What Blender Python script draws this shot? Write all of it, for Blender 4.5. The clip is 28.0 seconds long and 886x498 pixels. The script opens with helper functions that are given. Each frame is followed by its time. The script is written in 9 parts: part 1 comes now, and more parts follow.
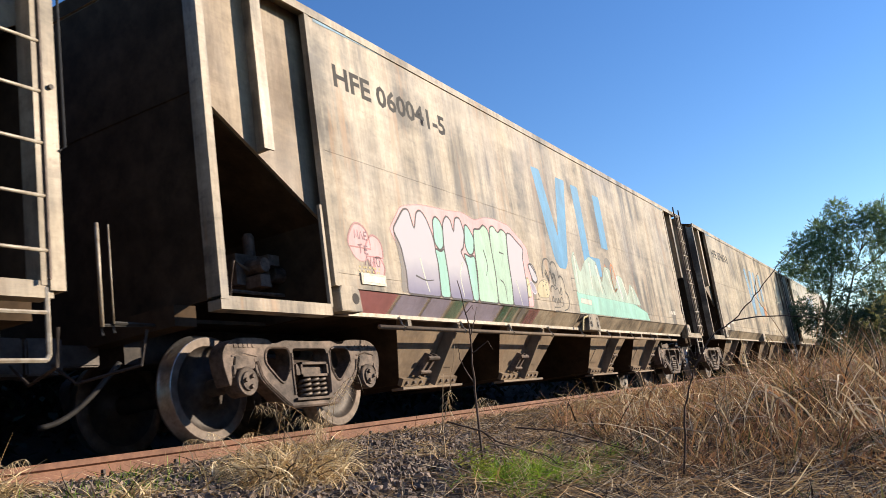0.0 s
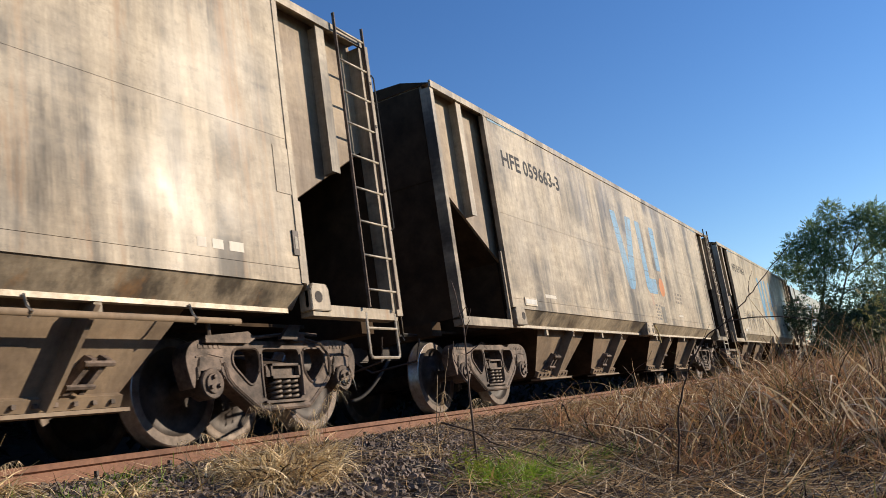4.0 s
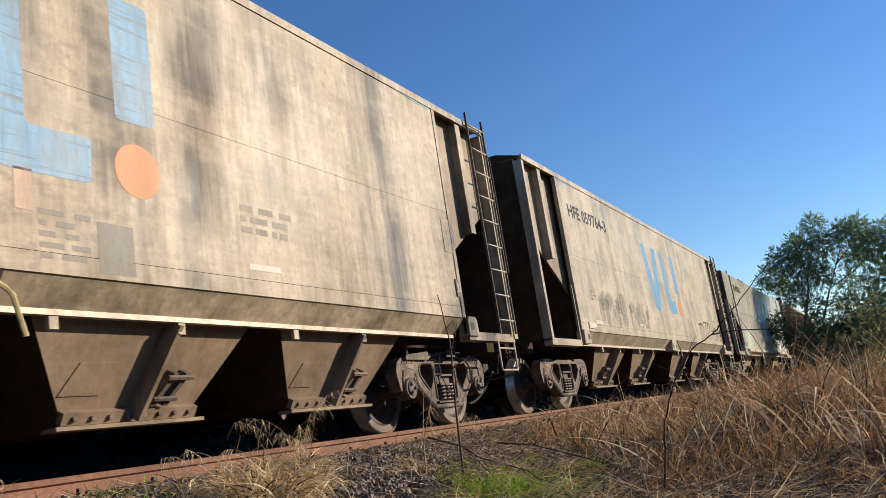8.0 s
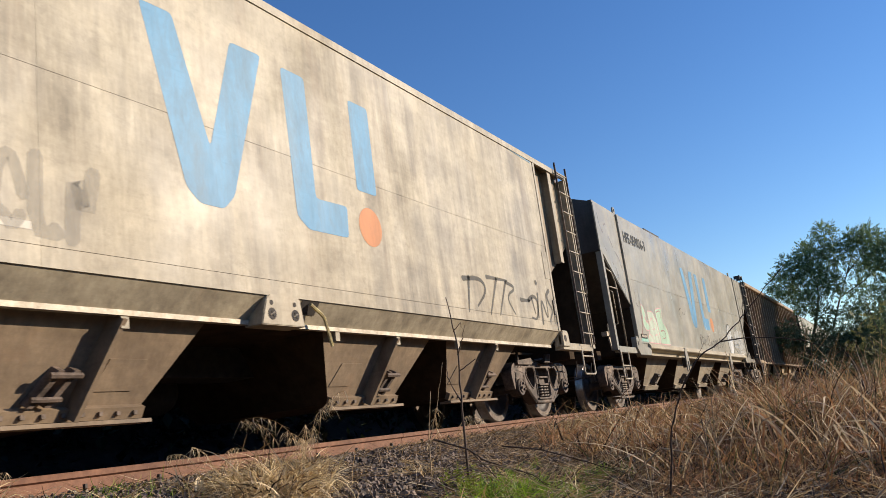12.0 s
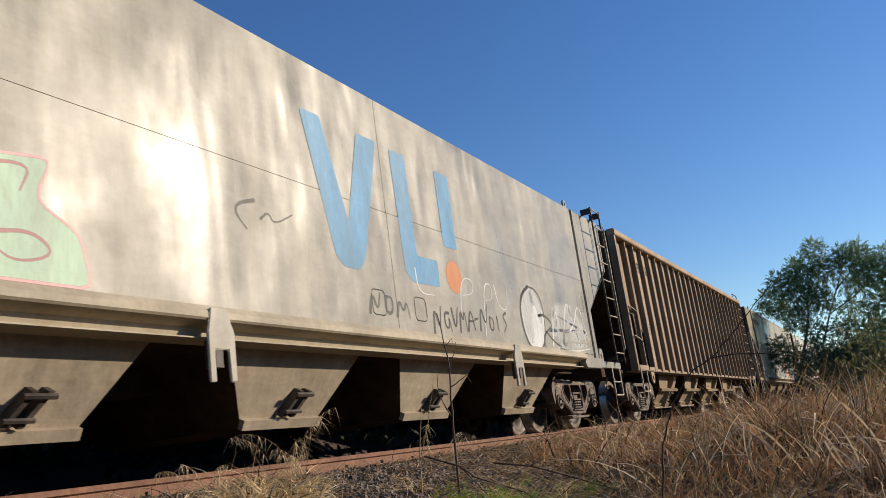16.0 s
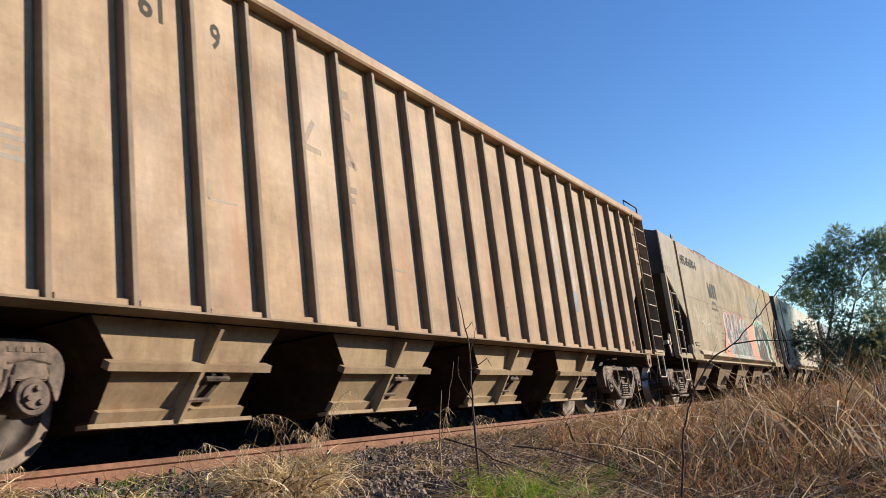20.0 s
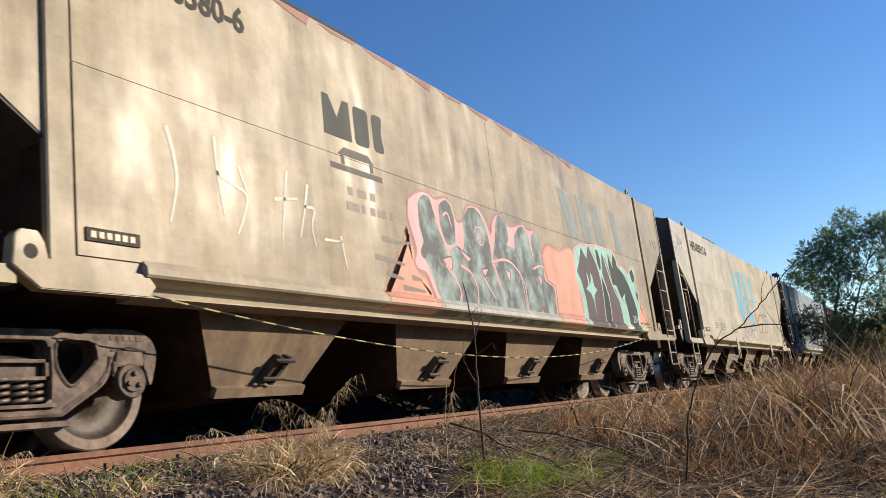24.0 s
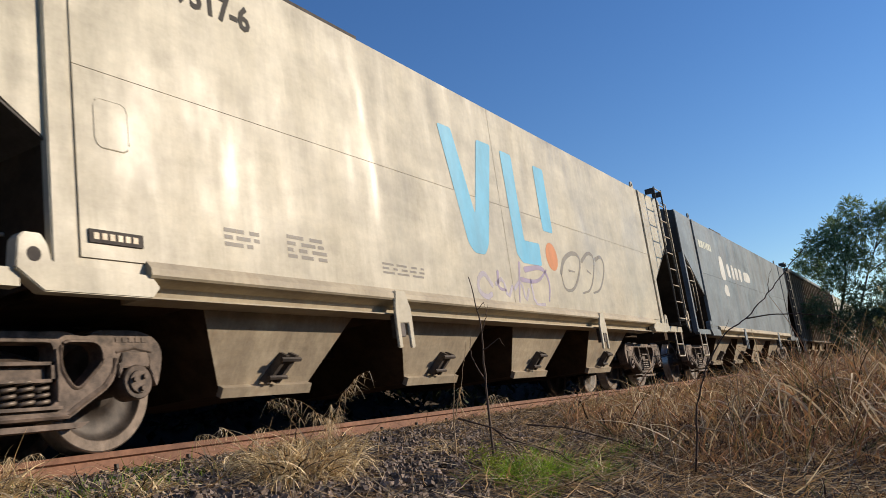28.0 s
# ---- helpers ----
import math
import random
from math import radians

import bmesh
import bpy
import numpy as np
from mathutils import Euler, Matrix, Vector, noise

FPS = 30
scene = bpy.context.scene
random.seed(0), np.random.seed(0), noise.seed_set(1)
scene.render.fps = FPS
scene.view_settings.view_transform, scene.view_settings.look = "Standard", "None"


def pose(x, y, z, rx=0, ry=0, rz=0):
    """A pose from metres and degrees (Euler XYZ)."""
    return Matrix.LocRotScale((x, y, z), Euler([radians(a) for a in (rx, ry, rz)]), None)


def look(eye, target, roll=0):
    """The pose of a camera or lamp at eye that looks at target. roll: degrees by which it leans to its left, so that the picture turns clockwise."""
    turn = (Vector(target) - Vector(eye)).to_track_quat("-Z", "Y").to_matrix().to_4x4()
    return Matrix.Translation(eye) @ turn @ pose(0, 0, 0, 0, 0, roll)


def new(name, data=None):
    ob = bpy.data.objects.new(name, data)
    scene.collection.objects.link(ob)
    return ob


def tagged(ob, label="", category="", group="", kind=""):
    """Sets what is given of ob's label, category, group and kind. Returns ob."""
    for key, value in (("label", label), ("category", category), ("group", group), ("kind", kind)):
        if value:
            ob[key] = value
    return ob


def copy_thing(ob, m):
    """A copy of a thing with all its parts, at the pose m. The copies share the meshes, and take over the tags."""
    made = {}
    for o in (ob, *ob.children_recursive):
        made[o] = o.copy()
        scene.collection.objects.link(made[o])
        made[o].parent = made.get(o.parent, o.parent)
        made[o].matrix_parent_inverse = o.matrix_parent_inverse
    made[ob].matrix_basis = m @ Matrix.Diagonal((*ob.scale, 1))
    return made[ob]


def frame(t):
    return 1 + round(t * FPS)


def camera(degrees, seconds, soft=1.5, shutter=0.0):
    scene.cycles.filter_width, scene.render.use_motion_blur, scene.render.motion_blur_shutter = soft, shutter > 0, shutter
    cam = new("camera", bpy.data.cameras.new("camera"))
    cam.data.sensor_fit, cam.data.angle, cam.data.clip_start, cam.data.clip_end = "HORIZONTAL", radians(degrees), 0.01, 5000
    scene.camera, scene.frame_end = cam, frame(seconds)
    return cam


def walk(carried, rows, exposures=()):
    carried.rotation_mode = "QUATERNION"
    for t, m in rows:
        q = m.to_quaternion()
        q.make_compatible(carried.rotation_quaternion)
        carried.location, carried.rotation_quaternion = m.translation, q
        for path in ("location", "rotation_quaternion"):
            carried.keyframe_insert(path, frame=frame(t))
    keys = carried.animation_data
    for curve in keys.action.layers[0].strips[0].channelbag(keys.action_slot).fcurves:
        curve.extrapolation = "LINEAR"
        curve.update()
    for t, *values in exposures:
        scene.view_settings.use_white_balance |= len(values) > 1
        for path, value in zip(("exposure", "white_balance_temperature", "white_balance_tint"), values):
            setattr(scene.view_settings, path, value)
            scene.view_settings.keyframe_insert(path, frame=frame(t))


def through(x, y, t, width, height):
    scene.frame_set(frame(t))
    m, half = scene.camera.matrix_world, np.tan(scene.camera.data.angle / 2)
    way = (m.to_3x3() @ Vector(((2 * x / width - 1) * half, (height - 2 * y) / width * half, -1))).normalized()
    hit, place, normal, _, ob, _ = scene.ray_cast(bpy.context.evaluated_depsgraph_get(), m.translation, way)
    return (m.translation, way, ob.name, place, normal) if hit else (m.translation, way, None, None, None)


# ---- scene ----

# ---- camera ----
cam = camera(56.3, 28.0, soft=0.55, shutter=0.12)
EYE = (0.0, -5.340, -0.091)
PATH = [
    (0, 101.72, 8.14, -59.94), (0.5, 102.05, 7.91, -60.06), (1, 102.36, 8.04, -59.93), (1.5, 102.38, 8.17, -59.73),
    (2, 102.18, 8.15, -59.58), (2.5, 101.98, 8.10, -59.83), (3, 101.66, 8.05, -60.23), (3.5, 101.58, 8.09, -60.37),
    (4, 101.72, 8.20, -60.33), (4.5, 101.84, 8.23, -60.32), (6.5, 102.01, 8.11, -60.42), (7, 101.98, 8.26, -60.82),
    (7.5, 102.31, 8.43, -61.09), (8, 102.55, 8.54, -61.26), (8.5, 102.67, 8.53, -61.39), (9, 102.46, 8.26, -61.39),
    (9.5, 102.12, 8.08, -61.43), (10, 102.18, 7.67, -61.39), (10.5, 102.45, 7.28, -61.01), (11, 102.60, 7.33, -60.84),
    (11.5, 102.63, 7.45, -60.82), (13.5, 103.69, 7.52, -61.01), (14, 104.01, 7.52, -61.02), (14.5, 104.16, 7.45, -61.20),
    (15, 104.18, 7.39, -61.38), (15.5, 104.07, 7.53, -61.41), (16, 103.79, 7.55, -61.47), (16.5, 103.55, 7.58, -61.49),
    (17, 103.37, 7.70, -61.41), (17.5, 103.27, 7.81, -61.39), (18, 103.41, 7.41, -61.41), (18.5, 103.67, 7.07, -61.14),
    (19, 103.42, 6.90, -60.66), (19.5, 103.00, 6.73, -60.34), (20, 102.79, 6.74, -60.13), (20.5, 102.59, 6.76, -60.04),
    (22.5, 101.86, 6.85, -59.92), (23, 101.77, 6.86, -59.79), (23.5, 101.72, 6.82, -59.76), (24, 101.82, 6.90, -59.76),
    (24.5, 101.94, 6.92, -59.80), (25, 102.02, 6.93, -59.84), (25.5, 101.92, 6.96, -59.84), (26, 101.80, 7.04, -59.82),
    (26.5, 101.77, 7.32, -59.77), (27, 101.59, 7.37, -59.77), (27.5, 101.58, 7.60, -59.66), (28, 101.60, 7.84, -59.18),
]
# metres that the train has gone, every half second
GONE = [0.000, 1.522, 3.043, 4.568, 6.098, 7.633, 9.162, 10.657, 12.127, 13.625, 15.180, 16.787, 18.419, 20.050, 21.663, 23.260, 24.854, 26.445, 28.040, 29.656, 31.291, 32.938, 34.595, 36.259, 37.928, 39.603, 41.296, 43.002, 44.724, 46.477, 48.241, 49.985, 51.721, 53.482, 55.277, 57.072, 58.856, 60.625, 62.402, 64.216, 66.072, 67.959, 69.854, 71.756, 73.644, 75.504, 77.370, 79.283, 81.248, 83.225, 85.188, 87.151, 89.105, 91.049, 92.993, 94.950, 96.919]
EXPOSURES = [(0.0, 0.65), (1.0, 0.4), (2.0, 0.2), (3.0, 0.3), (4.0, 0.3), (7.0, 0.25), (8.0, 0.33), (10.0, 0.4), (11.0, 0.33), (14.0, 0.33), (15.0, 0.38), (16.0, 0.12), (17.0, -0.22), (18.0, -0.02), (19.0, 0.45), (20.0, 0.55), (23.0, 0.57), (25.0, 0.1), (26.0, 0.06), (27.0, 0.32), (28.0, 0.12)]

walk(cam, [(t, pose(*EYE, rx, ry, rz)) for t, rx, ry, rz in PATH], EXPOSURES)

# ---- light ----
world = bpy.data.worlds.new("sky")
scene.world = world
world.use_nodes = True
SUN_WAY = Vector((0.80, -1.0, 0.42)).normalized()
sky_node = world.node_tree.nodes.new("ShaderNodeTexSky")
sky_node.sky_type = "NISHITA"
sky_node.sun_disc = False
sky_node.sun_elevation = math.asin(SUN_WAY.z)
sky_node.sun_rotation = math.atan2(SUN_WAY.x, SUN_WAY.y)
sky_node.air_density, sky_node.dust_density, sky_node.ozone_density = 1.0, 0.0, 3.0
background = world.node_tree.nodes["Background"]
background.inputs["Strength"].default_value = 0.135
richer = world.node_tree.nodes.new("ShaderNodeHueSaturation")
richer.inputs["Hue"].default_value, richer.inputs["Saturation"].default_value = 0.511, 1.2
world.node_tree.links.new(sky_node.outputs[0], richer.inputs["Color"])
world.node_tree.links.new(richer.outputs[0], background.inputs["Color"])
sun_data = bpy.data.lights.new("sun", "SUN")
sun_data.energy, sun_data.angle, sun_data.color = 5.0, radians(0.53), (1.0, 0.86, 0.68)
sun = new("sun", sun_data)
sun.matrix_world = look((0, 0, 30), Vector((0, 0, 30)) - SUN_WAY)


# ---- materials ----
def nodes_of(name):
    mat = bpy.data.materials.new(name)
    mat.use_nodes = True
    tree = mat.node_tree
    return mat, tree, tree.nodes["Principled BSDF"]


def add(tree, kind, **values):
    node = tree.nodes.new("ShaderNode" + kind)
    for key, value in values.items():
        node.inputs[key.replace("_", " ")].default_value = value
    return node


def coords(tree, scale):
    tc = add(tree, "TexCoord")
    mp = add(tree, "Mapping", Scale=scale)
    tree.links.new(tc.outputs["Object"], mp.inputs["Vector"])
    return mp.outputs[0]


def ramp(tree, socket, a, b, ca, cb):
    node = add(tree, "ValToRGB")
    node.color_ramp.elements[0].position, node.color_ramp.elements[1].position = a, b
    node.color_ramp.elements[0].color, node.color_ramp.elements[1].color = (*ca, 1), (*cb, 1)
    tree.links.new(socket, node.inputs[0])
    return node.outputs[0]


def noise_of(tree, scale, detail=4.0, rough=0.6, size=1.0):
    node = add(tree, "TexNoise", Scale=size, Detail=detail, Roughness=rough)
    tree.links.new(coords(tree, scale), node.inputs["Vector"])
    return node.outputs["Fac"]


def mixed(tree, fac, a, b, how="MIX"):
    node = tree.nodes.new("ShaderNodeMix")
    node.data_type, node.blend_type = "RGBA", how
    for slot, value in ((0, fac), (6, a), (7, b)):
        if isinstance(value, tuple):
            node.inputs[slot].default_value = (*value, 1)
        elif isinstance(value, (int, float)):
            node.inputs[slot].default_value = value
        else:
            tree.links.new(value, node.inputs[slot])
    return node.outputs[2]


def bumped(tree, bsdf, height, strength, distance, before=None):
    node = add(tree, "Bump", Strength=strength, Distance=distance)
    tree.links.new(height, node.inputs["Height"])
    if before:
        tree.links.new(before, node.inputs["Normal"])
    tree.links.new(node.outputs[0], bsdf.inputs["Normal"])
    return node.outputs[0]


GREY0, GREY1 = (0, 0, 0), (1, 1, 1)


def weathered(name, base, streak, rust, streaks=0.6, rusts=0.3, rough=0.5, wave=0.5, metal=0.0, shift=0.0, gloss=0.3):
    """Old wagon paint: long run-off streaks, blotches, rust freckles and buckled sheet."""
    mat, tree, bsdf = nodes_of(name)
    long_run = ramp(tree, noise_of(tree, (2.6, 2.6, 0.28), 5, 0.62, 1.0 + shift), 0.41, 0.60, GREY0, GREY1)
    fine_run = ramp(tree, noise_of(tree, (16, 16, 0.7), 3, 0.6), 0.45, 0.75, GREY0, GREY1)
    blotch = ramp(tree, noise_of(tree, (0.55, 0.55, 0.9), 5, 0.62, 1.3 + shift), 0.36, 0.56, GREY0, GREY1)
    both = add(tree, "Math")
    both.operation = "MULTIPLY"
    tree.links.new(long_run, both.inputs[0])
    tree.links.new(blotch, both.inputs[1])
    level = add(tree, "Math")
    level.operation, level.inputs[1].default_value = "MULTIPLY", streaks
    tree.links.new(both.outputs[0], level.inputs[0])
    col = mixed(tree, level.outputs[0], base, streak)
    level2 = add(tree, "Math")
    level2.operation, level2.inputs[1].default_value = "MULTIPLY", streaks * 0.28
    tree.links.new(fine_run, level2.inputs[0])
    col = mixed(tree, level2.outputs[0], col, streak)
    cloud = ramp(tree, noise_of(tree, (0.8, 0.8, 1.6), 6, 0.7, 1.7), 0.35, 0.75, (0.72, 0.71, 0.70), (1.15, 1.14, 1.11))
    col = mixed(tree, 0.9, col, cloud, "MULTIPLY")
    # fine grime: short run-off lines, flakes and grit
    lines = ramp(tree, noise_of(tree, (14, 14, 2.6), 8, 0.76), 0.35, 0.58, (0.75, 0.735, 0.72), (1.05, 1.05, 1.04))
    col = mixed(tree, min(1.0, 0.25 + streaks * 0.5), col, lines, "MULTIPLY")
    brushed = ramp(tree, noise_of(tree, (1.1, 1.1, 19), 7, 0.75), 0.34, 0.54, (0.80, 0.79, 0.78), (1.04, 1.04, 1.04))
    col = mixed(tree, streaks * 0.6, col, brushed, "MULTIPLY")
    grit = ramp(tree, noise_of(tree, (21, 21, 15), 8, 0.78), 0.33, 0.60, (0.77, 0.755, 0.74), (1.04, 1.04, 1.04))
    col = mixed(tree, min(1.0, 0.25 + streaks * 0.7), col, grit, "MULTIPLY")
    flake = ramp(tree, noise_of(tree, (5.5, 5.5, 7.5), 9, 0.72, 1.0 + shift), 0.555, 0.62, GREY0, GREY1)
    level4 = add(tree, "Math")
    level4.operation, level4.inputs[1].default_value = "MULTIPLY", streaks * 0.32
    tree.links.new(flake, level4.inputs[0])
    col = mixed(tree, level4.outputs[0], col, streak)
    freckle = ramp(tree, noise_of(tree, (3.4, 3.4, 0.38), 8, 0.70, 1.0 + shift), 0.55, 0.72, GREY0, GREY1)
    level3 = add(tree, "Math")
    level3.operation, level3.inputs[1].default_value = "MULTIPLY", rusts
    tree.links.new(freckle, level3.inputs[0])
    col = mixed(tree, level3.outputs[0], col, rust)
    tree.links.new(col, bsdf.inputs["Base Color"])
    bsdf.inputs["Metallic"].default_value = metal
    bsdf.inputs["Specular IOR Level"].default_value = gloss
    rgh = ramp(tree, noise_of(tree, (1.2, 1.2, 0.8), 4), 0.3, 0.7, (rough - 0.12,) * 3, (rough + 0.15,) * 3)
    tree.links.new(rgh, bsdf.inputs["Roughness"])
    big = bumped(tree, bsdf, noise_of(tree, (1.4, 1.4, 0.55), 2, 0.45), wave, 0.075)
    bumped(tree, bsdf, noise_of(tree, (30, 30, 30), 4), 0.12, 0.004, big)
    return mat


def rough_metal(name, base, dark, rough=0.75, metal=0.2, scale=14.0, bump=0.3, grime=0.6):
    mat, tree, bsdf = nodes_of(name)
    col = ramp(tree, noise_of(tree, (scale, scale, scale), 6, 0.7), 0.35, 0.68, dark, base)
    wide = ramp(tree, noise_of(tree, (1.7, 1.7, 1.7), 4), 0.35, 0.65, (grime,) * 3, (1.1, 1.1, 1.1))
    tree.links.new(mixed(tree, 0.8, col, wide, "MULTIPLY"), bsdf.inputs["Base Color"])
    bsdf.inputs["Roughness"].default_value, bsdf.inputs["Metallic"].default_value = rough, metal
    bumped(tree, bsdf, noise_of(tree, (scale * 3,) * 3, 4), bump, 0.004)
    return mat


def summed(tree, how, a, b):
    node = add(tree, "Math")
    node.operation = how
    for slot, value in ((0, a), (1, b)):
        if isinstance(value, (int, float)):
            node.inputs[slot].default_value = value
        else:
            tree.links.new(value, node.inputs[slot])
    return node.outputs[0]


def worn_paint(name, col, under, wear=0.35, rough=0.5, scratched=0.4, thin=0.0):
    """Spray or stencil paint: rubbed, scratched and run through to the sheet below, thin along its sprayed edge."""
    mat, tree, bsdf = nodes_of(name)
    rub = ramp(tree, noise_of(tree, (5.0, 5.0, 1.6), 9, 0.78), 0.42, 0.68, GREY0, GREY1)
    scratch = ramp(tree, noise_of(tree, (0.9, 0.9, 30), 7, 0.72), 0.50, 0.72, GREY0, GREY1)
    run = ramp(tree, noise_of(tree, (7, 7, 0.8), 8, 0.75), 0.46, 0.70, GREY0, GREY1)
    c = mixed(tree, summed(tree, "MULTIPLY", rub, wear * 0.5), col, under)
    cloud = ramp(tree, noise_of(tree, (2.6, 2.6, 1.8), 7, 0.7), 0.32, 0.70, (0.76, 0.76, 0.76), (1.12, 1.12, 1.12))
    tree.links.new(mixed(tree, 0.8, c, cloud, "MULTIPLY"), bsdf.inputs["Base Color"])
    bsdf.inputs["Roughness"].default_value = rough
    bsdf.inputs["Specular IOR Level"].default_value = 0.1 if max(col) < 0.16 else 0.3
    bumped(tree, bsdf, noise_of(tree, (1.7, 1.7, 0.22), 2, 0.45), 0.5, 0.075)
    bare = summed(tree, "MULTIPLY", rub, wear * 0.75)
    bare = summed(tree, "MAXIMUM", bare, summed(tree, "MULTIPLY", scratch, wear * scratched))
    bare = summed(tree, "MAXIMUM", bare, summed(tree, "MULTIPLY", run, wear * 0.6))
    rim = add(tree, "Attribute")
    rim.attribute_name = "edge"
    speck = summed(tree, "MULTIPLY", summed(tree, "SUBTRACT", noise_of(tree, (60, 60, 60), 3, 0.7), 0.5), 0.6)
    ragged = ramp(tree, summed(tree, "ADD", rim.outputs["Fac"], speck), 0.22, 0.98, GREY0, GREY1)
    bare = summed(tree, "ADD", summed(tree, "MULTIPLY", bare, 1.0 - thin), thin)
    bare = summed(tree, "MAXIMUM", bare, ragged)
    clear = add(tree, "BsdfTransparent")
    mx = add(tree, "MixShader")
    tree.links.new(bare, mx.inputs[0])
    tree.links.new(bsdf.outputs[0], mx.inputs[1])
    tree.links.new(clear.outputs[0], mx.inputs[2])
    tree.links.new(mx.outputs[0], tree.nodes["Material Output"].inputs["Surface"])
    return mat


def leafy(name, a, b, rough=0.7, through=0.25, random_by="island"):
    mat, tree, bsdf = nodes_of(name)
    geo = add(tree, "NewGeometry")
    tree.links.new(ramp(tree, geo.outputs["Random Per Island"], 0.0, 1.0, a, b), bsdf.inputs["Base Color"])
    bsdf.inputs["Roughness"].default_value = rough
    bsdf.inputs["Transmission Weight"].default_value = 0.0
    bsdf.inputs["Subsurface Weight"].default_value = 0.0
    tr = add(tree, "BsdfTranslucent")
    tree.links.new(ramp(tree, geo.outputs["Random Per Island"], 0.0, 1.0, a, b), tr.inputs["Color"])
    mx = add(tree, "MixShader", Fac=through)
    tree.links.new(bsdf.outputs[0], mx.inputs[1])
    tree.links.new(tr.outputs[0], mx.inputs[2])
    tree.links.new(mx.outputs[0], tree.nodes["Material Output"].inputs["Surface"])
    return mat


BEIGE = weathered("beige_paint", (0.515, 0.425, 0.306), (0.0857, 0.0714, 0.0571), (0.206, 0.12, 0.0628), 0.97, 0.4)
BEIGE_B = weathered("dusty_beige_paint", (0.487, 0.4, 0.291), (0.0743, 0.0628, 0.0514), (0.33, 0.175, 0.075), 0.9, 0.8, shift=0.21)
BEIGE_C = weathered("pale_beige_paint", (0.501, 0.43, 0.317), (0.126, 0.102, 0.08), (0.194, 0.108, 0.0571), 0.60, 0.25, shift=0.4)
WHITE = weathered("grey_white_paint", (0.368, 0.336, 0.272), (0.135, 0.122, 0.103), (0.22, 0.14, 0.08), 0.22, 0.25, rough=0.37, wave=1.1, gloss=0.28)
WHITE_B = weathered("yellowed_white_paint", (0.392, 0.317, 0.206), (0.111, 0.0903, 0.0654), (0.201, 0.101, 0.0403), 0.35, 0.3, rough=0.40, wave=1.0, gloss=0.22, shift=0.3)
WHITE_C = weathered("clean_white_paint", (0.53, 0.48, 0.37), (0.171, 0.151, 0.126), (0.201, 0.121, 0.0604), 0.2, 0.12, rough=0.40, wave=1.0, gloss=0.22, shift=0.5)
BROWN = weathered("brown_oxide_paint", (0.40, 0.282, 0.176), (0.20, 0.115, 0.068), (0.30, 0.155, 0.085), 0.45, 0.85, rough=0.6, wave=0.2)
RUSTY = weathered("rusty_brown_paint", (0.34, 0.205, 0.115), (0.18, 0.09, 0.05), (0.26, 0.12, 0.06), 0.5, 0.8, rough=0.65, wave=0.2)
STAKE = weathered("brown_stake_paint", (0.26, 0.195, 0.13), (0.12, 0.075, 0.048), (0.20, 0.105, 0.06), 0.3, 0.5, rough=0.65, wave=0.1)
DUSTY_BAY = weathered("brown_dusty_beige_paint", (0.40, 0.31, 0.215), (0.14, 0.095, 0.065), (0.20, 0.11, 0.06), 0.7, 0.5, rough=0.6, wave=0.5)
BLUE_GREY = weathered("blue_grey_paint", (0.184, 0.224, 0.252), (0.0816, 0.0884, 0.0952), (0.204, 0.116, 0.068), 0.5, 0.3)
HOP_BEIGE = weathered("dusty_brown_beige", (0.30, 0.222, 0.15), (0.115, 0.085, 0.063), (0.225, 0.126, 0.0719), 0.6, 0.4, 0.7, 0.2)
HOP_WHITE = weathered("dusty_grey_beige", (0.42, 0.355, 0.265), (0.20, 0.16, 0.12), (0.338, 0.2, 0.115), 0.6, 0.4, 0.65, 0.2)
HOP_TAN = weathered("dusty_tan_steel", (0.375, 0.292, 0.186), (0.207, 0.129, 0.0841), (0.225, 0.109, 0.056), 0.6, 0.4, 0.7, 0.2)
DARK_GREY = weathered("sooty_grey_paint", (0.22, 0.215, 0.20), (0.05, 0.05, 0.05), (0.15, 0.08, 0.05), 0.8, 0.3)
# brown with shade put into it, for wagon ends, undersides and hopper sides
SHADE_BROWN = rough_metal("shade_brown_paint", (0.080, 0.052, 0.031), (0.040, 0.027, 0.017), 0.9, 0.0, 5)
SHADE_BROWN.node_tree.nodes["Principled BSDF"].inputs["Specular IOR Level"].default_value = 0.1
# end paint darkened because the wagon ends lie in shade
END_SHADE = weathered("shaded_end_paint", (0.12, 0.108, 0.095), (0.05, 0.042, 0.035), (0.12, 0.08, 0.05), 0.7, 0.3, 0.7, 0.3)
# dark steel, also darkened for parts and openings that lie in shade
SHADE_METAL = rough_metal("dark_shade_steel", (0.07, 0.056, 0.046), (0.028, 0.022, 0.019), 0.8, 0.1)
SILL_DUST = weathered("dusty_cream_sill", (0.48, 0.415, 0.305), (0.24, 0.20, 0.15), (0.30, 0.19, 0.11), 0.3, 0.3, 0.65, 0.2)
CAST = rough_metal("cast_steel", (0.235, 0.17, 0.13), (0.05, 0.034, 0.025), 0.72, 0.15, 10, 0.3, 0.3)
CAST_DARK = rough_metal("oily_and_shade_steel", (0.096, 0.076, 0.064), (0.032, 0.024, 0.02), 0.6, 0.3, 10)
WHEEL = rough_metal("brown_wheel_steel", (0.225, 0.172, 0.136), (0.09, 0.066, 0.05), 0.6, 0.35, 9)
TREAD = rough_metal("dark_tread_steel", (0.50, 0.46, 0.42), (0.28, 0.25, 0.22), 0.32, 0.85, 20, 0.05)
SPRING = rough_metal("spring_steel", (0.24, 0.192, 0.152), (0.104, 0.08, 0.064), 0.55, 0.4, 20)
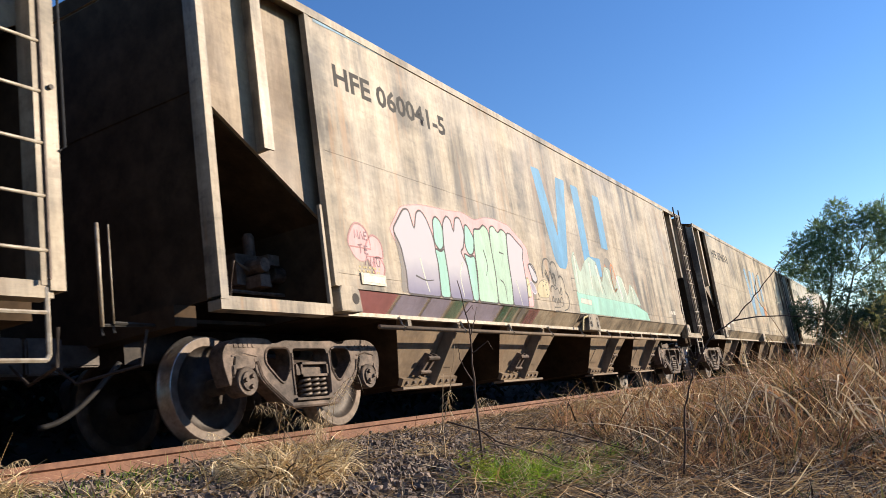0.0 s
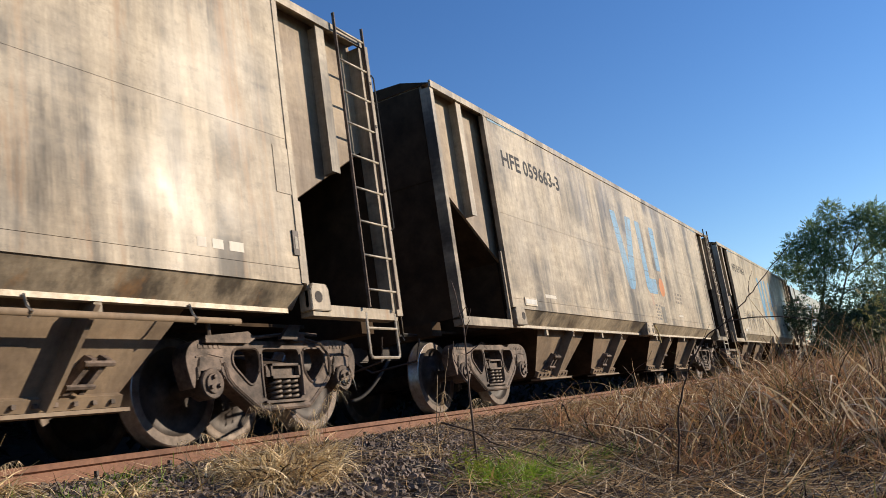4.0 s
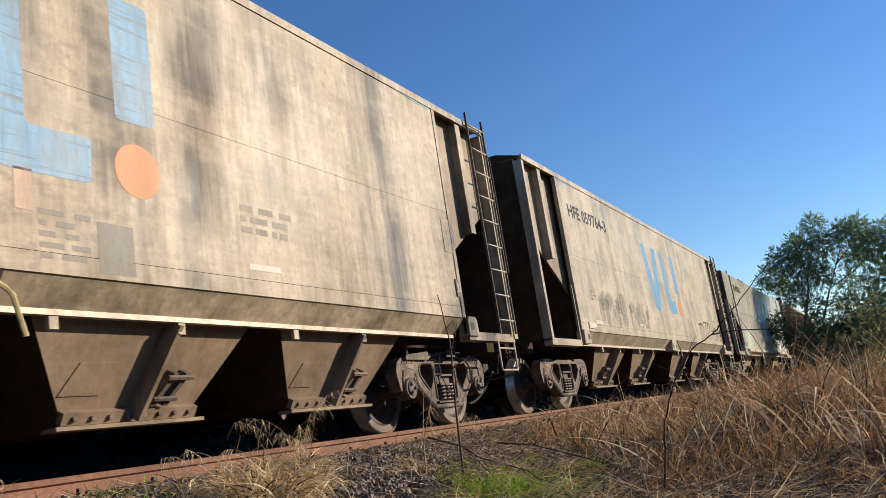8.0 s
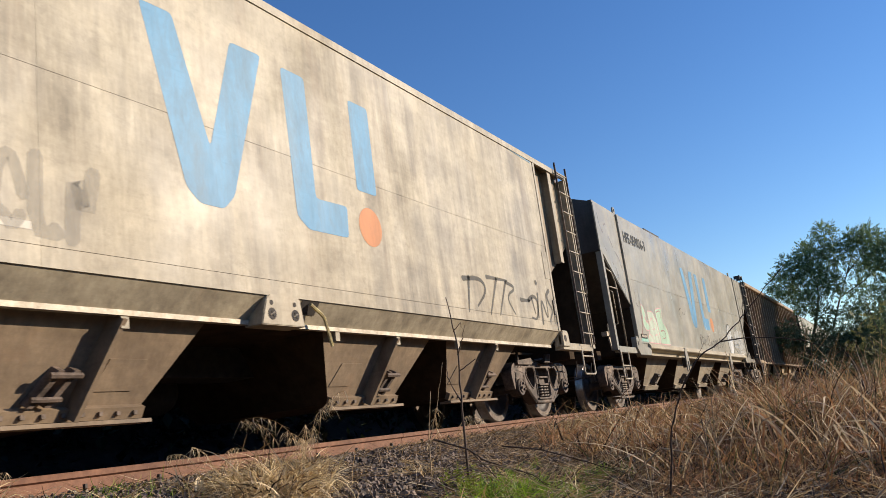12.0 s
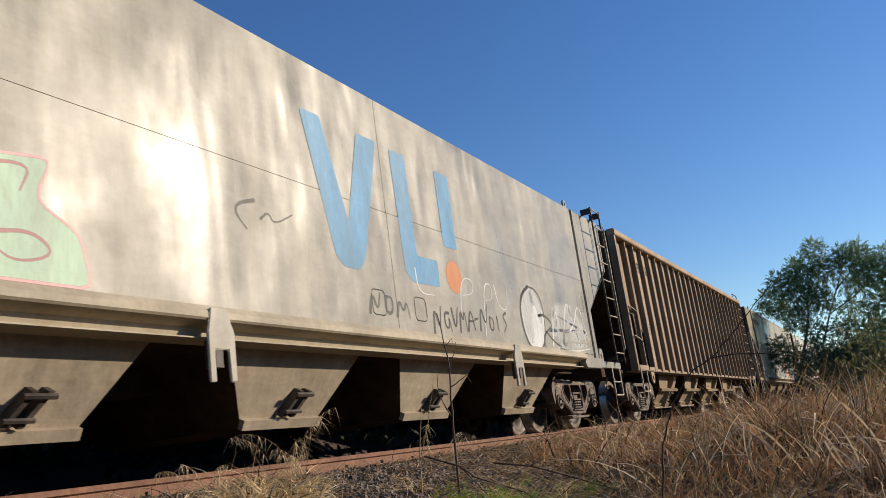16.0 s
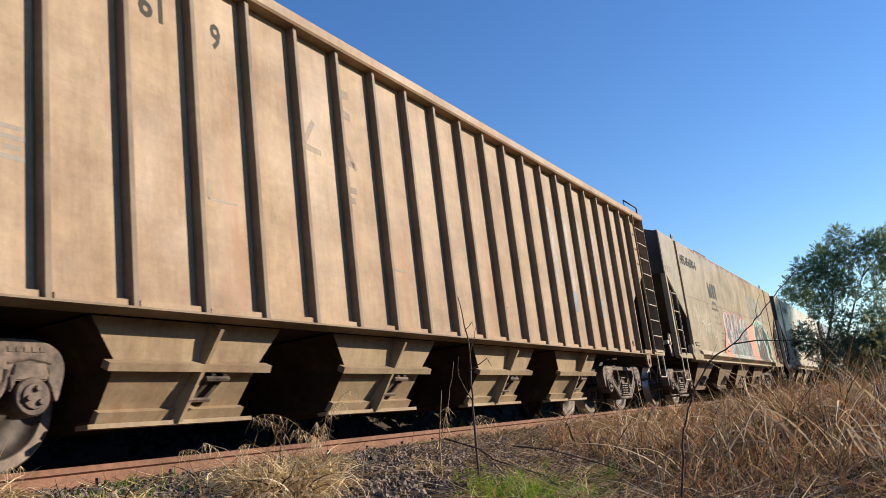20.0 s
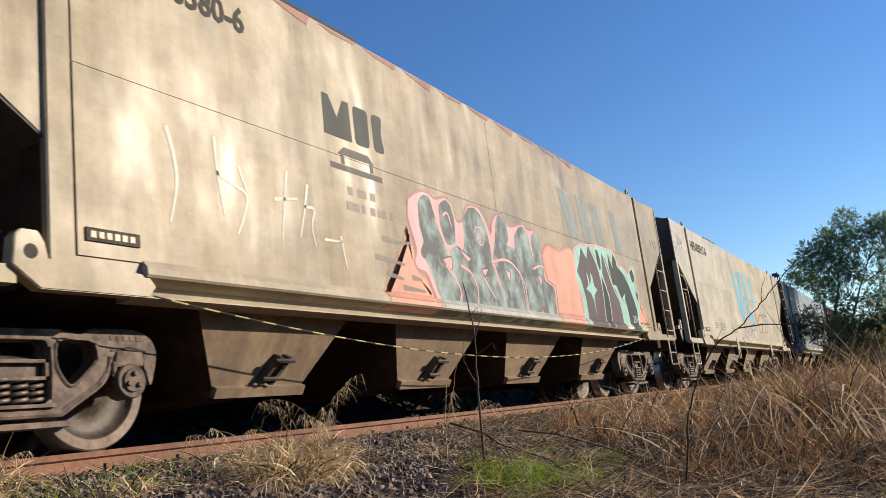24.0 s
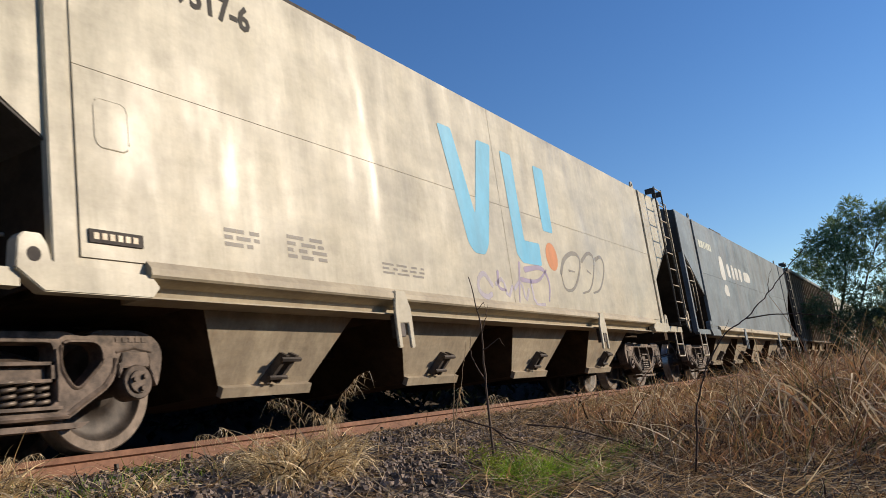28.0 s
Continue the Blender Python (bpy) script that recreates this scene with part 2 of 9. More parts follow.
RAIL_STEEL = rough_metal("rusty_rail_steel", (0.267, 0.131, 0.0777), (0.166, 0.0738, 0.0444), 0.78, 0.1, 18, 0.25)
RAIL_TOP = rough_metal("worn_rail_head", (0.45, 0.40, 0.36), (0.2, 0.15, 0.12), 0.4, 0.8, 20, 0.1)
GALV = rough_metal("pale_steel_bar", (0.552, 0.493, 0.394), (0.319, 0.252, 0.177), 0.55, 0.2, 14)
BLACK_BAR = rough_metal("black_steel_bar", (0.05, 0.045, 0.04), (0.02, 0.02, 0.02), 0.6, 0.2, 14)
PALE_CARD = rough_metal("dirty_pale_card", (0.42, 0.38, 0.30), (0.22, 0.19, 0.15), 0.7, 0.0, 20)
LEVER = rough_metal("worn_yellow_lever", (0.60, 0.50, 0.22), (0.34, 0.25, 0.13), 0.6, 0.1, 22)
RUBBER = rough_metal("dusty_rubber", (0.045, 0.04, 0.035), (0.018, 0.016, 0.015), 0.7, 0.0, 14)
LETTER = worn_paint("stencil_brown_black", (0.022, 0.018, 0.014), (0.15, 0.12, 0.1), 0.12)
FADED = worn_paint("faded_stencil", (0.238, 0.202, 0.158), (0.36, 0.31, 0.245), 0.9)
SKY_BLUE = worn_paint("sky_blue_paint", (0.0878, 0.287, 0.483), (0.30, 0.34, 0.34), 0.45)
PALE_BLUE = worn_paint("pale_blue_paint", (0.149, 0.317, 0.46), (0.38, 0.36, 0.31), 0.9)
ORANGE = worn_paint("orange_paint", (0.58, 0.20, 0.055), (0.45, 0.28, 0.15), 0.3)


# ---- mesh helpers ----
def box(bm, x0, x1, y0, y1, z0, z1):
    v = [bm.verts.new((x, y, z)) for x in (x0, x1) for y in (y0, y1) for z in (z0, z1)]
    for f in ((0, 1, 3, 2), (4, 6, 7, 5), (0, 4, 5, 1), (2, 3, 7, 6), (0, 2, 6, 4), (1, 5, 7, 3)):
        bm.faces.new([v[i] for i in f])


def prism(bm, outline, axis, a, b):
    """An outline (two coordinates, counter-clockwise or not) pushed along axis x, y or z from a to b."""
    def at(p, c):
        return {"x": (c, p[0], p[1]), "y": (p[0], c, p[1]), "z": (p[0], p[1], c)}[axis]
    lo = [bm.verts.new(at(p, a)) for p in outline]
    hi = [bm.verts.new(at(p, b)) for p in outline]
    n = len(outline)
    made = [bm.faces.new(lo[::-1]), bm.faces.new(hi)]
    for i in range(n):
        made.append(bm.faces.new((lo[i], lo[(i + 1) % n], hi[(i + 1) % n], hi[i])))
    bmesh.ops.recalc_face_normals(bm, faces=made)


def tube(bm, points, r, seg=6):
    points = [Vector(p) for p in points]
    rings = []
    for i, p in enumerate(points):
        way = (points[min(i + 1, len(points) - 1)] - points[max(i - 1, 0)]).normalized()
        side = way.cross(Vector((0, 0, 1)) if abs(way.z) < 0.9 else Vector((1, 0, 0))).normalized()
        up = side.cross(way)
        rr = r[i] if isinstance(r, (list, tuple)) else r
        rings.append([bm.verts.new(p + side * (math.cos(a) * rr) + up * (math.sin(a) * rr))
                      for a in [math.tau * k / seg for k in range(seg)]])
    for a, b in zip(rings, rings[1:]):
        for k in range(seg):
            bm.faces.new((a[k], a[(k + 1) % seg], b[(k + 1) % seg], b[k]))
    bm.faces.new(rings[0][::-1])
    bm.faces.new(rings[-1])


def turned(bm, profile, centre, seg=32, axis="y"):
    """A profile of (along axis, radius), turned about the axis through centre."""
    rings = []
    for y, r in profile:
        ring = []
        for k in range(seg):
            a = math.tau * k / seg
            c, s_ = math.cos(a) * r, math.sin(a) * r
            off = {"y": (c, y, s_), "x": (y, c, s_), "z": (c, s_, y)}[axis]
            ring.append(bm.verts.new(Vector(centre) + Vector(off)))
        rings.append(ring)
    for a, b in zip(rings, rings[1:]):
        for k in range(seg):
            bm.faces.new((a[k], a[(k + 1) % seg], b[(k + 1) % seg], b[k]))
    bm.faces.new(rings[0])
    bm.faces.new(rings[-1][::-1])


def mesh_of(bm, name, material, bevel=0.0, smooth=False):
    if bevel:
        bmesh.ops.bevel(bm, geom=[e for e in bm.edges if e.is_manifold and e.calc_face_angle(0) > 0.5],
                        offset=bevel, segments=2, affect="EDGES", clamp_overlap=True)
    bmesh.ops.recalc_face_normals(bm, faces=bm.faces)
    me = bpy.data.meshes.new(name)
    bm.to_mesh(me)
    bm.free()
    for m in material if isinstance(material, (list, tuple)) else (material,):
        me.materials.append(m)
    if smooth:
        for p in me.polygons:
            p.use_smooth = True
    return me


def part(name, bm, material, parent, label="", bevel=0.0, smooth=False):
    """One mesh object under a thing or a part; bm is a bmesh, or a mesh to share."""
    me = bm if isinstance(bm, bpy.types.Mesh) else mesh_of(bm, name, material, bevel, smooth)
    ob = new(name, me)
    ob.parent = parent
    return tagged(ob, label)


def thing(name, label, category, group="", kind=""):
    return tagged(new(name), label, category, group, kind)


def B():
    return bmesh.new()


# ---- the train ----
# A wagon's space: x from its leading end (0) to its rear end (length), y = 0 the track's centre, z = 0 the rail head.
R_WHEEL, WHEELBASE = 0.406, 1.59
SHARED = {}


def shared(key, build):
    if key not in SHARED:
        SHARED[key] = build()
    return SHARED[key]


def wheel_mesh():
    """A one-wear wheel: hub, dished web, flat rim face, coned tread and flange (outer face at y = 0, flange inwards)."""
    bm = B()
    turned(bm, [(-0.005, 0.0), (-0.005, 0.105), (0.01, 0.118), (0.04, 0.135), (0.058, 0.19), (0.056, 0.27), (0.034, 0.315), (0.006, 0.328), (0.0, 0.334), (0.0, 0.396), (0.008, R_WHEEL),
                (0.095, R_WHEEL + 0.004), (0.105, R_WHEEL + 0.024), (0.115, R_WHEEL + 0.028), (0.126, R_WHEEL + 0.026), (0.135, 0.40), (0.135, 0.33),
                (0.09, 0.30), (0.10, 0.14), (0.15, 0.11), (0.15, 0.0)], (0, 0, 0), 56)
    me = mesh_of(bm, "wheel", (WHEEL, TREAD, CAST_DARK), smooth=False)
    for p in me.polygons:
        radial = math.hypot(p.center.x, p.center.z)
        rim = radial > 0.33 and p.center.y < 0.004
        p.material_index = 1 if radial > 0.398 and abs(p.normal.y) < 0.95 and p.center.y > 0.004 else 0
        # web in dark steel: the shadow of the bogie side is painted on
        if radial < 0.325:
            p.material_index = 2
        p.use_smooth = not rim
    return me


def wheel_far_mesh():
    me = shared("wheel", wheel_mesh).copy()
    for v in me.vertices:
        v.co.y = -v.co.y
    me.flip_normals()
    return me


def axle_mesh():
    bm = B()
    turned(bm, [(-0.9, 0.0), (-0.9, 0.06), (-0.55, 0.07), (-0.45, 0.085), (0, 0.075), (0.45, 0.085), (0.55, 0.07), (0.9, 0.06), (0.9, 0.0)], (0, 0, 0), 16)
    return mesh_of(bm, "axle", CAST_DARK, smooth=True)


def bearing_mesh(sign):
    bm = B()
    turned(bm, [(sign * 0.82, 0.0), (sign * 0.82, 0.112), (sign * 0.955, 0.112), (sign * 0.965, 0.104), (sign * 0.962, 0.075),
                (sign * 0.978, 0.070), (sign * 0.978, 0.0)], (0, 0, 0), 24)
    for k in range(3):
        a = math.tau * k / 3 + 0.4
        turned(bm, [(sign * 0.97, 0.0), (sign * 0.97, 0.019), (sign * 1.0, 0.016), (sign * 1.0, 0.0)],
               (0.046 * math.cos(a), 0, 0.046 * math.sin(a)), 6)
    return mesh_of(bm, "bearing_cap", CAST)


WHEELSETS = []


def wheelset(parent, x):
    ob = part("wheelset", shared("axle", axle_mesh), None, parent, "steel axle with two wheels")
    ob.location = (x, 0, R_WHEEL)
    for me, y in ((shared("wheel", wheel_mesh), -0.575), (shared("wheel_far", wheel_far_mesh), 0.575)):
        w = part("wheel", me, None, ob)
        w.location = (0, y, 0)
    part("bearing_cap", shared("cap_near", lambda: bearing_mesh(-1)), None, ob)
    part("bearing_cap", shared("cap_far", lambda: bearing_mesh(1)), None, ob)
    WHEELSETS.append((ob, x))


def softened(pts, cut=0.03):
    """An outline with each corner cut into a short curve."""
    out = []
    n = len(pts)
    for i in range(n):
        a, b, c = Vector(pts[i - 1]), Vector(pts[i]), Vector(pts[(i + 1) % n])
        p = b + (a - b) * min(0.42, cut / max((a - b).length, 0.001))
        q = b + (c - b) * min(0.42, cut / max((c - b).length, 0.001))
        out += [tuple(p), tuple(p * 0.25 + b * 0.5 + q * 0.25), tuple(q)]
    return out


def plate(bm, loops, y0, y1):
    """A flat casting: the first loop is its outline, the others are holes."""
    sides = []
    for y in (y0, y1):
        rings, edges = [], []
        for loop in loops:
            ring = [bm.verts.new((x, y, z)) for x, z in loop]
            edges += [bm.edges.new((ring[i - 1], ring[i])) for i in range(len(ring))]
            rings.append(ring)
        bmesh.ops.triangle_fill(bm, edges=edges, use_beauty=True, use_dissolve=False)
        sides.append(rings)
    for r0, r1 in zip(*sides):
        for i in range(len(r0)):
            bm.faces.new((r0[i - 1], r0[i], r1[i], r1[i - 1]))


def side_frame_mesh(style):
    """Cast bogie side: humped pedestals, a thick top chord, slanting tension members, two eye-shaped holes and a spring window."""
    h = WHEELBASE / 2
    bm = B()
    y0, y1 = -0.94, -0.80
    low = 0.163 if style == "drop" else 0.195
    half = [(0.14, 0.722), (0.30, 0.728), (0.36, 0.712), (0.40, 0.700), (0.47, 0.700), (0.50, 0.732), (h - 0.17, 0.742), (h + 0.03, 0.740), (h + 0.12, 0.720), (h + 0.19, 0.675), (h + 0.225, 0.605), (h + 0.215, 0.52),
            (h + 0.175, 0.385), (h + 0.155, 0.375), (h + 0.125, 0.50), (h + 0.115, 0.575), (h + 0.09, 0.60), (h - 0.09, 0.60), (h - 0.115, 0.575), (h - 0.13, 0.515), (0.63, 0.42), (0.57, 0.365), (0.38, low + 0.06), (0.31, low + 0.012)]
    eye = [(0.545, 0.640), (0.50, 0.668), (0.31, 0.668), (0.272, 0.645), (0.262, 0.56), (0.275, 0.485), (0.335, 0.395), (0.372, 0.382), (0.41, 0.40), (0.555, 0.535), (0.562, 0.59)]
    window = [(-0.215, 0.660), (0.215, 0.660), (0.225, 0.60), (0.232, 0.36), (0.232, low + 0.13), (0.20, low + 0.092), (-0.20, low + 0.092), (-0.232, low + 0.13), (-0.232, 0.36), (-0.225, 0.60)]
    outer = half + [(-x, z) for x, z in reversed(half)]
    plate(bm, [softened(outer, 0.035), softened(eye, 0.04), softened([(-x, z) for x, z in eye], 0.04), softened(window)], y0, y1)
    bmesh.ops.recalc_face_normals(bm, faces=bm.faces)
    sharp = [e for e in bm.edges if e.is_manifold and e.calc_face_angle(0) > 1.2]
    bmesh.ops.bevel(bm, geom=sharp, offset=0.012, segments=2, affect="EDGES", clamp_overlap=True)
    for s in (-1, 1):
        # raised rim round the eye, a rib down the tension member, cast letters as plain bars
        ring = softened([(s * x, z) for x, z in eye], 0.04)
        tube(bm, [(x, y0 - 0.002, z) for x, z in ring + ring[:1]], 0.011, 5)
        tube(bm, [(s * x, y0 - 0.002, z) for x, z in ((0.240, low + 0.12), (0.246, 0.45), (0.24, 0.62))], 0.012, 5)
        tube(bm, [(s * x, y0 + 0.002, z) for x, z in ((h - 0.145, 0.56), (0.61, 0.445), (0.555, 0.385), (0.37, low + 0.085), (0.30, low + 0.04), (0.2, low + 0.03))], 0.018, 6)
        tube(bm, [(s * x, y0 + 0.002, z) for x, z in ((h - 0.14, 0.60), (h, 0.625), (h + 0.13, 0.60))], 0.010, 5)
        for k in range(5):
            box(bm, s * (h - 0.02) - 0.12 + 0.05 * k, s * (h - 0.02) - 0.085 + 0.05 * k, y0 - 0.005, y0 + 0.01, 0.664, 0.694)
    tube(bm, [(-0.30, y0 + 0.002, low + 0.03), (0.30, y0 + 0.002, low + 0.03)], 0.018, 6)
    box(bm, -0.25, 0.25, y0 - 0.03, y1 + 0.02, low + 0.070, low + 0.090)
    if style == "plate":
        prism(bm, [(-0.36, low - 0.045), (0.36, low - 0.045), (0.42, low - 0.012), (-0.42, low - 0.012)], "y", y0 - 0.03, y1)
    return mesh_of(bm, "side_frame", CAST)


def spring_mesh():
    bm = B()
    turns, n = 4.2, 50
    tube(bm, [(0.048 * math.cos(a), 0.048 * math.sin(a), z) for a, z in
              [(math.tau * turns * i / n, 0.165 * i / n) for i in range(n + 1)]], 0.0135, 6)
    return mesh_of(bm, "spring", SPRING, smooth=True)


def adapter_mesh():
    bm = B()
    prism(bm, [(-0.12, 0.50), (0.12, 0.50), (0.10, 0.60), (-0.10, 0.60)], "y", -0.95, -0.80)
    prism(bm, [(-0.135, 0.43), (-0.10, 0.49), (-0.10, 0.53), (-0.135, 0.53)], "y", -0.955, -0.80)
    prism(bm, [(0.135, 0.43), (0.10, 0.49), (0.10, 0.53), (0.135, 0.53)], "y", -0.955, -0.80)
    return mesh_of(bm, "bearing_adapter", CAST, bevel=0.006)


def bolster_mesh():
    bm = B()
    prism(bm, [(-0.90, 0.545), (-0.90, 0.44), (-0.5, 0.40), (0.5, 0.40), (0.90, 0.44), (0.90, 0.545), (0.5, 0.68), (-0.5, 0.68)], "x", -0.17, 0.19)
    for yy in (-0.945, 0.905):
        box(bm, -0.14, 0.22, yy, yy + 0.04, 0.525, 0.545)
        box(bm, -0.14, 0.22, yy, yy + 0.04, 0.425, 0.445)
        box(bm, -0.14, -0.12, yy, yy + 0.04, 0.425, 0.545)
        box(bm, 0.20, 0.22, yy, yy + 0.04, 0.425, 0.545)
    for sx, x in ((1, -0.19), (-1, 0.26)):
        prism(bm, [(x, 0.44), (x + sx * 0.07, 0.44), (x + sx * 0.015, 0.53), (x, 0.53)], "y", -0.935, -0.86)
    return mesh_of(bm, "bolster", CAST)


def mirror_mesh(me):
    out = me.copy()
    for v in out.vertices:
        v.co.y = -v.co.y
    out.flip_normals()
    return out


def bogie(parent, x, style):
    """A two-axle bogie: side frames with springs under the wagon; the wheelsets turn by themselves."""
    frame_me = shared("side_frame_" + style, lambda: side_frame_mesh(style))
    for sgn in (-1, 1):
        me = frame_me if sgn < 0 else shared("side_frame_far_" + style, lambda: mirror_mesh(frame_me))
        sf = part("side_frame", me, None, parent, "dusty cast steel bogie side frame")
        sf.location = (x, 0, 0)
        for k in (-1, 1):
            ad = shared("adapter", adapter_mesh) if sgn < 0 else shared("adapter_far", lambda: mirror_mesh(SHARED["adapter"]))
            o = part("bearing_adapter", ad, None, sf)
            o.location = (k * WHEELBASE / 2, 0, 0)
        for px, py in ((-0.055, -0.89), (0.055, -0.89), (0.155, -0.885), (0.0, -0.82)):
            o = part("spring", shared("spring", spring_mesh), None, sf)
            o.location = (px, py if sgn < 0 else -py, 0.252 if style == "drop" else 0.284)
    o = part("bolster", shared("bolster", bolster_mesh), None, parent, "cast steel bogie bolster")
    o.location = (x, 0, 0)
    for k in (-1, 1):
        bm = B()
        box(bm, -0.03, 0.03, -0.72, 0.72, 0.33, 0.42)
        prism(bm, [(k * 0.02, 0.25), (k * 0.10, 0.22), (k * 0.12, 0.5), (k * 0.02, 0.45)], "y", -0.6, -0.47)
        prism(bm, [(k * 0.02, 0.25), (k * 0.10, 0.22), (k * 0.12, 0.5), (k * 0.02, 0.45)], "y", 0.47, 0.6)
        o = part("brake_beam", shared("brake%d" % k, lambda: mesh_of(bm, "brake_beam", CAST_DARK)), None, parent)
        o.location = (x + k * 0.25, 0, 0)
        wheelset(parent, x + k * WHEELBASE / 2)


def rung_mesh(width):
    bm = B()
    tube(bm, [(0, 0, 0), (width, 0, 0)], 0.011, 6)
    return mesh_of(bm, "rung", GALV, smooth=True)


def ladder(parent, x, y, z0, z1, width=0.46, step=0.31, material=None, label="steel rod ladder", first=0.16):
    bm = B()
    for dx in (0, width):
        box(bm, x + dx - 0.006, x + dx + 0.006, y - 0.014, y + 0.014, z0, z1)
    lad = part("ladder", bm, material or GALV, parent, label)
    z = z0 + first
    while z < z1 - 0.02:
        r = part("rung", shared("rung%.2f" % width, lambda: rung_mesh(width)), None, lad)
        r.location = (x, y, z)
        z += step
    return lad


def stirrup(parent, x, y, z0, z1, width=0.44, mid=None):
    bm = B()
    pts = [(x, y, z1), (x, y, z0 + 0.03), (x + 0.02, y, z0), (x + width - 0.02, y, z0), (x + width, y, z0 + 0.03), (x + width, y, z1)]
    for a, b in zip(pts, pts[1:]):
        tube(bm, [a, b], 0.014, 6)
    if mid:
        tube(bm, [(x, y, mid), (x + width, y, mid)], 0.012, 6)
    part("step", bm, GALV, parent, "bent bar step")


def handrail(parent, pts, r=0.011, mat=None):
    bm = B()
    tube(bm, pts, r, 6)
    part("handrail", bm, mat or GALV, parent, "bent steel handrail", smooth=True)


def hopper(parent, x, top, bot, z0, z1, ytop, ybot, mat, style, rear=False):
    """One discharge hopper: four sloping sheets, a middle rib, a door frame with its latch, and a bolted outlet."""
    bm = B()
    lo = [(x - bot / 2, -ybot), (x + bot / 2, -ybot), (x + bot / 2, ybot), (x - bot / 2, ybot)]
    hi = [(x - top / 2, -ytop), (x + top / 2, -ytop), (x + top / 2, ytop), (x - top / 2, ytop)]
    rings = [[bm.verts.new((a, b, z0)) for a, b in lo]]
    if style == "step":
        mw, my = bot * 1.04, ytop - 0.07
        rings.append([bm.verts.new((a, b, z0 + (z1 - z0) * 0.54)) for a, b in ((x - mw / 2, -my), (x + mw / 2, -my), (x + mw / 2, my), (x - mw / 2, my))])
    rings.append([bm.verts.new((a, b, z1)) for a, b in hi])
    # outlet and end sheets are coloured darker to stand for their shade
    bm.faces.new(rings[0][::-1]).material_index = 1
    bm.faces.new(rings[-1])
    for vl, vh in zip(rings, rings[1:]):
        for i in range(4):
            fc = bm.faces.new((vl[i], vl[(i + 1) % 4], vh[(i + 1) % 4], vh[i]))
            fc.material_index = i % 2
    hop = part("hopper", bm, (mat, SHADE_BROWN), parent, "sloping steel discharge hopper")

    def on(u, w, out):
        """A place on the front sheet: u across from the middle in metres, w from 0 at the outlet to 1 at the top."""
        n = Vector((0, -(z1 - z0), -(ytop - ybot))).normalized()
        depth = ybot + (ytop - ybot) * w
        if style == "step":
            depth = ybot + (ytop - 0.07 - ybot) * w / 0.54 if w < 0.54 else ytop - 0.07 + 0.07 * (w - 0.54) / 0.46
        return Vector((x + u, -depth, z0 + (z1 - z0) * w)) + n * out

    def slab(bmx, u0, u1, w0, w1, out, base=0.0):
        v = []
        for o in (base, out):
            for u, w in ((u0[0], w0), (u0[1], w0), (u1[1], w1), (u1[0], w1)):
                v.append(bmx.verts.new(on(u, w, o)))
        for f in ((0, 1, 2, 3), (4, 7, 6, 5), (0, 4, 5, 1), (1, 5, 6, 2), (2, 6, 7, 3), (3, 7, 4, 0)):
            bmx.faces.new([v[i] for i in f])

    bm = B()
    slab(bm, (-0.035, 0.0), (0.10, 0.135), 0.02, 1.0, 0.13)
    if style != "round":
        part("rib", bm, mat, hop)
    else:
        bm.free()
    bm = B()
    slab(bm, (-bot / 2 - 0.03, bot / 2 + 0.03), (-bot / 2 - 0.03, bot / 2 + 0.03), -0.02, 0.10, 0.05)
    part("outlet_flange", bm, mat, hop)
    if style == "rib":
        bm = B()
        slab(bm, *(((-0.60, -0.30), (-0.50, -0.18)) if rear else ((0.13, 0.44), (0.20, 0.50))), 0.24, 0.56, 0.008)
        part("door", bm, mat, hop)
        for k in range(8):
            bm = B()
            c = on(-bot / 2 + 0.05 + (bot - 0.1) * k / 7, 0.04, 0.05)
            box(bm, c.x - 0.014, c.x + 0.014, c.y - 0.02, c.y + 0.01, c.z - 0.014, c.z + 0.014)
            part("bolt", bm, CAST, hop)
        bm = B()
        box(bm, x - bot / 2 - 0.12, x + bot / 2 + 0.04, -ybot - 0.12, -ybot + 0.02, z0 - 0.07, z0 - 0.045)
        part("slide_gate", bm, mat, hop)
    if style == "step":
        bm = B()
        slab(bm, (-0.74, 0.74), (-0.74, 0.74), 0.50, 0.58, 0.07)
        part("ledge", bm, mat, hop)
        bm = B()
        box(bm, x - bot / 2 - 0.12, x + bot / 2 + 0.10, -ybot - 0.10, -ybot + 0.02, z0 - 0.06, z0 - 0.03)
        part("slide_gate", bm, mat, hop)
    # latch: two bars, a pin and a toggle
    bm = B()
    at = {"rib": -0.50, "step": -0.16}.get(style, -0.25)
    if rear:
        at = -0.08
    slab(bm, (at + 0.16, at + 0.20), (at + 0.30, at + 0.34), 0.14, 0.48, 0.08)
    slab(bm, (at + 0.27, at + 0.31), (at + 0.41, at + 0.45), 0.14, 0.48, 0.08)
    tube(bm, [on(at + 0.16, 0.22, 0.09), on(at + 0.36, 0.22, 0.09)], 0.018, 6)
    tube(bm, [on(at + 0.24, 0.44, 0.09), on(at + 0.46, 0.44, 0.09)], 0.020, 6)
    part("latch", bm, CAST if style != "round" else CAST_DARK, hop, "dusty steel door latch")
    return hop


def sheet(parent, name, x0, x1, z0, z1, mat, y=-1.34, thick=0.012, label=""):
    for sg in (-1, 1):
        bm = B()
        ya, yb = sorted((sg * abs(y), sg * (abs(y) + thick)))
        box(bm, x0, x1, ya, yb, z0, z1)
        part(name, bm, mat, parent, label if sg < 0 else "")


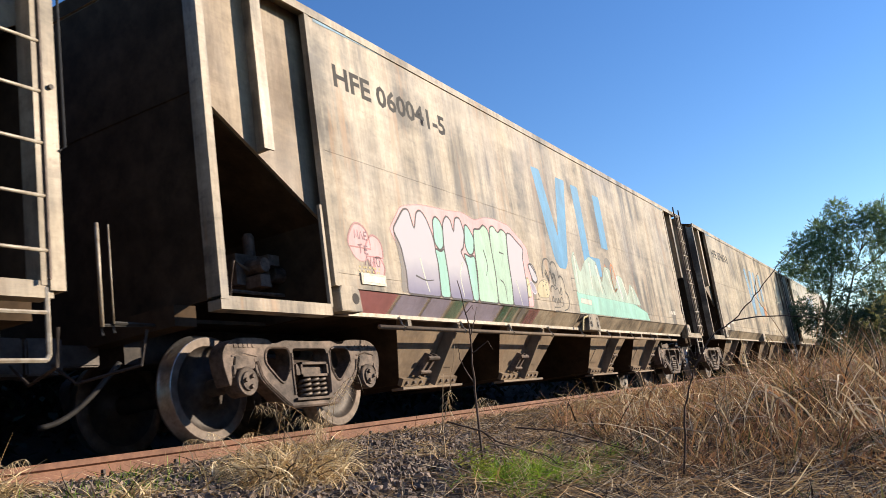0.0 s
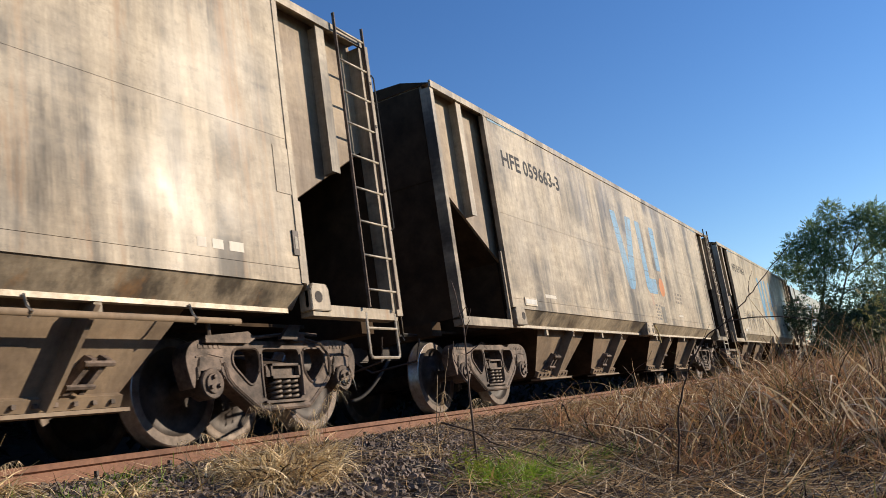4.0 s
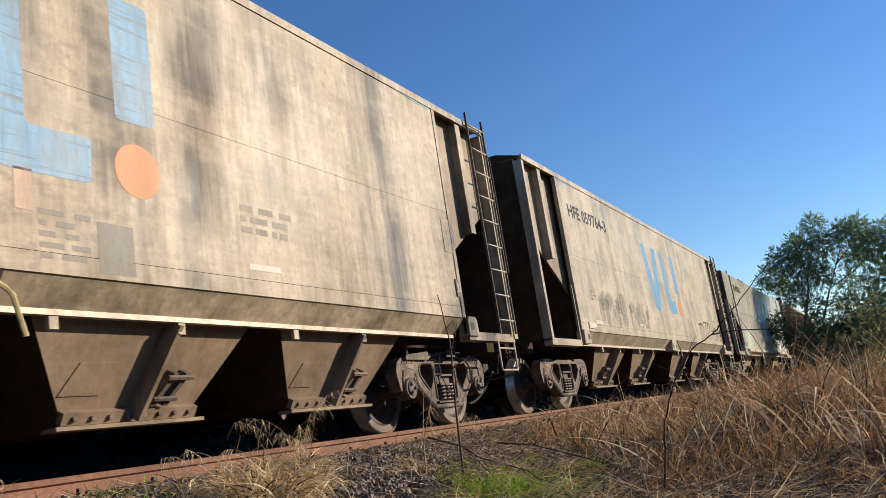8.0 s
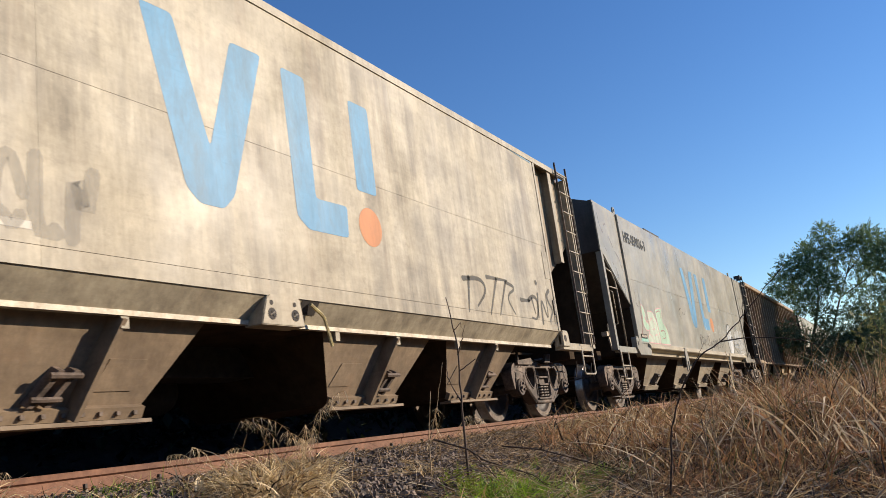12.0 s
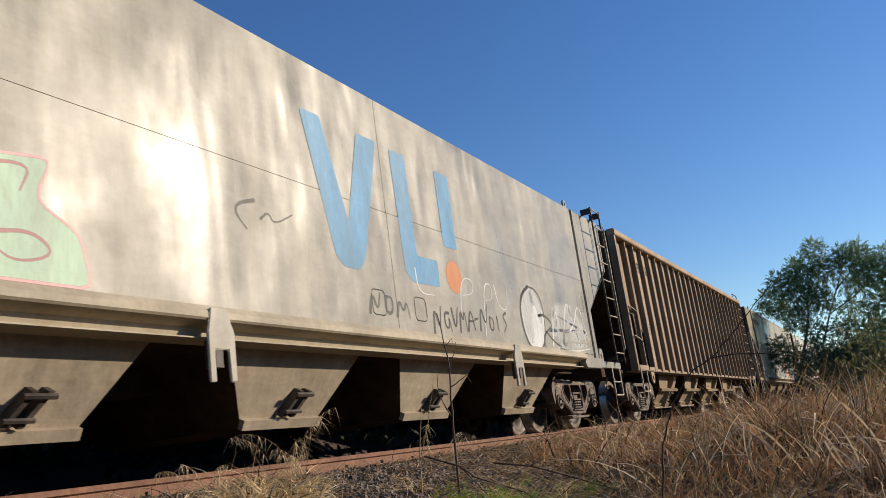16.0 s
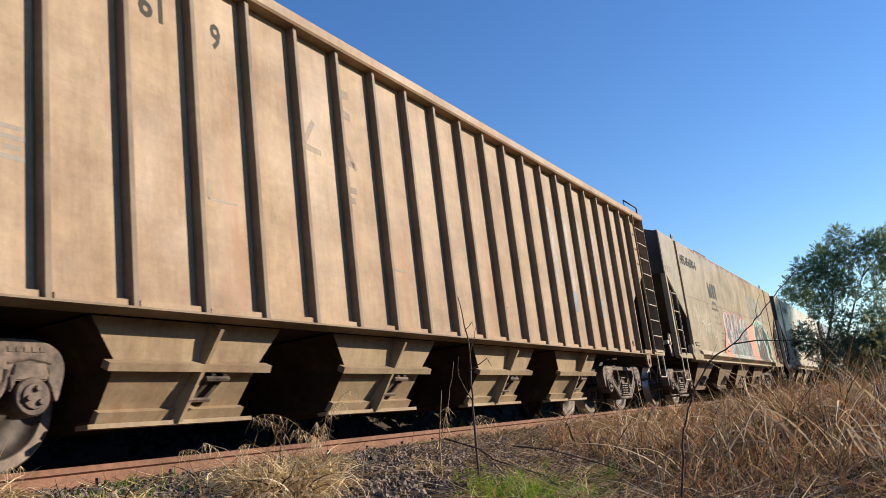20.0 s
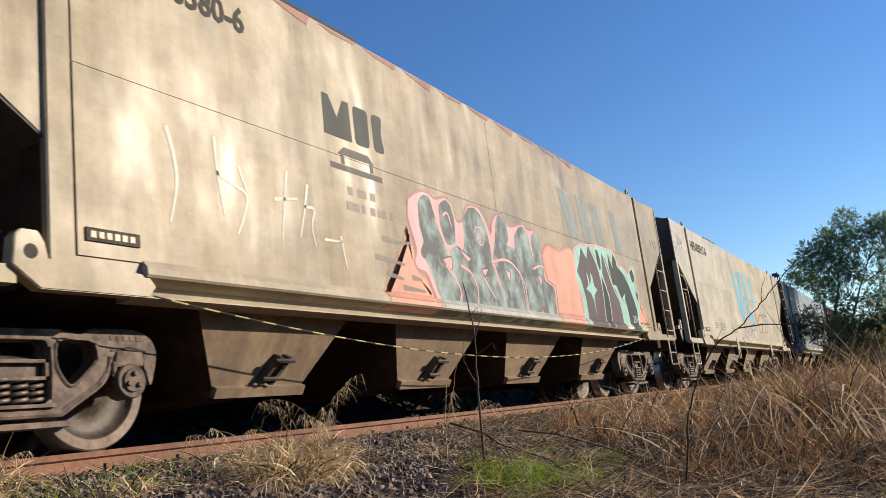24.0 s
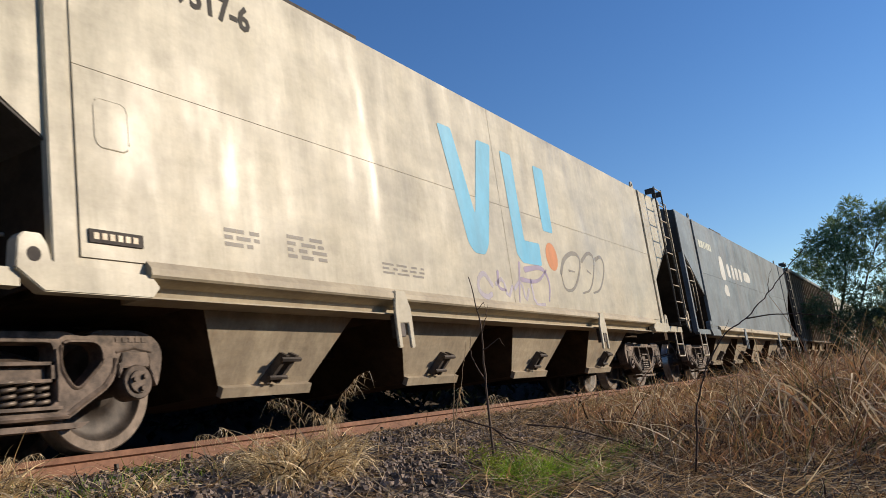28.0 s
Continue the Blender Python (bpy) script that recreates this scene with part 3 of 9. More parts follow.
def underframe(w, length, mat):
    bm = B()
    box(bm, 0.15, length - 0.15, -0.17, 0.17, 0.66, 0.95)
    # dark colour in place of the shade under the wagon
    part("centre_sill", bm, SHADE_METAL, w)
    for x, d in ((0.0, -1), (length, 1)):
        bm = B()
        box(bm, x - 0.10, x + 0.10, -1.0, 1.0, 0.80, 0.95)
        # the sill's shade is in its colour
        part("end_sill", bm, SHADE_BROWN, w, bevel=0.008)
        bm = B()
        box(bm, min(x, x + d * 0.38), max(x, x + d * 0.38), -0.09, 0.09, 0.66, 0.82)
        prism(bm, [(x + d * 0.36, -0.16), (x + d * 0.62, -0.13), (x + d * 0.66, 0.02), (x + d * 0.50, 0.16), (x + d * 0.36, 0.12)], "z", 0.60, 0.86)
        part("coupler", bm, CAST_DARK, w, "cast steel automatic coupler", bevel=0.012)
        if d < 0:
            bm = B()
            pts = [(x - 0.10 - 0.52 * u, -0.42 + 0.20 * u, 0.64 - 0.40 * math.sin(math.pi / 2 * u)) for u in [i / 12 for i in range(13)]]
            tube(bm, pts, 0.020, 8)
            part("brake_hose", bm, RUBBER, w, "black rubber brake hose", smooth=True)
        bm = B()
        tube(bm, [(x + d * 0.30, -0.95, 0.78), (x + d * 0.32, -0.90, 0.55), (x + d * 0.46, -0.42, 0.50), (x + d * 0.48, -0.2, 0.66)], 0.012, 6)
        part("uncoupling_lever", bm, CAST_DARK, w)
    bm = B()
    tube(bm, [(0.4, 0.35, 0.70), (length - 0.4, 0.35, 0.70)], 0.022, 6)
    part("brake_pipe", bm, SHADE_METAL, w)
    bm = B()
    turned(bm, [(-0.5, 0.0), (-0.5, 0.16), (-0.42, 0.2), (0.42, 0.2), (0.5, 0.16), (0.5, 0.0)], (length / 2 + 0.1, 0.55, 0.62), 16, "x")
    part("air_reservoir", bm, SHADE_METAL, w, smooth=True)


def brake_valve(w, x, y, z):
    """Brake valve and pipes on a bracket in the open bay at a wagon's end."""
    bm = B()
    box(bm, x - 0.20, x + 0.22, y + 0.1, y + 0.3, z - 0.16, z + 0.10)
    turned(bm, [(-0.10, 0.0), (-0.10, 0.06), (0.10, 0.07), (0.12, 0.05), (0.12, 0.0)], (x - 0.05, y + 0.02, z - 0.02), 12)
    box(bm, x - 0.10, x + 0.02, y - 0.06, y + 0.1, z - 0.20, z - 0.10)
    box(bm, x + 0.06, x + 0.20, y - 0.02, y + 0.1, z + 0.0, z + 0.09)
    turned(bm, [(0, 0.0), (0, 0.05), (0.17, 0.05), (0.20, 0.03), (0.20, 0.0)], (x + 0.02, y + 0.14, z + 0.10), 14, "z")
    turned(bm, [(0, 0.0), (0, 0.07), (0.18, 0.07), (0.18, 0.0)], (x + 0.2, y + 0.1, z - 0.05), 12, "x")
    tube(bm, [(x - 0.3, y + 0.1, z - 0.22), (x, y, z - 0.25), (x + 0.4, y + 0.1, z - 0.22)], 0.016, 6)
    tube(bm, [(x - 0.1, y + 0.05, z - 0.05), (x - 0.28, y + 0.05, z + 0.02), (x - 0.3, y + 0.1, z - 0.3)], 0.014, 6)
    part("brake_valve", bm, CAST, w, "dusty cast brake valve with pipes", bevel=0.006)


def hand_brake(w, x, y, z, mat):
    bm = B()
    prism(bm, [(x, z - 0.26), (x + 0.10, z - 0.26), (x + 0.10, z - 0.02), (x - 0.10, z - 0.02)], "y", y - 0.01, y + 0.012)
    box(bm, x - 0.15, x - 0.05, y, y + 0.1, z, z + 0.08)
    tube(bm, [(x + 0.02, y, z - 0.02), (x + 0.02, y, z + 0.2)], 0.03, 8)
    tube(bm, [(x - 0.02, y - 0.02, z + 0.02), (x + 0.30, y - 0.02, z + 0.02)], 0.012, 6)
    tube(bm, [(x - 0.03, y, z), (x - 0.03, y, z + 0.22), (x + 0.07, y, z + 0.22), (x + 0.07, y, z)], 0.009, 5)
    part("brake_valve", bm, mat, w, "small brake valve on a bracket")


TRAIN = []


def wagon_root(x_near, length, label):
    w = thing("hopper_wagon", label, "railway wagon", "wagons of the train")
    w.location = (x_near, 0, 0)
    TRAIN.append((w, x_near))
    return w


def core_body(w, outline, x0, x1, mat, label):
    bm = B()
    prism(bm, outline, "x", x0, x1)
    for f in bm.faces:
        # undersides and end faces get a darker brown in place of shade
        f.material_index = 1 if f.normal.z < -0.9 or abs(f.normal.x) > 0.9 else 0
    part("body", bm, (mat, SHADE_BROWN), w, label)


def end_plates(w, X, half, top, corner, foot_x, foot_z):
    """The sooty end wall, sloping floor's underside and bulkhead under it, darkened for shade."""
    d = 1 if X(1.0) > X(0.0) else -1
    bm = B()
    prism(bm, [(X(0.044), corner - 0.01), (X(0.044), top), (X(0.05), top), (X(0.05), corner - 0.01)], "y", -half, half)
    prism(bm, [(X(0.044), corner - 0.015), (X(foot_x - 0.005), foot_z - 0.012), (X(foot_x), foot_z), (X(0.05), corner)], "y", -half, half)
    part("end_wall", bm, END_SHADE if half > 1.3 else SHADE_BROWN, w, "sooty grey-brown end wall, darkened further for shade")
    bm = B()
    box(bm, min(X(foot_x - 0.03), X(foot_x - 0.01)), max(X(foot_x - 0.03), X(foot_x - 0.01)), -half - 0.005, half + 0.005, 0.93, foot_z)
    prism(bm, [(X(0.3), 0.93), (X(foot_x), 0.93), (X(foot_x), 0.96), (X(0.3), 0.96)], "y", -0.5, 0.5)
    part("bulkhead", bm, SHADE_BROWN, w)


def roof(w, length, half, z, mat, rise=0.14, inset=0.03):
    bm = B()
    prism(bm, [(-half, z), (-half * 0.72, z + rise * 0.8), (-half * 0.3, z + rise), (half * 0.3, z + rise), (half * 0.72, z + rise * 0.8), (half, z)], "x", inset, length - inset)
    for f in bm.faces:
        # gable ends carry their shade as a darker colour
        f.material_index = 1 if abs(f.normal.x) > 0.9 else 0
    part("roof", bm, (mat, END_SHADE if rise > 0.15 else SHADE_BROWN), w)


def wagon_a(x_near, label, mat, style="plain", mid_x=7.06):
    """Hopper wagon with flat sides, open framed ends and a chamfered side sill."""
    length = 14.43
    w = wagon_root(x_near, length, label)
    top, crease, sill, bay = 3.63, 1.10, 0.925, 1.38
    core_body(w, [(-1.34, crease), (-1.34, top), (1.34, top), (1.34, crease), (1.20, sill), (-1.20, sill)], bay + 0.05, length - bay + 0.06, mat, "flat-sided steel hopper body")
    roof(w, length, 1.34, top - 0.005, mat)
    # side sheets with a lap joint half way up
    for x0, x1 in ((bay - 0.02, 5.2), (5.2015, 9.23), (9.2315, length - bay + 0.02)):
        sheet(w, "side_sheet", x0, x1, crease + 0.002, 1.222, mat, thick=0.0135)
        sheet(w, "side_sheet", x0, x1, 1.226, 2.302, mat)
        sheet(w, "side_sheet", x0, x1, 2.304, top - 0.07, mat, thick=0.0135)
    sheet(w, "top_rail", 0.0, length, top - 0.07, top + 0.01, mat, thick=0.026)
    for sg in (-1, 1):
        bm = B()
        box(bm, bay + 0.02, length - bay - 0.02, min(sg * 1.17, sg * 1.225), max(sg * 1.17, sg * 1.225), 0.895, 0.93)
        part("side_sill_lip", bm, GALV, w, "pale lower lip of the side sill")
    for end in (0, 1):
        def X(v):
            return length - v if end else v

        def span(a, b):
            return min(X(a), X(b)), max(X(a), X(b))
        # end of the body over the sloping floor sheet
        bm = B()
        prism(bm, [(X(0.05), top - 0.01), (X(0.05), 2.53), (X(1.42), 1.70), (X(1.42), top - 0.01)], "y", -1.22, 1.22)
        part("end_bay_sheet", bm, DUSTY_BAY, w, "sloping end of the hopper")
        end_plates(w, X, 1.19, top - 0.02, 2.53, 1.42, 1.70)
        # dark plate: shade of the lower end put into its colour
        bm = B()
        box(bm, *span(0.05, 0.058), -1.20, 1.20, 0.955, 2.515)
        part("end_plate", bm, SHADE_BROWN, w, "lower end plate in a dark shade colour")
        for sg in (-1, 1):
            ya, yb = sorted((sg * 1.22, sg * 1.335))
            bm = B()
            box(bm, *span(0.0, 0.075), ya - (0.0 if sg > 0 else 0.015), yb, 0.93, top - 0.07)
            part("corner_post", bm, mat, w, bevel=0.006)
            bm = B()
            box(bm, *span(0.66, 0.70), ya, yb + (0.005 if sg > 0 else 0), 2.16, top - 0.07)
            box(bm, *span(0.62, 0.74), min(sg * 1.325, sg * 1.34), max(sg * 1.325, sg * 1.34), 2.16, top - 0.07)
            part("stake", bm, mat, w)
            bm = B()
            box(bm, *span(1.30, 1.36), min(sg * 1.30, sg * 1.362), max(sg * 1.30, sg * 1.362), 1.11, top - 0.07)
            part("bay_post", bm, mat, w, "pale upright post beside the end bay", bevel=0.006)
            bm = B()
            box(bm, *span(1.24, 1.27), ya, ya + 0.03, 0.93, 1.80)
            part("strut", bm, mat, w)
            bm = B()
            box(bm, *span(0.0, 1.24), ya - (0 if sg > 0 else 0.01), yb + (0.01 if sg > 0 else 0), 0.86, 0.955)
            part("frame_rail", bm, mat if style != "rear" else GALV, w, "frame rail of the open end", bevel=0.006)
            # jacking pad with a slotted hole, beyond the post at either end
            pa, pb, ph = (length - 1.27, length - 1.02, length - 1.18) if end else (1.34, 1.64, 1.55)
            bm = B()
            prism(bm, [(pa, 0.90), (pa, 1.07), (pa + 0.03, 1.12), (pb - 0.05, 1.12), (pb - 0.02, 1.08), (pb, 0.90)], "y", min(sg * 1.24, sg * 1.368), max(sg * 1.24, sg * 1.368))
            pad = part("jacking_pad", bm, mat, w, "jacking pad with a round hole", bevel=0.006)
            # dark disc stands in for the shade inside the hole
            bm = B()
            turned(bm, [(-1.3705 if sg < 0 else 1.3705, 0.0), (-1.3705 if sg < 0 else 1.3705, 0.048), (sg * 1.33, 0.048), (sg * 1.33, 0.0)], (ph, 0, 1.01), 14)
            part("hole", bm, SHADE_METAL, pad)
    # ladder and step at the rear end
    ladder(w, length - 0.52, -1.40, 0.95, 3.74, material=CAST, label="tall steel rod ladder")
    stirrup(w, length - 0.50, -1.34, 0.52, 0.92, 0.46, 0.78)
    bm = B()
    box(bm, length - 0.03, length + 0.065, -1.365, -1.345, 0.90, 3.60)
    box(bm, length + 0.045, length + 0.065, -1.345, -1.20, 0.90, 3.60)
    post = part("end_post", bm, mat, w, "pale angle post of the rear end", bevel=0.005)
    bm = B()
    tube(bm, [(length + 0.06, -1.37, 3.3), (length + 0.09, -1.375, 3.27), (length + 0.095, -1.375, 1.75), (length + 0.06, -1.37, 1.72)], 0.008, 6)
    part("grab_rail", bm, BLACK_BAR, post)
    for z in (3.2, 2.75, 2.1):
        bm = B()
        turned(bm, [(-1.385, 0.0), (-1.385, 0.016), (-1.36, 0.016), (-1.36, 0.0)], (length + 0.02, 0, z), 8)
        part("bolt", bm, CAST_DARK, post)
    # welded cover plate and label holder near the rear post
    bm = B()
    box(bm, 12.89, 13.1, -1.3575, -1.34, 1.83, 2.22)
    part("cover_plate", bm, mat, w, "welded rectangular cover plate", bevel=0.003)
    bm = B()
    box(bm, 13.01, 13.08, -1.366, -1.34, 1.33, 1.53)
    holder = part("label_holder", bm, CAST_DARK, w, "small upright label holder", bevel=0.003)
    bm = B()
    box(bm, 13.030, 13.060, -1.369, -1.36, 1.380, 1.480)
    part("label_card", bm, PALE_CARD, holder)
    # brake rigging over the rear bogie
    bm = B()
    prism(bm, [(length - 2.05, 0.70), (length - 1.60, 0.70), (length - 1.52, 0.74), (length - 1.60, 0.79), (length - 2.05, 0.75)], "y", -0.98, -0.94)
    tube(bm, [(length - 2.0, -0.96, 0.72), (length - 2.0, -0.96, 0.88)], 0.02, 6)
    tube(bm, [(length - 1.58, -0.96, 0.74), (length - 1.0, -0.90, 0.80), (length - 0.6, -0.85, 0.80)], 0.016, 6)
    part("brake_lever", bm, CAST, w, "brake lever and rod over the bogie")
    bm = B()
    prism(bm, [(length - 1.32, 0.72), (length - 1.12, 0.72), (length - 1.06, 0.84), (length - 1.20, 0.84)], "y", -1.06, -1.02)
    box(bm, length - 1.10, length - 0.95, -1.0, -0.9, 0.72, 0.78)
    tube(bm, [(length - 0.95, -0.96, 0.75), (length - 0.72, -0.98, 0.70), (length - 0.62, -0.98, 0.60), (length - 0.60, -0.95, 0.42)], 0.012, 5)
    part("pipe_bracket", bm, CAST, w, "small brackets and a bent air pipe")
    # uprights before the leading end
    for dx, z0, z1, r in ((-0.61, 0.80, 1.49, 0.013), (-0.52, 0.82, 1.49, 0.006)):
        bm = B()
        tube(bm, [(dx, -0.90, z0), (dx, -0.90, z1)], r, 6)
        bar = part("upright_bar", bm, GALV, w, "pale upright bar at the leading end", smooth=True)
        bm = B()
        tube(bm, [(-0.10, -0.80, 0.84), (dx, -0.89, z0 + 0.01), (dx, -0.90, z0 - 0.06)], 0.012, 6)
        part("foot_bracket", bm, BLACK_BAR, bar)
    # middle bracket: a plate with two bosses, a dark wedge painted as the shade of a gap in the sill beside it, and the
    # door lever
    for sg in (-1, 1):
        bm = B()
        prism(bm, [(mid_x - 0.09, 0.875), (mid_x - 0.02, 1.08), (mid_x + 0.02, 1.11), (mid_x + 0.34, 1.115), (mid_x + 0.375, 1.085), (mid_x + 0.41, 0.875)], "y", min(sg * 1.19, sg * 1.366), max(sg * 1.19, sg * 1.366))
        mid = part("jacking_pad", bm, mat, w, "bolted bracket plate with two round holes", bevel=0.006)
        for dx in (0.03, 0.30):
            # dark discs coloured as the shade within the openings
            for dz, r in ((0.96, 0.046), (1.045, 0.019)):
                bm = B()
                turned(bm, [(sg * 1.3685, 0.0), (sg * 1.3685, r), (sg * 1.34, r), (sg * 1.34, 0.0)], (mid_x + dx, 0, dz), 14)
                part("hole", bm, SHADE_METAL, mid)
            bm = B()
            for k in range(2):
                a = 0.5 + k * math.pi / 2
                tube(bm, [(mid_x + dx - 0.028 * math.cos(a), sg * 1.370, 0.96 - 0.028 * math.sin(a)), (mid_x + dx + 0.028 * math.cos(a), sg * 1.370, 0.96 + 0.028 * math.sin(a))], 0.006, 4)
            part("pin", bm, GALV, mid)
        lean = -1 if style == "rod" else 1
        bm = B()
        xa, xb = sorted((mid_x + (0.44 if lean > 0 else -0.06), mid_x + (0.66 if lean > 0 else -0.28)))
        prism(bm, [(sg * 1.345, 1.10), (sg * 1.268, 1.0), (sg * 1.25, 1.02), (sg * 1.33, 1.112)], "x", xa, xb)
        part("recess_shade", bm, SHADE_METAL, mid)
        bm = B()
        spots = [(mid_x + 0.53, 1.07), (mid_x + 0.66, 1.0), (mid_x + 0.70, 0.965), (mid_x + 0.77, 0.74)] if lean > 0 else [(mid_x - 0.02, 1.08), (mid_x - 0.19, 1.05), (mid_x - 0.23, 1.02), (mid_x - 0.32, 0.86)]
        tube(bm, [(a, sg * 1.345, b) for a, b in spots], 0.015, 6)
        part("door_lever", bm, LEVER, mid, "bent lever with worn yellow paint")
    for xc in (3.46, 5.74, 8.95, 11.16):
        hop = hopper(w, xc, 1.86, 1.05, 0.33, 0.93, 1.12, 0.80, HOP_BEIGE, "rib", xc > 7)
        for dx in (-0.88, 0.1):
            bm = B()
            box(bm, xc + dx, xc + dx + 0.06, -1.215, -1.18, 0.815, 0.91)
            part("hanger", bm, mat, hop, bevel=0.006)
    if style == "rod":
        bm = B()
        tube(bm, [(2.0, -1.27, 0.80), (length - 2.0, -1.27, 0.80)], 0.022, 8)
        rod = part("operating_rod", bm, HOP_BEIGE, w, "long operating rod under the sill", smooth=True)
        for k in range(9):
            xh = 2.4 + 1.2 * k
            bm = B()
            tube(bm, [(xh, -1.235, 0.91), (xh, -1.26, 0.84), (xh, -1.30, 0.80), (xh, -1.27, 0.772)], 0.010, 5)
            part("rod_hook", bm, GALV, rod)
    underframe(w, length, mat)
    brake_valve(w, 1.05, -0.82, 1.38) if style == "rod" else None
    bogie(w, 1.40, "drop")
    bogie(w, length - 1.20, "drop")
    return w


def wagon_b(x_near, label, mat, ends="bent", brackets=True):
    """Smooth-sided hopper wagon with triangular open ends and a rolled side sill."""
    length = 14.50
    w = wagon_root(x_near, length, label)
    top, low, strip = 3.50, 1.0, 1.28
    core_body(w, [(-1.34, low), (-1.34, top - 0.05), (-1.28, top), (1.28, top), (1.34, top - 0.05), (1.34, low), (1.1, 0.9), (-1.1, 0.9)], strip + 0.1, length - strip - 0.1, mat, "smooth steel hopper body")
    roof(w, length, 1.30, top - 0.005, mat, 0.17, -0.03)
    for x0, x1 in ((1.47, 7.15), (7.158, length - 1.47)):
        sheet(w, "side_sheet", x0, x1, 1.08, 2.262, mat)
        sheet(w, "side_sheet", x0, x1, 2.268, top - 0.02, mat, thick=0.010)
    for sg in (-1, 1):
        # rolled side sill: a pale top band and a lip below it
        bm = B()
        prism(bm, [(sg * 1.335, 1.115), (sg * 1.395, 1.045), (sg * 1.40, 1.00), (sg * 1.385, 0.985), (sg * 1.255, 0.955), (sg * 1.235, 0.895), (sg * 1.33, 0.878), (sg * 1.33, 0.868), (sg * 1.10, 0.868), (sg * 1.10, 1.10)], "x", 1.92, length - 1.95)
        part("side_sill", bm, SILL_DUST, w, "rolled steel side sill under pale dust")
        bm = B()
        box(bm, 3.4, 4.6, min(sg * 1.26, sg * 1.31), max(sg * 1.26, sg * 1.31), top - 0.03, top + 0.05)
        part("roof_plate", bm, SHADE_METAL, w)
    for end in (0, 1):
        def X(v):
            return length - v if end else v

        def span(a, b):
            return min(X(a), X(b)), max(X(a), X(b))
        bm = B()
        prism(bm, [(X(-0.03), top + 0.012), (X(-0.03), 2.63), (X(0.05), 2.63), (X(1.32), 1.73), (X(1.42), 1.73), (X(1.42), top - 0.02)], "y", -1.335, 1.335)
        part("end_bay_sheet", bm, mat, w, "triangular end of the hopper")
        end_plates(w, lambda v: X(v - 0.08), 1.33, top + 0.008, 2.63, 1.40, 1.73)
        for sg in (-1, 1):
            ya, yb = sorted((sg * 1.25, sg * 1.345))
            bm = B()
            box(bm, *span(-0.02, 0.02), ya, yb, 2.60, top - 0.03)
            if not (end and ends == "bent" and sg < 0):
                box(bm, *span(-0.02, 0.075), ya, yb, 0.92, 2.598)
            part("corner_post", bm, mat, w, bevel=0.006)
            bm = B()
            prism(bm, [(X(strip), 0.90), (X(strip), top - 0.03), (X(strip + 0.13), top - 0.01), (X(strip + 0.15), 0.90)], "y", min(sg * 1.30, sg * 1.368), max(sg * 1.30, sg * 1.368))
            part("end_stake", bm, mat, w, bevel=0.008)
            bm = B()
            box(bm, *span(0.08, 1.10), ya, yb, 0.885, 0.985)
            part("frame_rail", bm, mat, w, "frame rail of the open end", bevel=0.006)
            bm = B()
            prism(bm, [(X(1.06), 0.98), (X(1.075), 1.14), (X(1.11), 1.18), (X(1.21), 1.18), (X(1.25), 1.12), (X(1.27), 1.03), (X(1.94), 1.00), (X(2.0), 0.93), (X(1.94), 0.86), (X(1.22), 0.86)],
                  "y", min(sg * 1.28, sg * 1.375), max(sg * 1.28, sg * 1.375))
            pad = part("jacking_pad", bm, mat, w, "jacking pad with an oval hole", bevel=0.006)
            # a dark disc gives the opening its shade
            bm = B()
            turned(bm, [(sg * 1.377, 0.0), (sg * 1.377, 0.042), (sg * 1.33, 0.042), (sg * 1.33, 0.0)], (X(1.165), 0, 1.06), 14)
            o = part("hole", bm, SHADE_METAL, pad)
            # lifting eye on the roof edge
            bm = B()
            ec = X(1.44)
            outer = [(ec + 0.075, top - 0.03)] + [(ec + 0.062 * math.cos(a), top + 0.10 + 0.055 * math.sin(a)) for a in [i * math.pi / 8 for i in range(9)]] + [(ec - 0.075, top - 0.03)]
            inner = [(ec + 0.030 * math.cos(a), top + 0.09 + 0.034 * math.sin(a)) for a in [i * math.tau / 12 for i in range(12)]]
            plate(bm, [outer, inner], min(sg * 1.26, sg * 1.29), max(sg * 1.26, sg * 1.29))
            part("lifting_eye", bm, mat, w, "lifting eye plate on the roof edge")
            for xb in ((4.62,) if brackets else ()):
                bm = B()
                prism(bm, [(X(xb - 0.05), 1.07), (X(xb + 0.10), 1.07), (X(xb + 0.17), 0.90), (X(xb + 0.17), 0.56), (X(xb + 0.11), 0.56), (X(xb + 0.10), 0.78), (X(xb - 0.03), 0.78), (X(xb - 0.03), 0.56), (X(xb - 0.09), 0.56), (X(xb - 0.09), 0.90)], "y", min(sg * 1.385, sg * 1.41), max(sg * 1.385, sg * 1.41))
                br = part("bracket", bm, mat, w, "slotted bracket on the side sill", bevel=0.006)
                bm = B()
                box(bm, *span(xb - 0.02, xb + 0.05), min(sg * 1.30, sg * 1.40), max(sg * 1.30, sg * 1.40), 0.66, 0.86)
                part("slot", bm, CAST_DARK, br)
    if ends == "bent":
        handrail(w, [(0.09, -1.33, 2.33), (0.36, -1.34, 2.27), (0.50, -1.34, 2.12), (0.545, -1.34, 1.9), (0.56, -1.34, 0.98)], 0.014)
        handrail(w, [(0.09, -1.33, 2.0), (0.54, -1.34, 2.0)], 0.012)
        handrail(w, [(0.09, -1.36, 1.92), (0.15, -1.37, 1.9), (0.15, -1.37, 1.36), (0.09, -1.36, 1.34)], 0.009)
        stirrup(w, 0.12, -1.34, 0.44, 0.90, 0.42, 0.66)
        ladder(w, length - 0.76, -1.50, 0.95, 3.62, 0.46, 0.31, BLACK_BAR, "tall dark steel ladder")
        for dx in (0.0, 0.46):
            bm = B()
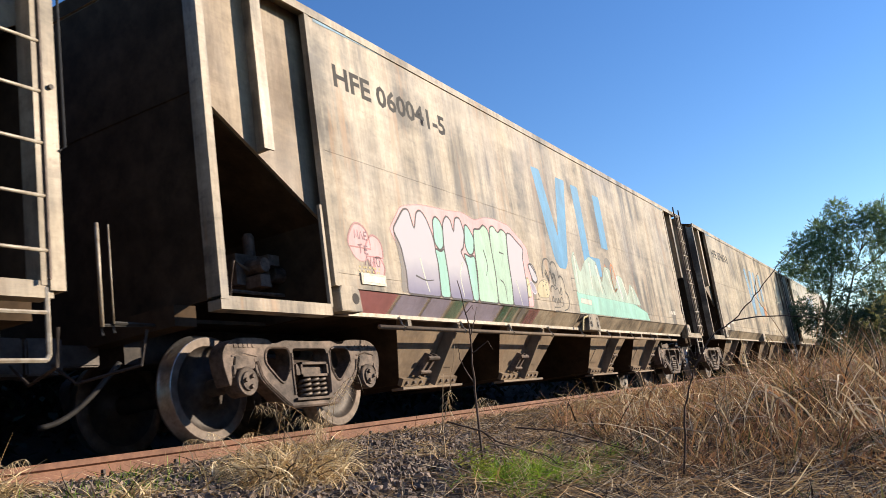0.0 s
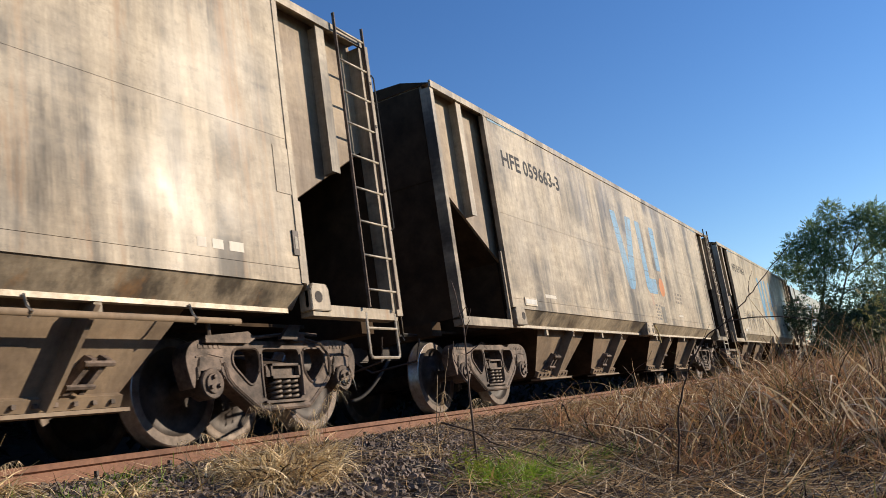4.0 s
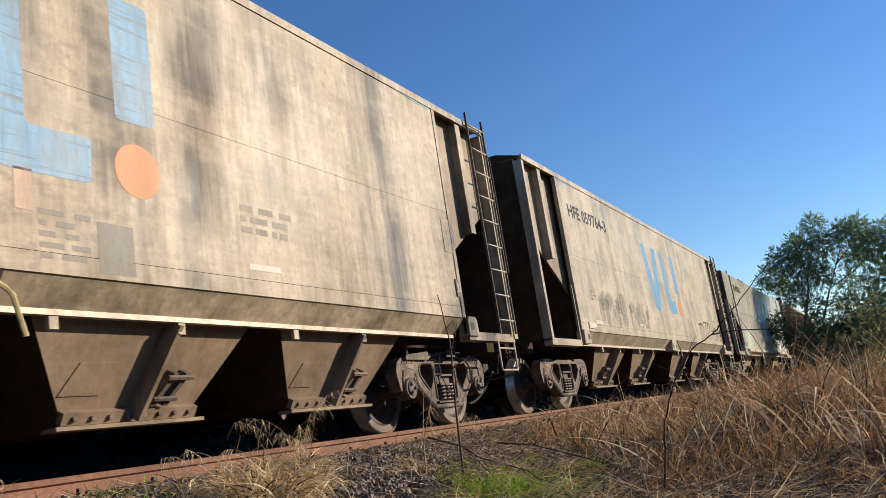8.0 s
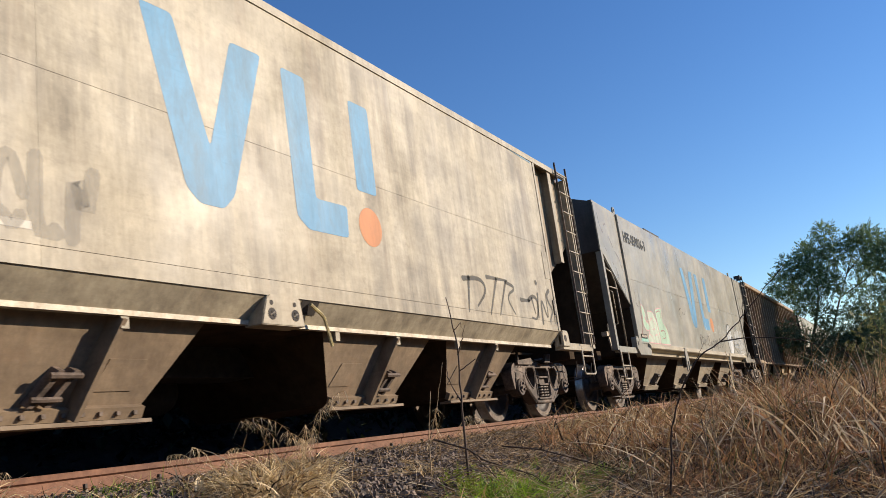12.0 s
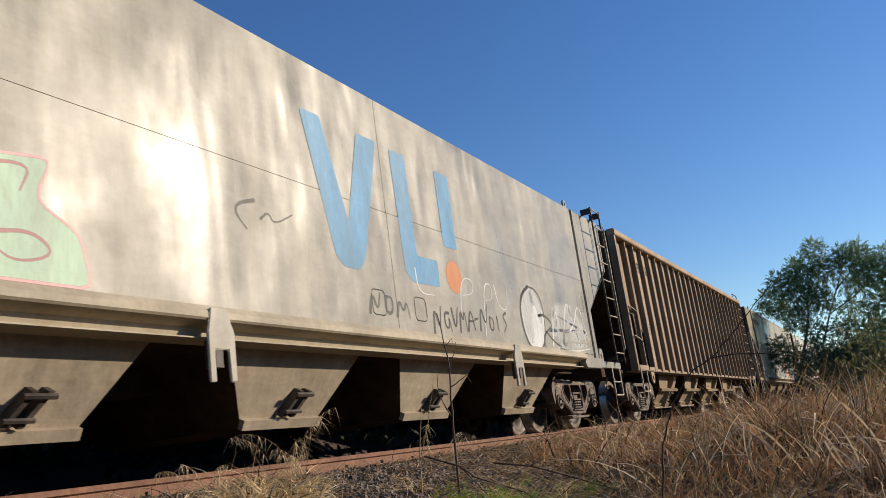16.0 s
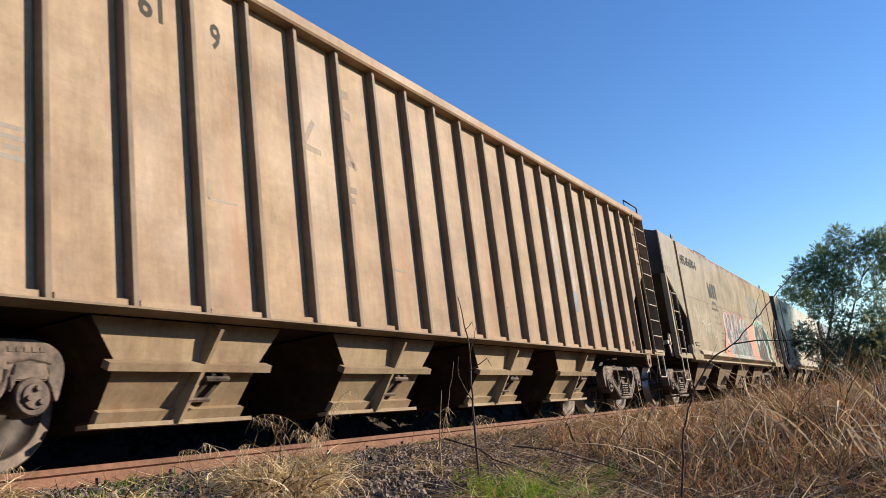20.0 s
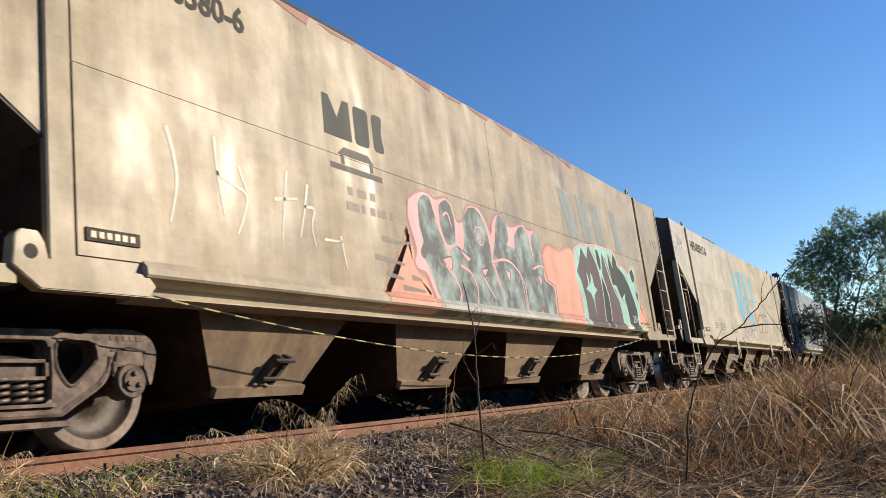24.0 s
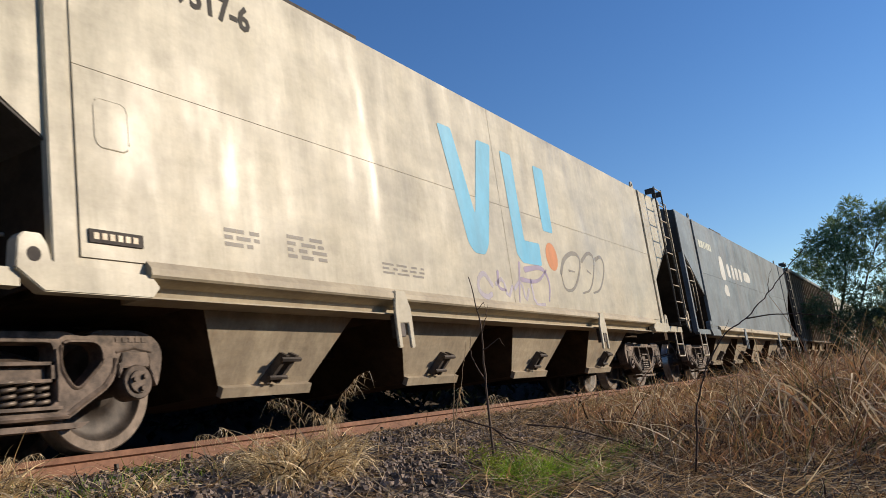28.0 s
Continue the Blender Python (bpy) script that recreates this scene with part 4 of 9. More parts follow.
            box(bm, length - 0.76 + dx - 0.02, length - 0.76 + dx + 0.02, -1.51, -1.33, 3.50, 3.60)
            part("ladder_bracket", bm, BLACK_BAR, w)
            bm = B()
            box(bm, length - 0.76 + dx - 0.015, length - 0.76 + dx + 0.015, -1.51, -1.33, 1.0, 1.04)
            part("ladder_bracket", bm, BLACK_BAR, w)
        handrail(w, [(length - 0.26, -1.44, 3.4), (length - 0.22, -1.52, 3.34), (length - 0.22, -1.52, 1.2), (length - 0.26, -1.44, 1.12)], 0.011, GALV)
    else:
        for x0 in (0.11, length - 0.60):
            ladder(w, x0, -1.35, 0.95, 2.25, 0.44, 0.38, GALV, "short steel ladder in the open end", first=0.12)
            stirrup(w, x0 + 0.02, -1.34, 0.44, 0.90, 0.40)
    stirrup(w, length - 0.6, -1.34, 0.44, 0.90, 0.42, 0.66)
    handrail(w, [(length - 0.95, -1.25, 0.95), (length - 0.95, -1.25, 1.95)], 0.012)
    handrail(w, [(-0.12, -0.45, 0.9), (-0.12, -0.45, 1.6)], 0.014)
    for xc in (3.45, 5.93, 8.36, 10.92):
        hopper(w, xc, 1.75, 0.94, 0.31, 0.90, 1.12, 0.80, HOP_BEIGE if mat is WHITE_B else HOP_WHITE, "round")
    underframe(w, length, mat)
    hand_brake(w, 0.95, -0.95, 1.25, GALV)
    bogie(w, 1.335, "plate")
    bogie(w, length - 1.445, "plate")
    return w


def wagon_c(x_near, label, mat, ribs=24):
    """Ribbed hopper wagon: flat sheets between upright stakes under a heavy top rail."""
    length = 14.70
    w = wagon_root(x_near, length, label)
    top, low = 3.60, 0.90
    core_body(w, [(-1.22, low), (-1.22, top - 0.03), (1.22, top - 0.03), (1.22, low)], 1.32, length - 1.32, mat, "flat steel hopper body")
    roof(w, length, 1.30, top - 0.02, mat, 0.12)
    pitch = (length - 2 * 0.78) / (ribs - 2)
    spots = [0.0] + [0.78 + pitch * i for i in range(ribs - 1)] + [length]
    bm = B()
    prism(bm, [(-0.025, -1.22), (-0.025, -1.304), (-0.020, -1.31), (0.020, -1.31), (0.025, -1.304), (0.025, -1.29), (0.006, -1.285), (0.006, -1.22)], "z", low, top - 0.10)
    stake_me = mesh_of(bm, "stake", STAKE)
    far_me = mirror_mesh(stake_me)
    for i, x in enumerate(spots[1:-1]):
        part("stake", stake_me, None, w).location = (x, 0, 0)
        part("stake", far_me, None, w).location = (x, 0, 0)
    for a, b in zip(spots[2:-2], spots[3:-2]):
        sheet(w, "side_sheet", a + 0.03, b - 0.03, low + 0.02, top - 0.10, mat, y=-1.222, thick=0.008)
        sheet(w, "sheet_foot", a + 0.055, b - 0.036, low, low + 0.05, mat, y=-1.232, thick=0.05)
    for sg in (-1, 1):
        bm = B()
        prism(bm, [(sg * 1.20, top - 0.11), (sg * 1.345, top - 0.11), (sg * 1.36, top - 0.09), (sg * 1.36, top + 0.0), (sg * 1.33, top + 0.02), (sg * 1.20, top + 0.02)], "x", 0.0, length)
        part("top_rail", bm, mat, w, "heavy rounded top rail")
        bm = B()
        box(bm, 0.0, length, min(sg * 1.10, sg * 1.33), max(sg * 1.10, sg * 1.33), low - 0.014, low)
        part("side_sill", bm, STAKE, w)
    for end in (0, 1):
        def X(v):
            return length - v if end else v

        def span(a, b):
            return min(X(a), X(b)), max(X(a), X(b))
        bm = B()
        prism(bm, [(X(0.05), top - 0.03), (X(0.05), 2.52), (X(1.34), 1.66), (X(1.34), top - 0.03)], "y", -1.215, 1.215)
        part("end_bay_sheet", bm, RUSTY if mat is BROWN and not end else mat, w, "sloping end of the hopper")
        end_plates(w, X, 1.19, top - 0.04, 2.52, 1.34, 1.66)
        for sg in (-1, 1):
            ya, yb = sorted((sg * 1.20, sg * 1.335))
            bm = B()
            box(bm, *span(0.0, 0.10), ya, yb, low, top - 0.10)
            part("corner_post", bm, mat if end else STAKE, w, bevel=0.006)
            bm = B()
            box(bm, *span(0.10, 0.72), min(sg * 1.25, sg * 1.345), max(sg * 1.25, sg * 1.345), 0.90, 0.99)
            part("frame_rail", bm, mat, w, bevel=0.006)
            bm = B()
            box(bm, *span(0.84, 1.26), min(sg * 1.25, sg * 1.33), max(sg * 1.25, sg * 1.33), 0.905, 0.97)
            part("plate", bm, mat, w)
            # shade of the opening drawn as a dark disc
            bm = B()
            turned(bm, [(sg * 1.235, 0.0), (sg * 1.235, 0.05), (sg * 1.20, 0.05), (sg * 1.20, 0.0)], (X(1.56), 0, 1.08), 14)
            part("hole", bm, SHADE_METAL, w)
            bm = B()
            ec = X(1.05)
            outer = [(ec - 0.13, 0.90), (ec + 0.13, 0.90)] + [(ec + 0.105 * math.cos(a), 0.765 - 0.105 * math.sin(a)) for a in [i * math.pi / 10 for i in range(11)]]
            inner = [(ec + 0.052 * math.cos(a), 0.765 + 0.052 * math.sin(a)) for a in [i * math.tau / 16 for i in range(16)]]
            plate(bm, [outer, inner], min(sg * 1.285, sg * 1.315), max(sg * 1.285, sg * 1.315))
            part("tow_eye", bm, HOP_TAN, w, "flat tow eye with a round hole")
        for z in (2.08, 1.52) if not end else ():
            handrail(w, [(X(0.04), -1.35, z), (X(0.10), -1.37, z + 0.01), (X(0.62), -1.33, z - 0.03)], 0.011)
        stirrup(w, min(X(0.15), X(0.55)), -1.33, 0.50, 0.89, 0.40)
    handrail(w, [(0.02, -1.35, 1.96), (0.17, -1.37, 1.94), (0.17, -1.37, 1.50), (0.02, -1.35, 1.48)], 0.012)
    ladder(w, length - 0.70, -1.35, 0.95, 3.52, 0.62, 0.29, STAKE, "wide ladder of thin rungs across the rear bay", first=0.0)
    bm = B()
    box(bm, length - 1.01, length - 0.95, -1.12, -1.06, 0.92, 1.95)
    part("bay_strut", bm, GALV, w, "pale strut in the rear bay", bevel=0.004)
    handrail(w, [(length - 0.9, -1.3, top), (length - 0.9, -1.3, top + 0.16), (length - 0.1, -1.3, top + 0.16), (length - 0.1, -1.3, top)], 0.014, BLACK_BAR)
    for xc in (3.29, 5.71, 8.29, 10.73):
        hopper(w, xc, 1.74, 1.24, 0.27, 0.88, 1.08, 0.76, HOP_TAN, "step")
    underframe(w, length, mat)
    bogie(w, 1.32, "drop")
    bogie(w, length - 1.515, "drop")
    return w


wagon_a(-11.55, "dusty beige hopper wagon with a rear ladder", BEIGE)
W1 = wagon_a(4.145, "beige hopper wagon with faded blue marks and pastel graffiti", BEIGE_B, "rod", 7.33)
W2 = wagon_a(19.88, "streaked beige hopper wagon with flaking blue marks", BEIGE)
W3 = wagon_a(35.62, "pale beige hopper wagon with bright blue marks", BEIGE_C)
W4 = wagon_b(51.36, "grey white smooth hopper wagon with pale graffiti", WHITE)
W5 = wagon_c(66.97, "brown ribbed hopper wagon with dusty sheets", BROWN)
W6 = wagon_b(82.77, "yellowed smooth hopper wagon with large pink and black graffiti", WHITE_B, "ladders", False)
W7 = wagon_b(98.42, "white smooth hopper wagon with blue marks", WHITE_C)
W8 = wagon_b(114.12, "blue grey smooth hopper wagon with white marks", BLUE_GREY)
wagon_c(129.75, "sooty grey ribbed hopper wagon", DARK_GREY)
wagon_b(145.4, "yellowed white smooth hopper wagon far along the train", WHITE_B)
wagon_c(161, "brown ribbed hopper wagon far along the train", BROWN)


# ---- painted marks on the wagons ----
SIDE_Y = -1.3542
PINK = worn_paint("pink_spray", (0.68, 0.355, 0.345), (0.45, 0.32, 0.27), 0.3)
ROSE = worn_paint("rose_spray", (0.37, 0.148, 0.141), (0.296, 0.222, 0.178), 0.25)
LILAC_PALE = worn_paint("pale_lilac_spray", (0.50, 0.475, 0.50), (0.42, 0.38, 0.38), 0.3)
LILAC = worn_paint("lilac_white_spray", (0.604, 0.533, 0.551), (0.407, 0.333, 0.37), 0.4)


def fading(name, low, high, z0, z1):
    """Spray paint that fades from one colour to another up the side."""
    mat, tree, bsdf = nodes_of(name)
    tc = add(tree, "TexCoord")
    sep = add(tree, "SeparateXYZ")
    tree.links.new(tc.outputs["Object"], sep.inputs[0])
    rng_node = add(tree, "MapRange")
    rng_node.inputs[1].default_value, rng_node.inputs[2].default_value = z0, z1
    tree.links.new(sep.outputs[2], rng_node.inputs[0])
    soft = add(tree, "Math")
    soft.operation = "ADD"
    tree.links.new(rng_node.outputs[0], soft.inputs[0])
    jitter = ramp(tree, noise_of(tree, (3, 3, 3), 4), 0.3, 0.7, (-0.2, -0.2, -0.2), (0.2, 0.2, 0.2))
    tree.links.new(jitter, soft.inputs[1])
    tree.links.new(ramp(tree, soft.outputs[0], 0.1, 0.8, low, high), bsdf.inputs["Base Color"])
    bsdf.inputs["Roughness"].default_value = 0.6
    bsdf.inputs["Specular IOR Level"].default_value = 0.15
    return mat


def mottled(name, dark, light):
    """Two spray colours blown over one another in soft patches."""
    mat, tree, bsdf = nodes_of(name)
    patch = ramp(tree, noise_of(tree, (5.0, 5.0, 4.0), 3, 0.55), 0.42, 0.66, dark, light)
    fine = ramp(tree, noise_of(tree, (22, 22, 22), 5, 0.7), 0.3, 0.7, (0.8, 0.8, 0.8), (1.15, 1.15, 1.15))
    tree.links.new(mixed(tree, 0.8, patch, fine, "MULTIPLY"), bsdf.inputs["Base Color"])
    bsdf.inputs["Roughness"].default_value = 0.55
    bsdf.inputs["Specular IOR Level"].default_value = 0.2
    return mat


FADE = fading("lilac_fade_spray", (0.20, 0.185, 0.26), (0.46, 0.43, 0.45), 1.15, 1.60)
LILAC_DARK = worn_paint("grey_lilac_spray", (0.34, 0.29, 0.35), (0.37, 0.333, 0.333), 0.5)
WASHED_WHITE = worn_paint("washed_white_spray", (0.52, 0.54, 0.49), (0.36, 0.37, 0.33), 0.7, thin=0.20)
MINT = worn_paint("mint_spray", (0.288, 0.552, 0.444), (0.37, 0.37, 0.296), 0.35)
MINT_DARK = worn_paint("deep_green_spray", (0.10, 0.19, 0.12), (0.185, 0.185, 0.148), 0.7, thin=0.3)
CREAM = worn_paint("cream_white_spray", (0.586, 0.586, 0.48), (0.37, 0.333, 0.266), 0.35)
LIME = worn_paint("pale_green_spray", (0.396, 0.6, 0.432), (0.444, 0.429, 0.333), 0.4)
GREY_LINE = worn_paint("grey_spray_line", (0.0888, 0.0777, 0.074), (0.222, 0.192, 0.163), 0.35)
SOFT_GREY = worn_paint("washed_grey_spray", (0.222, 0.2, 0.174), (0.37, 0.326, 0.266), 0.6, thin=0.20)
WASHED = worn_paint("nearly_washed_off_spray", (0.25, 0.225, 0.185), (0.40, 0.35, 0.28), 0.98, thin=0.55)
INK = worn_paint("dark_green_black_spray", (0.05, 0.056, 0.048), (0.11, 0.12, 0.11), 0.3)
SALMON = worn_paint("salmon_spray", (0.64, 0.30, 0.20), (0.50, 0.30, 0.22), 0.25)
BRICK_RED = worn_paint("brick_red_spray", (0.252, 0.074, 0.0444), (0.222, 0.133, 0.0888), 0.35)
BLACK_PLUM = worn_paint("black_plum_spray", (0.125, 0.095, 0.095), (0.16, 0.13, 0.12), 0.2)
GHOST_TEAL = worn_paint("ghost_teal_paint", (0.24, 0.319, 0.319), (0.37, 0.333, 0.266), 0.6, thin=0.35)
WHITE_LINE = worn_paint("white_spray", (0.658, 0.648, 0.613), (0.407, 0.385, 0.34), 0.35)
VIOLET_GREY = worn_paint("faded_violet_spray", (0.36, 0.29, 0.44), (0.44, 0.40, 0.38), 0.4, thin=0.25)
VIOLET = worn_paint("pale_violet_spray", (0.48, 0.432, 0.528), (0.444, 0.414, 0.37), 0.5, thin=0.20)
PLATE_WHITE = worn_paint("white_plate", (0.622, 0.604, 0.551), (0.333, 0.296, 0.244), 0.35)
DUST = worn_paint("clean_patch_paint", (0.622, 0.559, 0.462), (0.444, 0.385, 0.311), 0.4)
ROPE_YELLOW = rough_metal("yellow_rope", (0.66, 0.58, 0.26), (0.45, 0.38, 0.16), 0.7, 0.0, 40)


SQUEEZE = {W6.name: 0.986, W4.name: 0.992}


SOFT_EDGE = {"blue_stroke": 0.008, "orange_dot": 0.008, "paint_patch": 0.02, "grey_mark": 0.012, "ghost_stroke": 0.035, "graffiti_cloud": 0.12, "graffiti_halo": 0.03, "graffiti_blob": 0.03,
             "graffiti_letter": 0.016, "graffiti_shade": 0.03, "graffiti_band": 0.05, "graffiti_accent": 0.008, "white_mark": 0.02, "blue_corner": 0.02, "rust_scrape": 0.012}


def inner_loop(poly, d):
    """The outline drawn in by d, each corner along its own bisector."""
    out, n = [], len(poly)
    for i, (x, z) in enumerate(poly):
        ax, az = poly[i - 1]
        bx, bz = poly[(i + 1) % n]
        la, lb = math.hypot(x - ax, z - az) or 1.0, math.hypot(bx - x, bz - z) or 1.0
        nx, nz = -(z - az) / la - (bz - z) / lb, (x - ax) / la + (bx - x) / lb
        k = math.hypot(nx, nz) or 1.0
        out.append((x + nx / k * d, z + nz / k * d))
    return out


def flat(w, name, polys, mat, label="", y=SIDE_Y, lift=0.0):
    """Paint on a wagon's side: outlines of (x, z) in the wagon's space, or ribbons along a line."""
    if 1 < len(polys) <= 40 and name in ("paint_patch", "graffiti_cloud", "graffiti_shade", "graffiti_letter", "grey_mark", "rust_scrape", "plate_bar", "stencil_line"):
        for k, poly in enumerate(polys):
            flat(w, name, [poly], mat, label if k == 0 else "", y, lift)
        return None
    squeeze = SQUEEZE.get(w.name, 1.0)
    verts, faces, edge = [], [], []
    for poly in polys:
        n = len(verts)
        if isinstance(poly, dict):
            rows = poly["rows"]
            for row in rows:
                verts.extend((x * squeeze, y - 0.35 * lift, z) for x, z in row)
                edge.extend((1.0, 0.0, 0.0, 1.0))
            faces.extend((n + 4 * i + j, n + 4 * i + j + 1, n + 4 * i + j + 5, n + 4 * i + j + 4) for i in range(len(rows) - 1) for j in range(3))
            edge[n:n + 4], edge[-4:] = (1.0,) * 4, (1.0,) * 4
            continue
        area = sum(a[0] * b[1] - b[0] * a[1] for a, b in zip(poly, poly[1:] + poly[:1]))
        poly = poly if area > 0 else poly[::-1]
        count = len(poly)
        verts.extend((x * squeeze, y - 0.35 * lift, z) for x, z in poly)
        edge.extend([1.0] * count)
        soft = min(SOFT_EDGE.get(name, 0.0), 0.12 * math.sqrt(abs(area)))
        if soft > 0.003:
            verts.extend((x * squeeze, y - 0.35 * lift, z) for x, z in inner_loop(poly, soft))
            edge.extend([0.0] * count)
            faces.extend((n + i, n + (i + 1) % count, n + count + (i + 1) % count, n + count + i) for i in range(count))
            faces.append(tuple(range(n + count, n + 2 * count)))
        else:
            edge[-count:] = [0.0] * count
            faces.append(tuple(range(n, n + count)))
    me = bpy.data.meshes.new(name)
    me.from_pydata(verts, [], faces)
    me.attributes.new("edge", "FLOAT", "POINT").data.foreach_set("value", edge)
    me.materials.append(mat)
    return part(name, me, None, w, label)


def rect(x0, x1, z0, z1):
    return [(x0, z0), (x1, z0), (x1, z1), (x0, z1)]


def stroke(pts, width):
    """A brush line of even width along a few points, with round ends."""
    left, right = [], []
    n = len(pts)
    for i, (x, z) in enumerate(pts):
        ax, az = pts[max(i - 1, 0)]
        bx, bz = pts[min(i + 1, n - 1)]
        d = math.hypot(bx - ax, bz - az) or 1.0
        nx, nz = -(bz - az) / d * width / 2, (bx - ax) / d * width / 2
        left.append((x + nx, z + nz))
        right.append((x - nx, z - nz))
    return left + right[::-1]


def ribbon(pts, widths):
    """A spray line as one strip: soft on both sides, mitred at its bends, with short rounded ends."""
    n, rows = len(pts), []
    for i, (x, z) in enumerate(pts):
        ax, az = pts[max(i - 1, 0)]
        bx, bz = pts[min(i + 1, n - 1)]
        d = math.hypot(bx - ax, bz - az) or 1.0
        ux, uz, h = (bx - ax) / d, (bz - az) / d, widths[i] / 2
        row = [(x - uz * h * k, z + ux * h * k) for k in (1.3, 0.55, -0.55, -1.3)]
        ends = [s for s, at in ((-1, 0), (1, n - 1)) if i == at]
        cap = [(x + s * ux * h - uz * h * k, z + s * uz * h + ux * h * k) for s in ends for k in (0.7, 0.3, -0.3, -0.7)]
        rows += [cap, row] if i == 0 else [row, cap] if i == n - 1 else [row]
    return [{"rows": rows}]


def strips(pts, width):
    return ribbon(pts, [width] * len(pts))


def blob(cx, cz, w, h, seed, n=26, square=2.6, rough=0.08, lean=0.0):
    """A rounded letter-like shape with an uneven edge."""
    r = random.Random(seed)
    ph = [r.uniform(0, 6.28) for _ in range(3)]
    out = []
    for i in range(n):
        a = math.tau * i / n
        c, s = math.cos(a), math.sin(a)
        k = (abs(c) ** square + abs(s) ** square) ** (-1 / square)
        k *= 1 + rough * (math.sin(3 * a + ph[0]) + 0.6 * math.sin(5 * a + ph[1]))
        out.append((cx + c * k * w / 2 + lean * s * k * h / 2, cz + s * k * h / 2))
    return out


def letters(w, name, x, z, text, mat, cap=0.2, width=None, y=SIDE_Y, label=""):
    """Stencilled characters in the built-in font."""
    curve = bpy.data.curves.new(name, "FONT")
    curve.body, curve.size, curve.fill_mode = text, cap / 0.70, "FRONT"
    curve.resolution_u, curve.offset = 2, 0.0085 if cap > 0.15 else 0.0
    ob = bpy.data.objects.new(name, curve)
    me = bpy.data.meshes.new_from_object(ob)
    bpy.data.objects.remove(ob)
    xs = [v.co.x for v in me.vertices]
    k = width / (max(xs) - min(xs)) if width else 1.0
    x_first = min(xs)
    for v in me.vertices:
        v.co = ((v.co.x - x_first) * k + x, y, v.co.y + z)
    me.materials.append(mat)
    return part(name, me, None, w, label)


def bars(w, x0, x1, z_top, rows, mat, seed, high=0.035, gap=0.06, y=SIDE_Y):
    """Small stencil lines too faint to read: broken bars."""
    r = random.Random(seed)
    polys = []
    for k in range(rows):
        x = x0
        while x < x1 - 0.05:
            n = min(x1 - x, r.uniform(0.05, 0.2))
            polys.append(rect(x, x + n, z_top - k * gap - high, z_top - k * gap))
            x += n + r.uniform(0.03, 0.08)
    flat(w, "stencil_line", polys, mat, "faint stencilled lines", y)


def blue_mark(w, x, z, blue, dot, worn=False):
    """Four broad blue strokes and an orange dot."""
    label = "flaking pale blue stroke" if worn else "sky blue painted stroke"
    for outline in ([(0, 1.39), (0.30, 1.40), (0.60, 0.46), (0.89, 1.40), (1.25, 1.41), (0.82, 0.12), (0.70, 0.0), (0.46, 0.0), (0.34, 0.10)],
                    [(1.49, 1.40), (1.81, 1.40), (1.82, 0.30), (2.27, 0.31), (2.25, 0.01), (1.68, 0.0), (1.54, 0.10)], [(2.46, 1.40), (2.79, 1.40), (2.79, 0.50), (2.46, 0.50)]):
        flat(w, "blue_stroke", [softened([(x + u, z + v) for u, v in outline], 0.04)], blue, label)
    flat(w, "orange_dot", [blob(x + 2.62, z + 0.17, 0.38, 0.38, 3, 24, 2.0, 0.0)], dot, "round orange dot")


def id_plate(w, x, z, wide=0.38, high=0.10):
    bm = B()
    box(bm, x, x + wide, SIDE_Y - 0.012, -1.35, z, z + high)
    pl = part("id_plate", bm, GALV, w, "small white plate in a steel frame", bevel=0.004)
    flat(pl, "plate_face", [rect(x + 0.025, x + wide - 0.025, z + 0.02, z + high - 0.02)], PLATE_WHITE, y=SIDE_Y - 0.014)


def tag_scribble(w, x0, x1, z0, z1, n, mat, seed, width=0.03, label="scrawled spray tag"):
    r = random.Random(seed)
    for k in range(n):
        cx = x0 + (x1 - x0) * (k + 0.5) / n
        s = (x1 - x0) / n
        kind = r.randrange(4)
        if kind == 0:
            pts = [(cx - s * 0.3, z0), (cx - s * 0.2, z1), (cx + s * 0.1, z0 + (z1 - z0) * 0.3), (cx + s * 0.4, z1 * 0.98)]
        elif kind == 1:
            pts = [(cx + s * 0.35 * math.cos(a), (z0 + z1) / 2 + (z1 - z0) * 0.45 * math.sin(a)) for a in [i * 0.7 for i in range(9)]]
        elif kind == 2:
            pts = [(cx - s * 0.35, z1), (cx - s * 0.3, z0), (cx + s * 0.35, z0 + 0.02)]
        else:
            pts = [(cx - s * 0.4, z0 + (z1 - z0) * 0.6), (cx, z1), (cx + s * 0.1, z0), (cx + s * 0.45, z0 + (z1 - z0) * 0.5)]
        fine = [(a + r.uniform(-0.02, 0.02), b + r.uniform(-0.03, 0.03)) for a, b in pts]
        fine = [fine[0]] + [(a[0] * q + b[0] * (1 - q), a[1] * q + b[1] * (1 - q)) for a, b in zip(fine, fine[1:]) for q in (0.75, 0.25)] + [fine[-1]]
        flat(w, "spray_stroke", strips(fine, width * r.uniform(0.7, 1.2)), mat, label if k == 0 else "", lift=0.001 + 0.0002 * (k % 2))


SILL_EDGE = (-1.345, 1.094, 0.14, 0.175)
ROLL_TOP, ROLL_FACE, ROLL_FOOT = (-1.3405, 1.1165, -0.0575, 0.068), (-1.3985, 1.045, -0.0045, 0.045), (-1.386, 0.982, 0.128, 0.030)


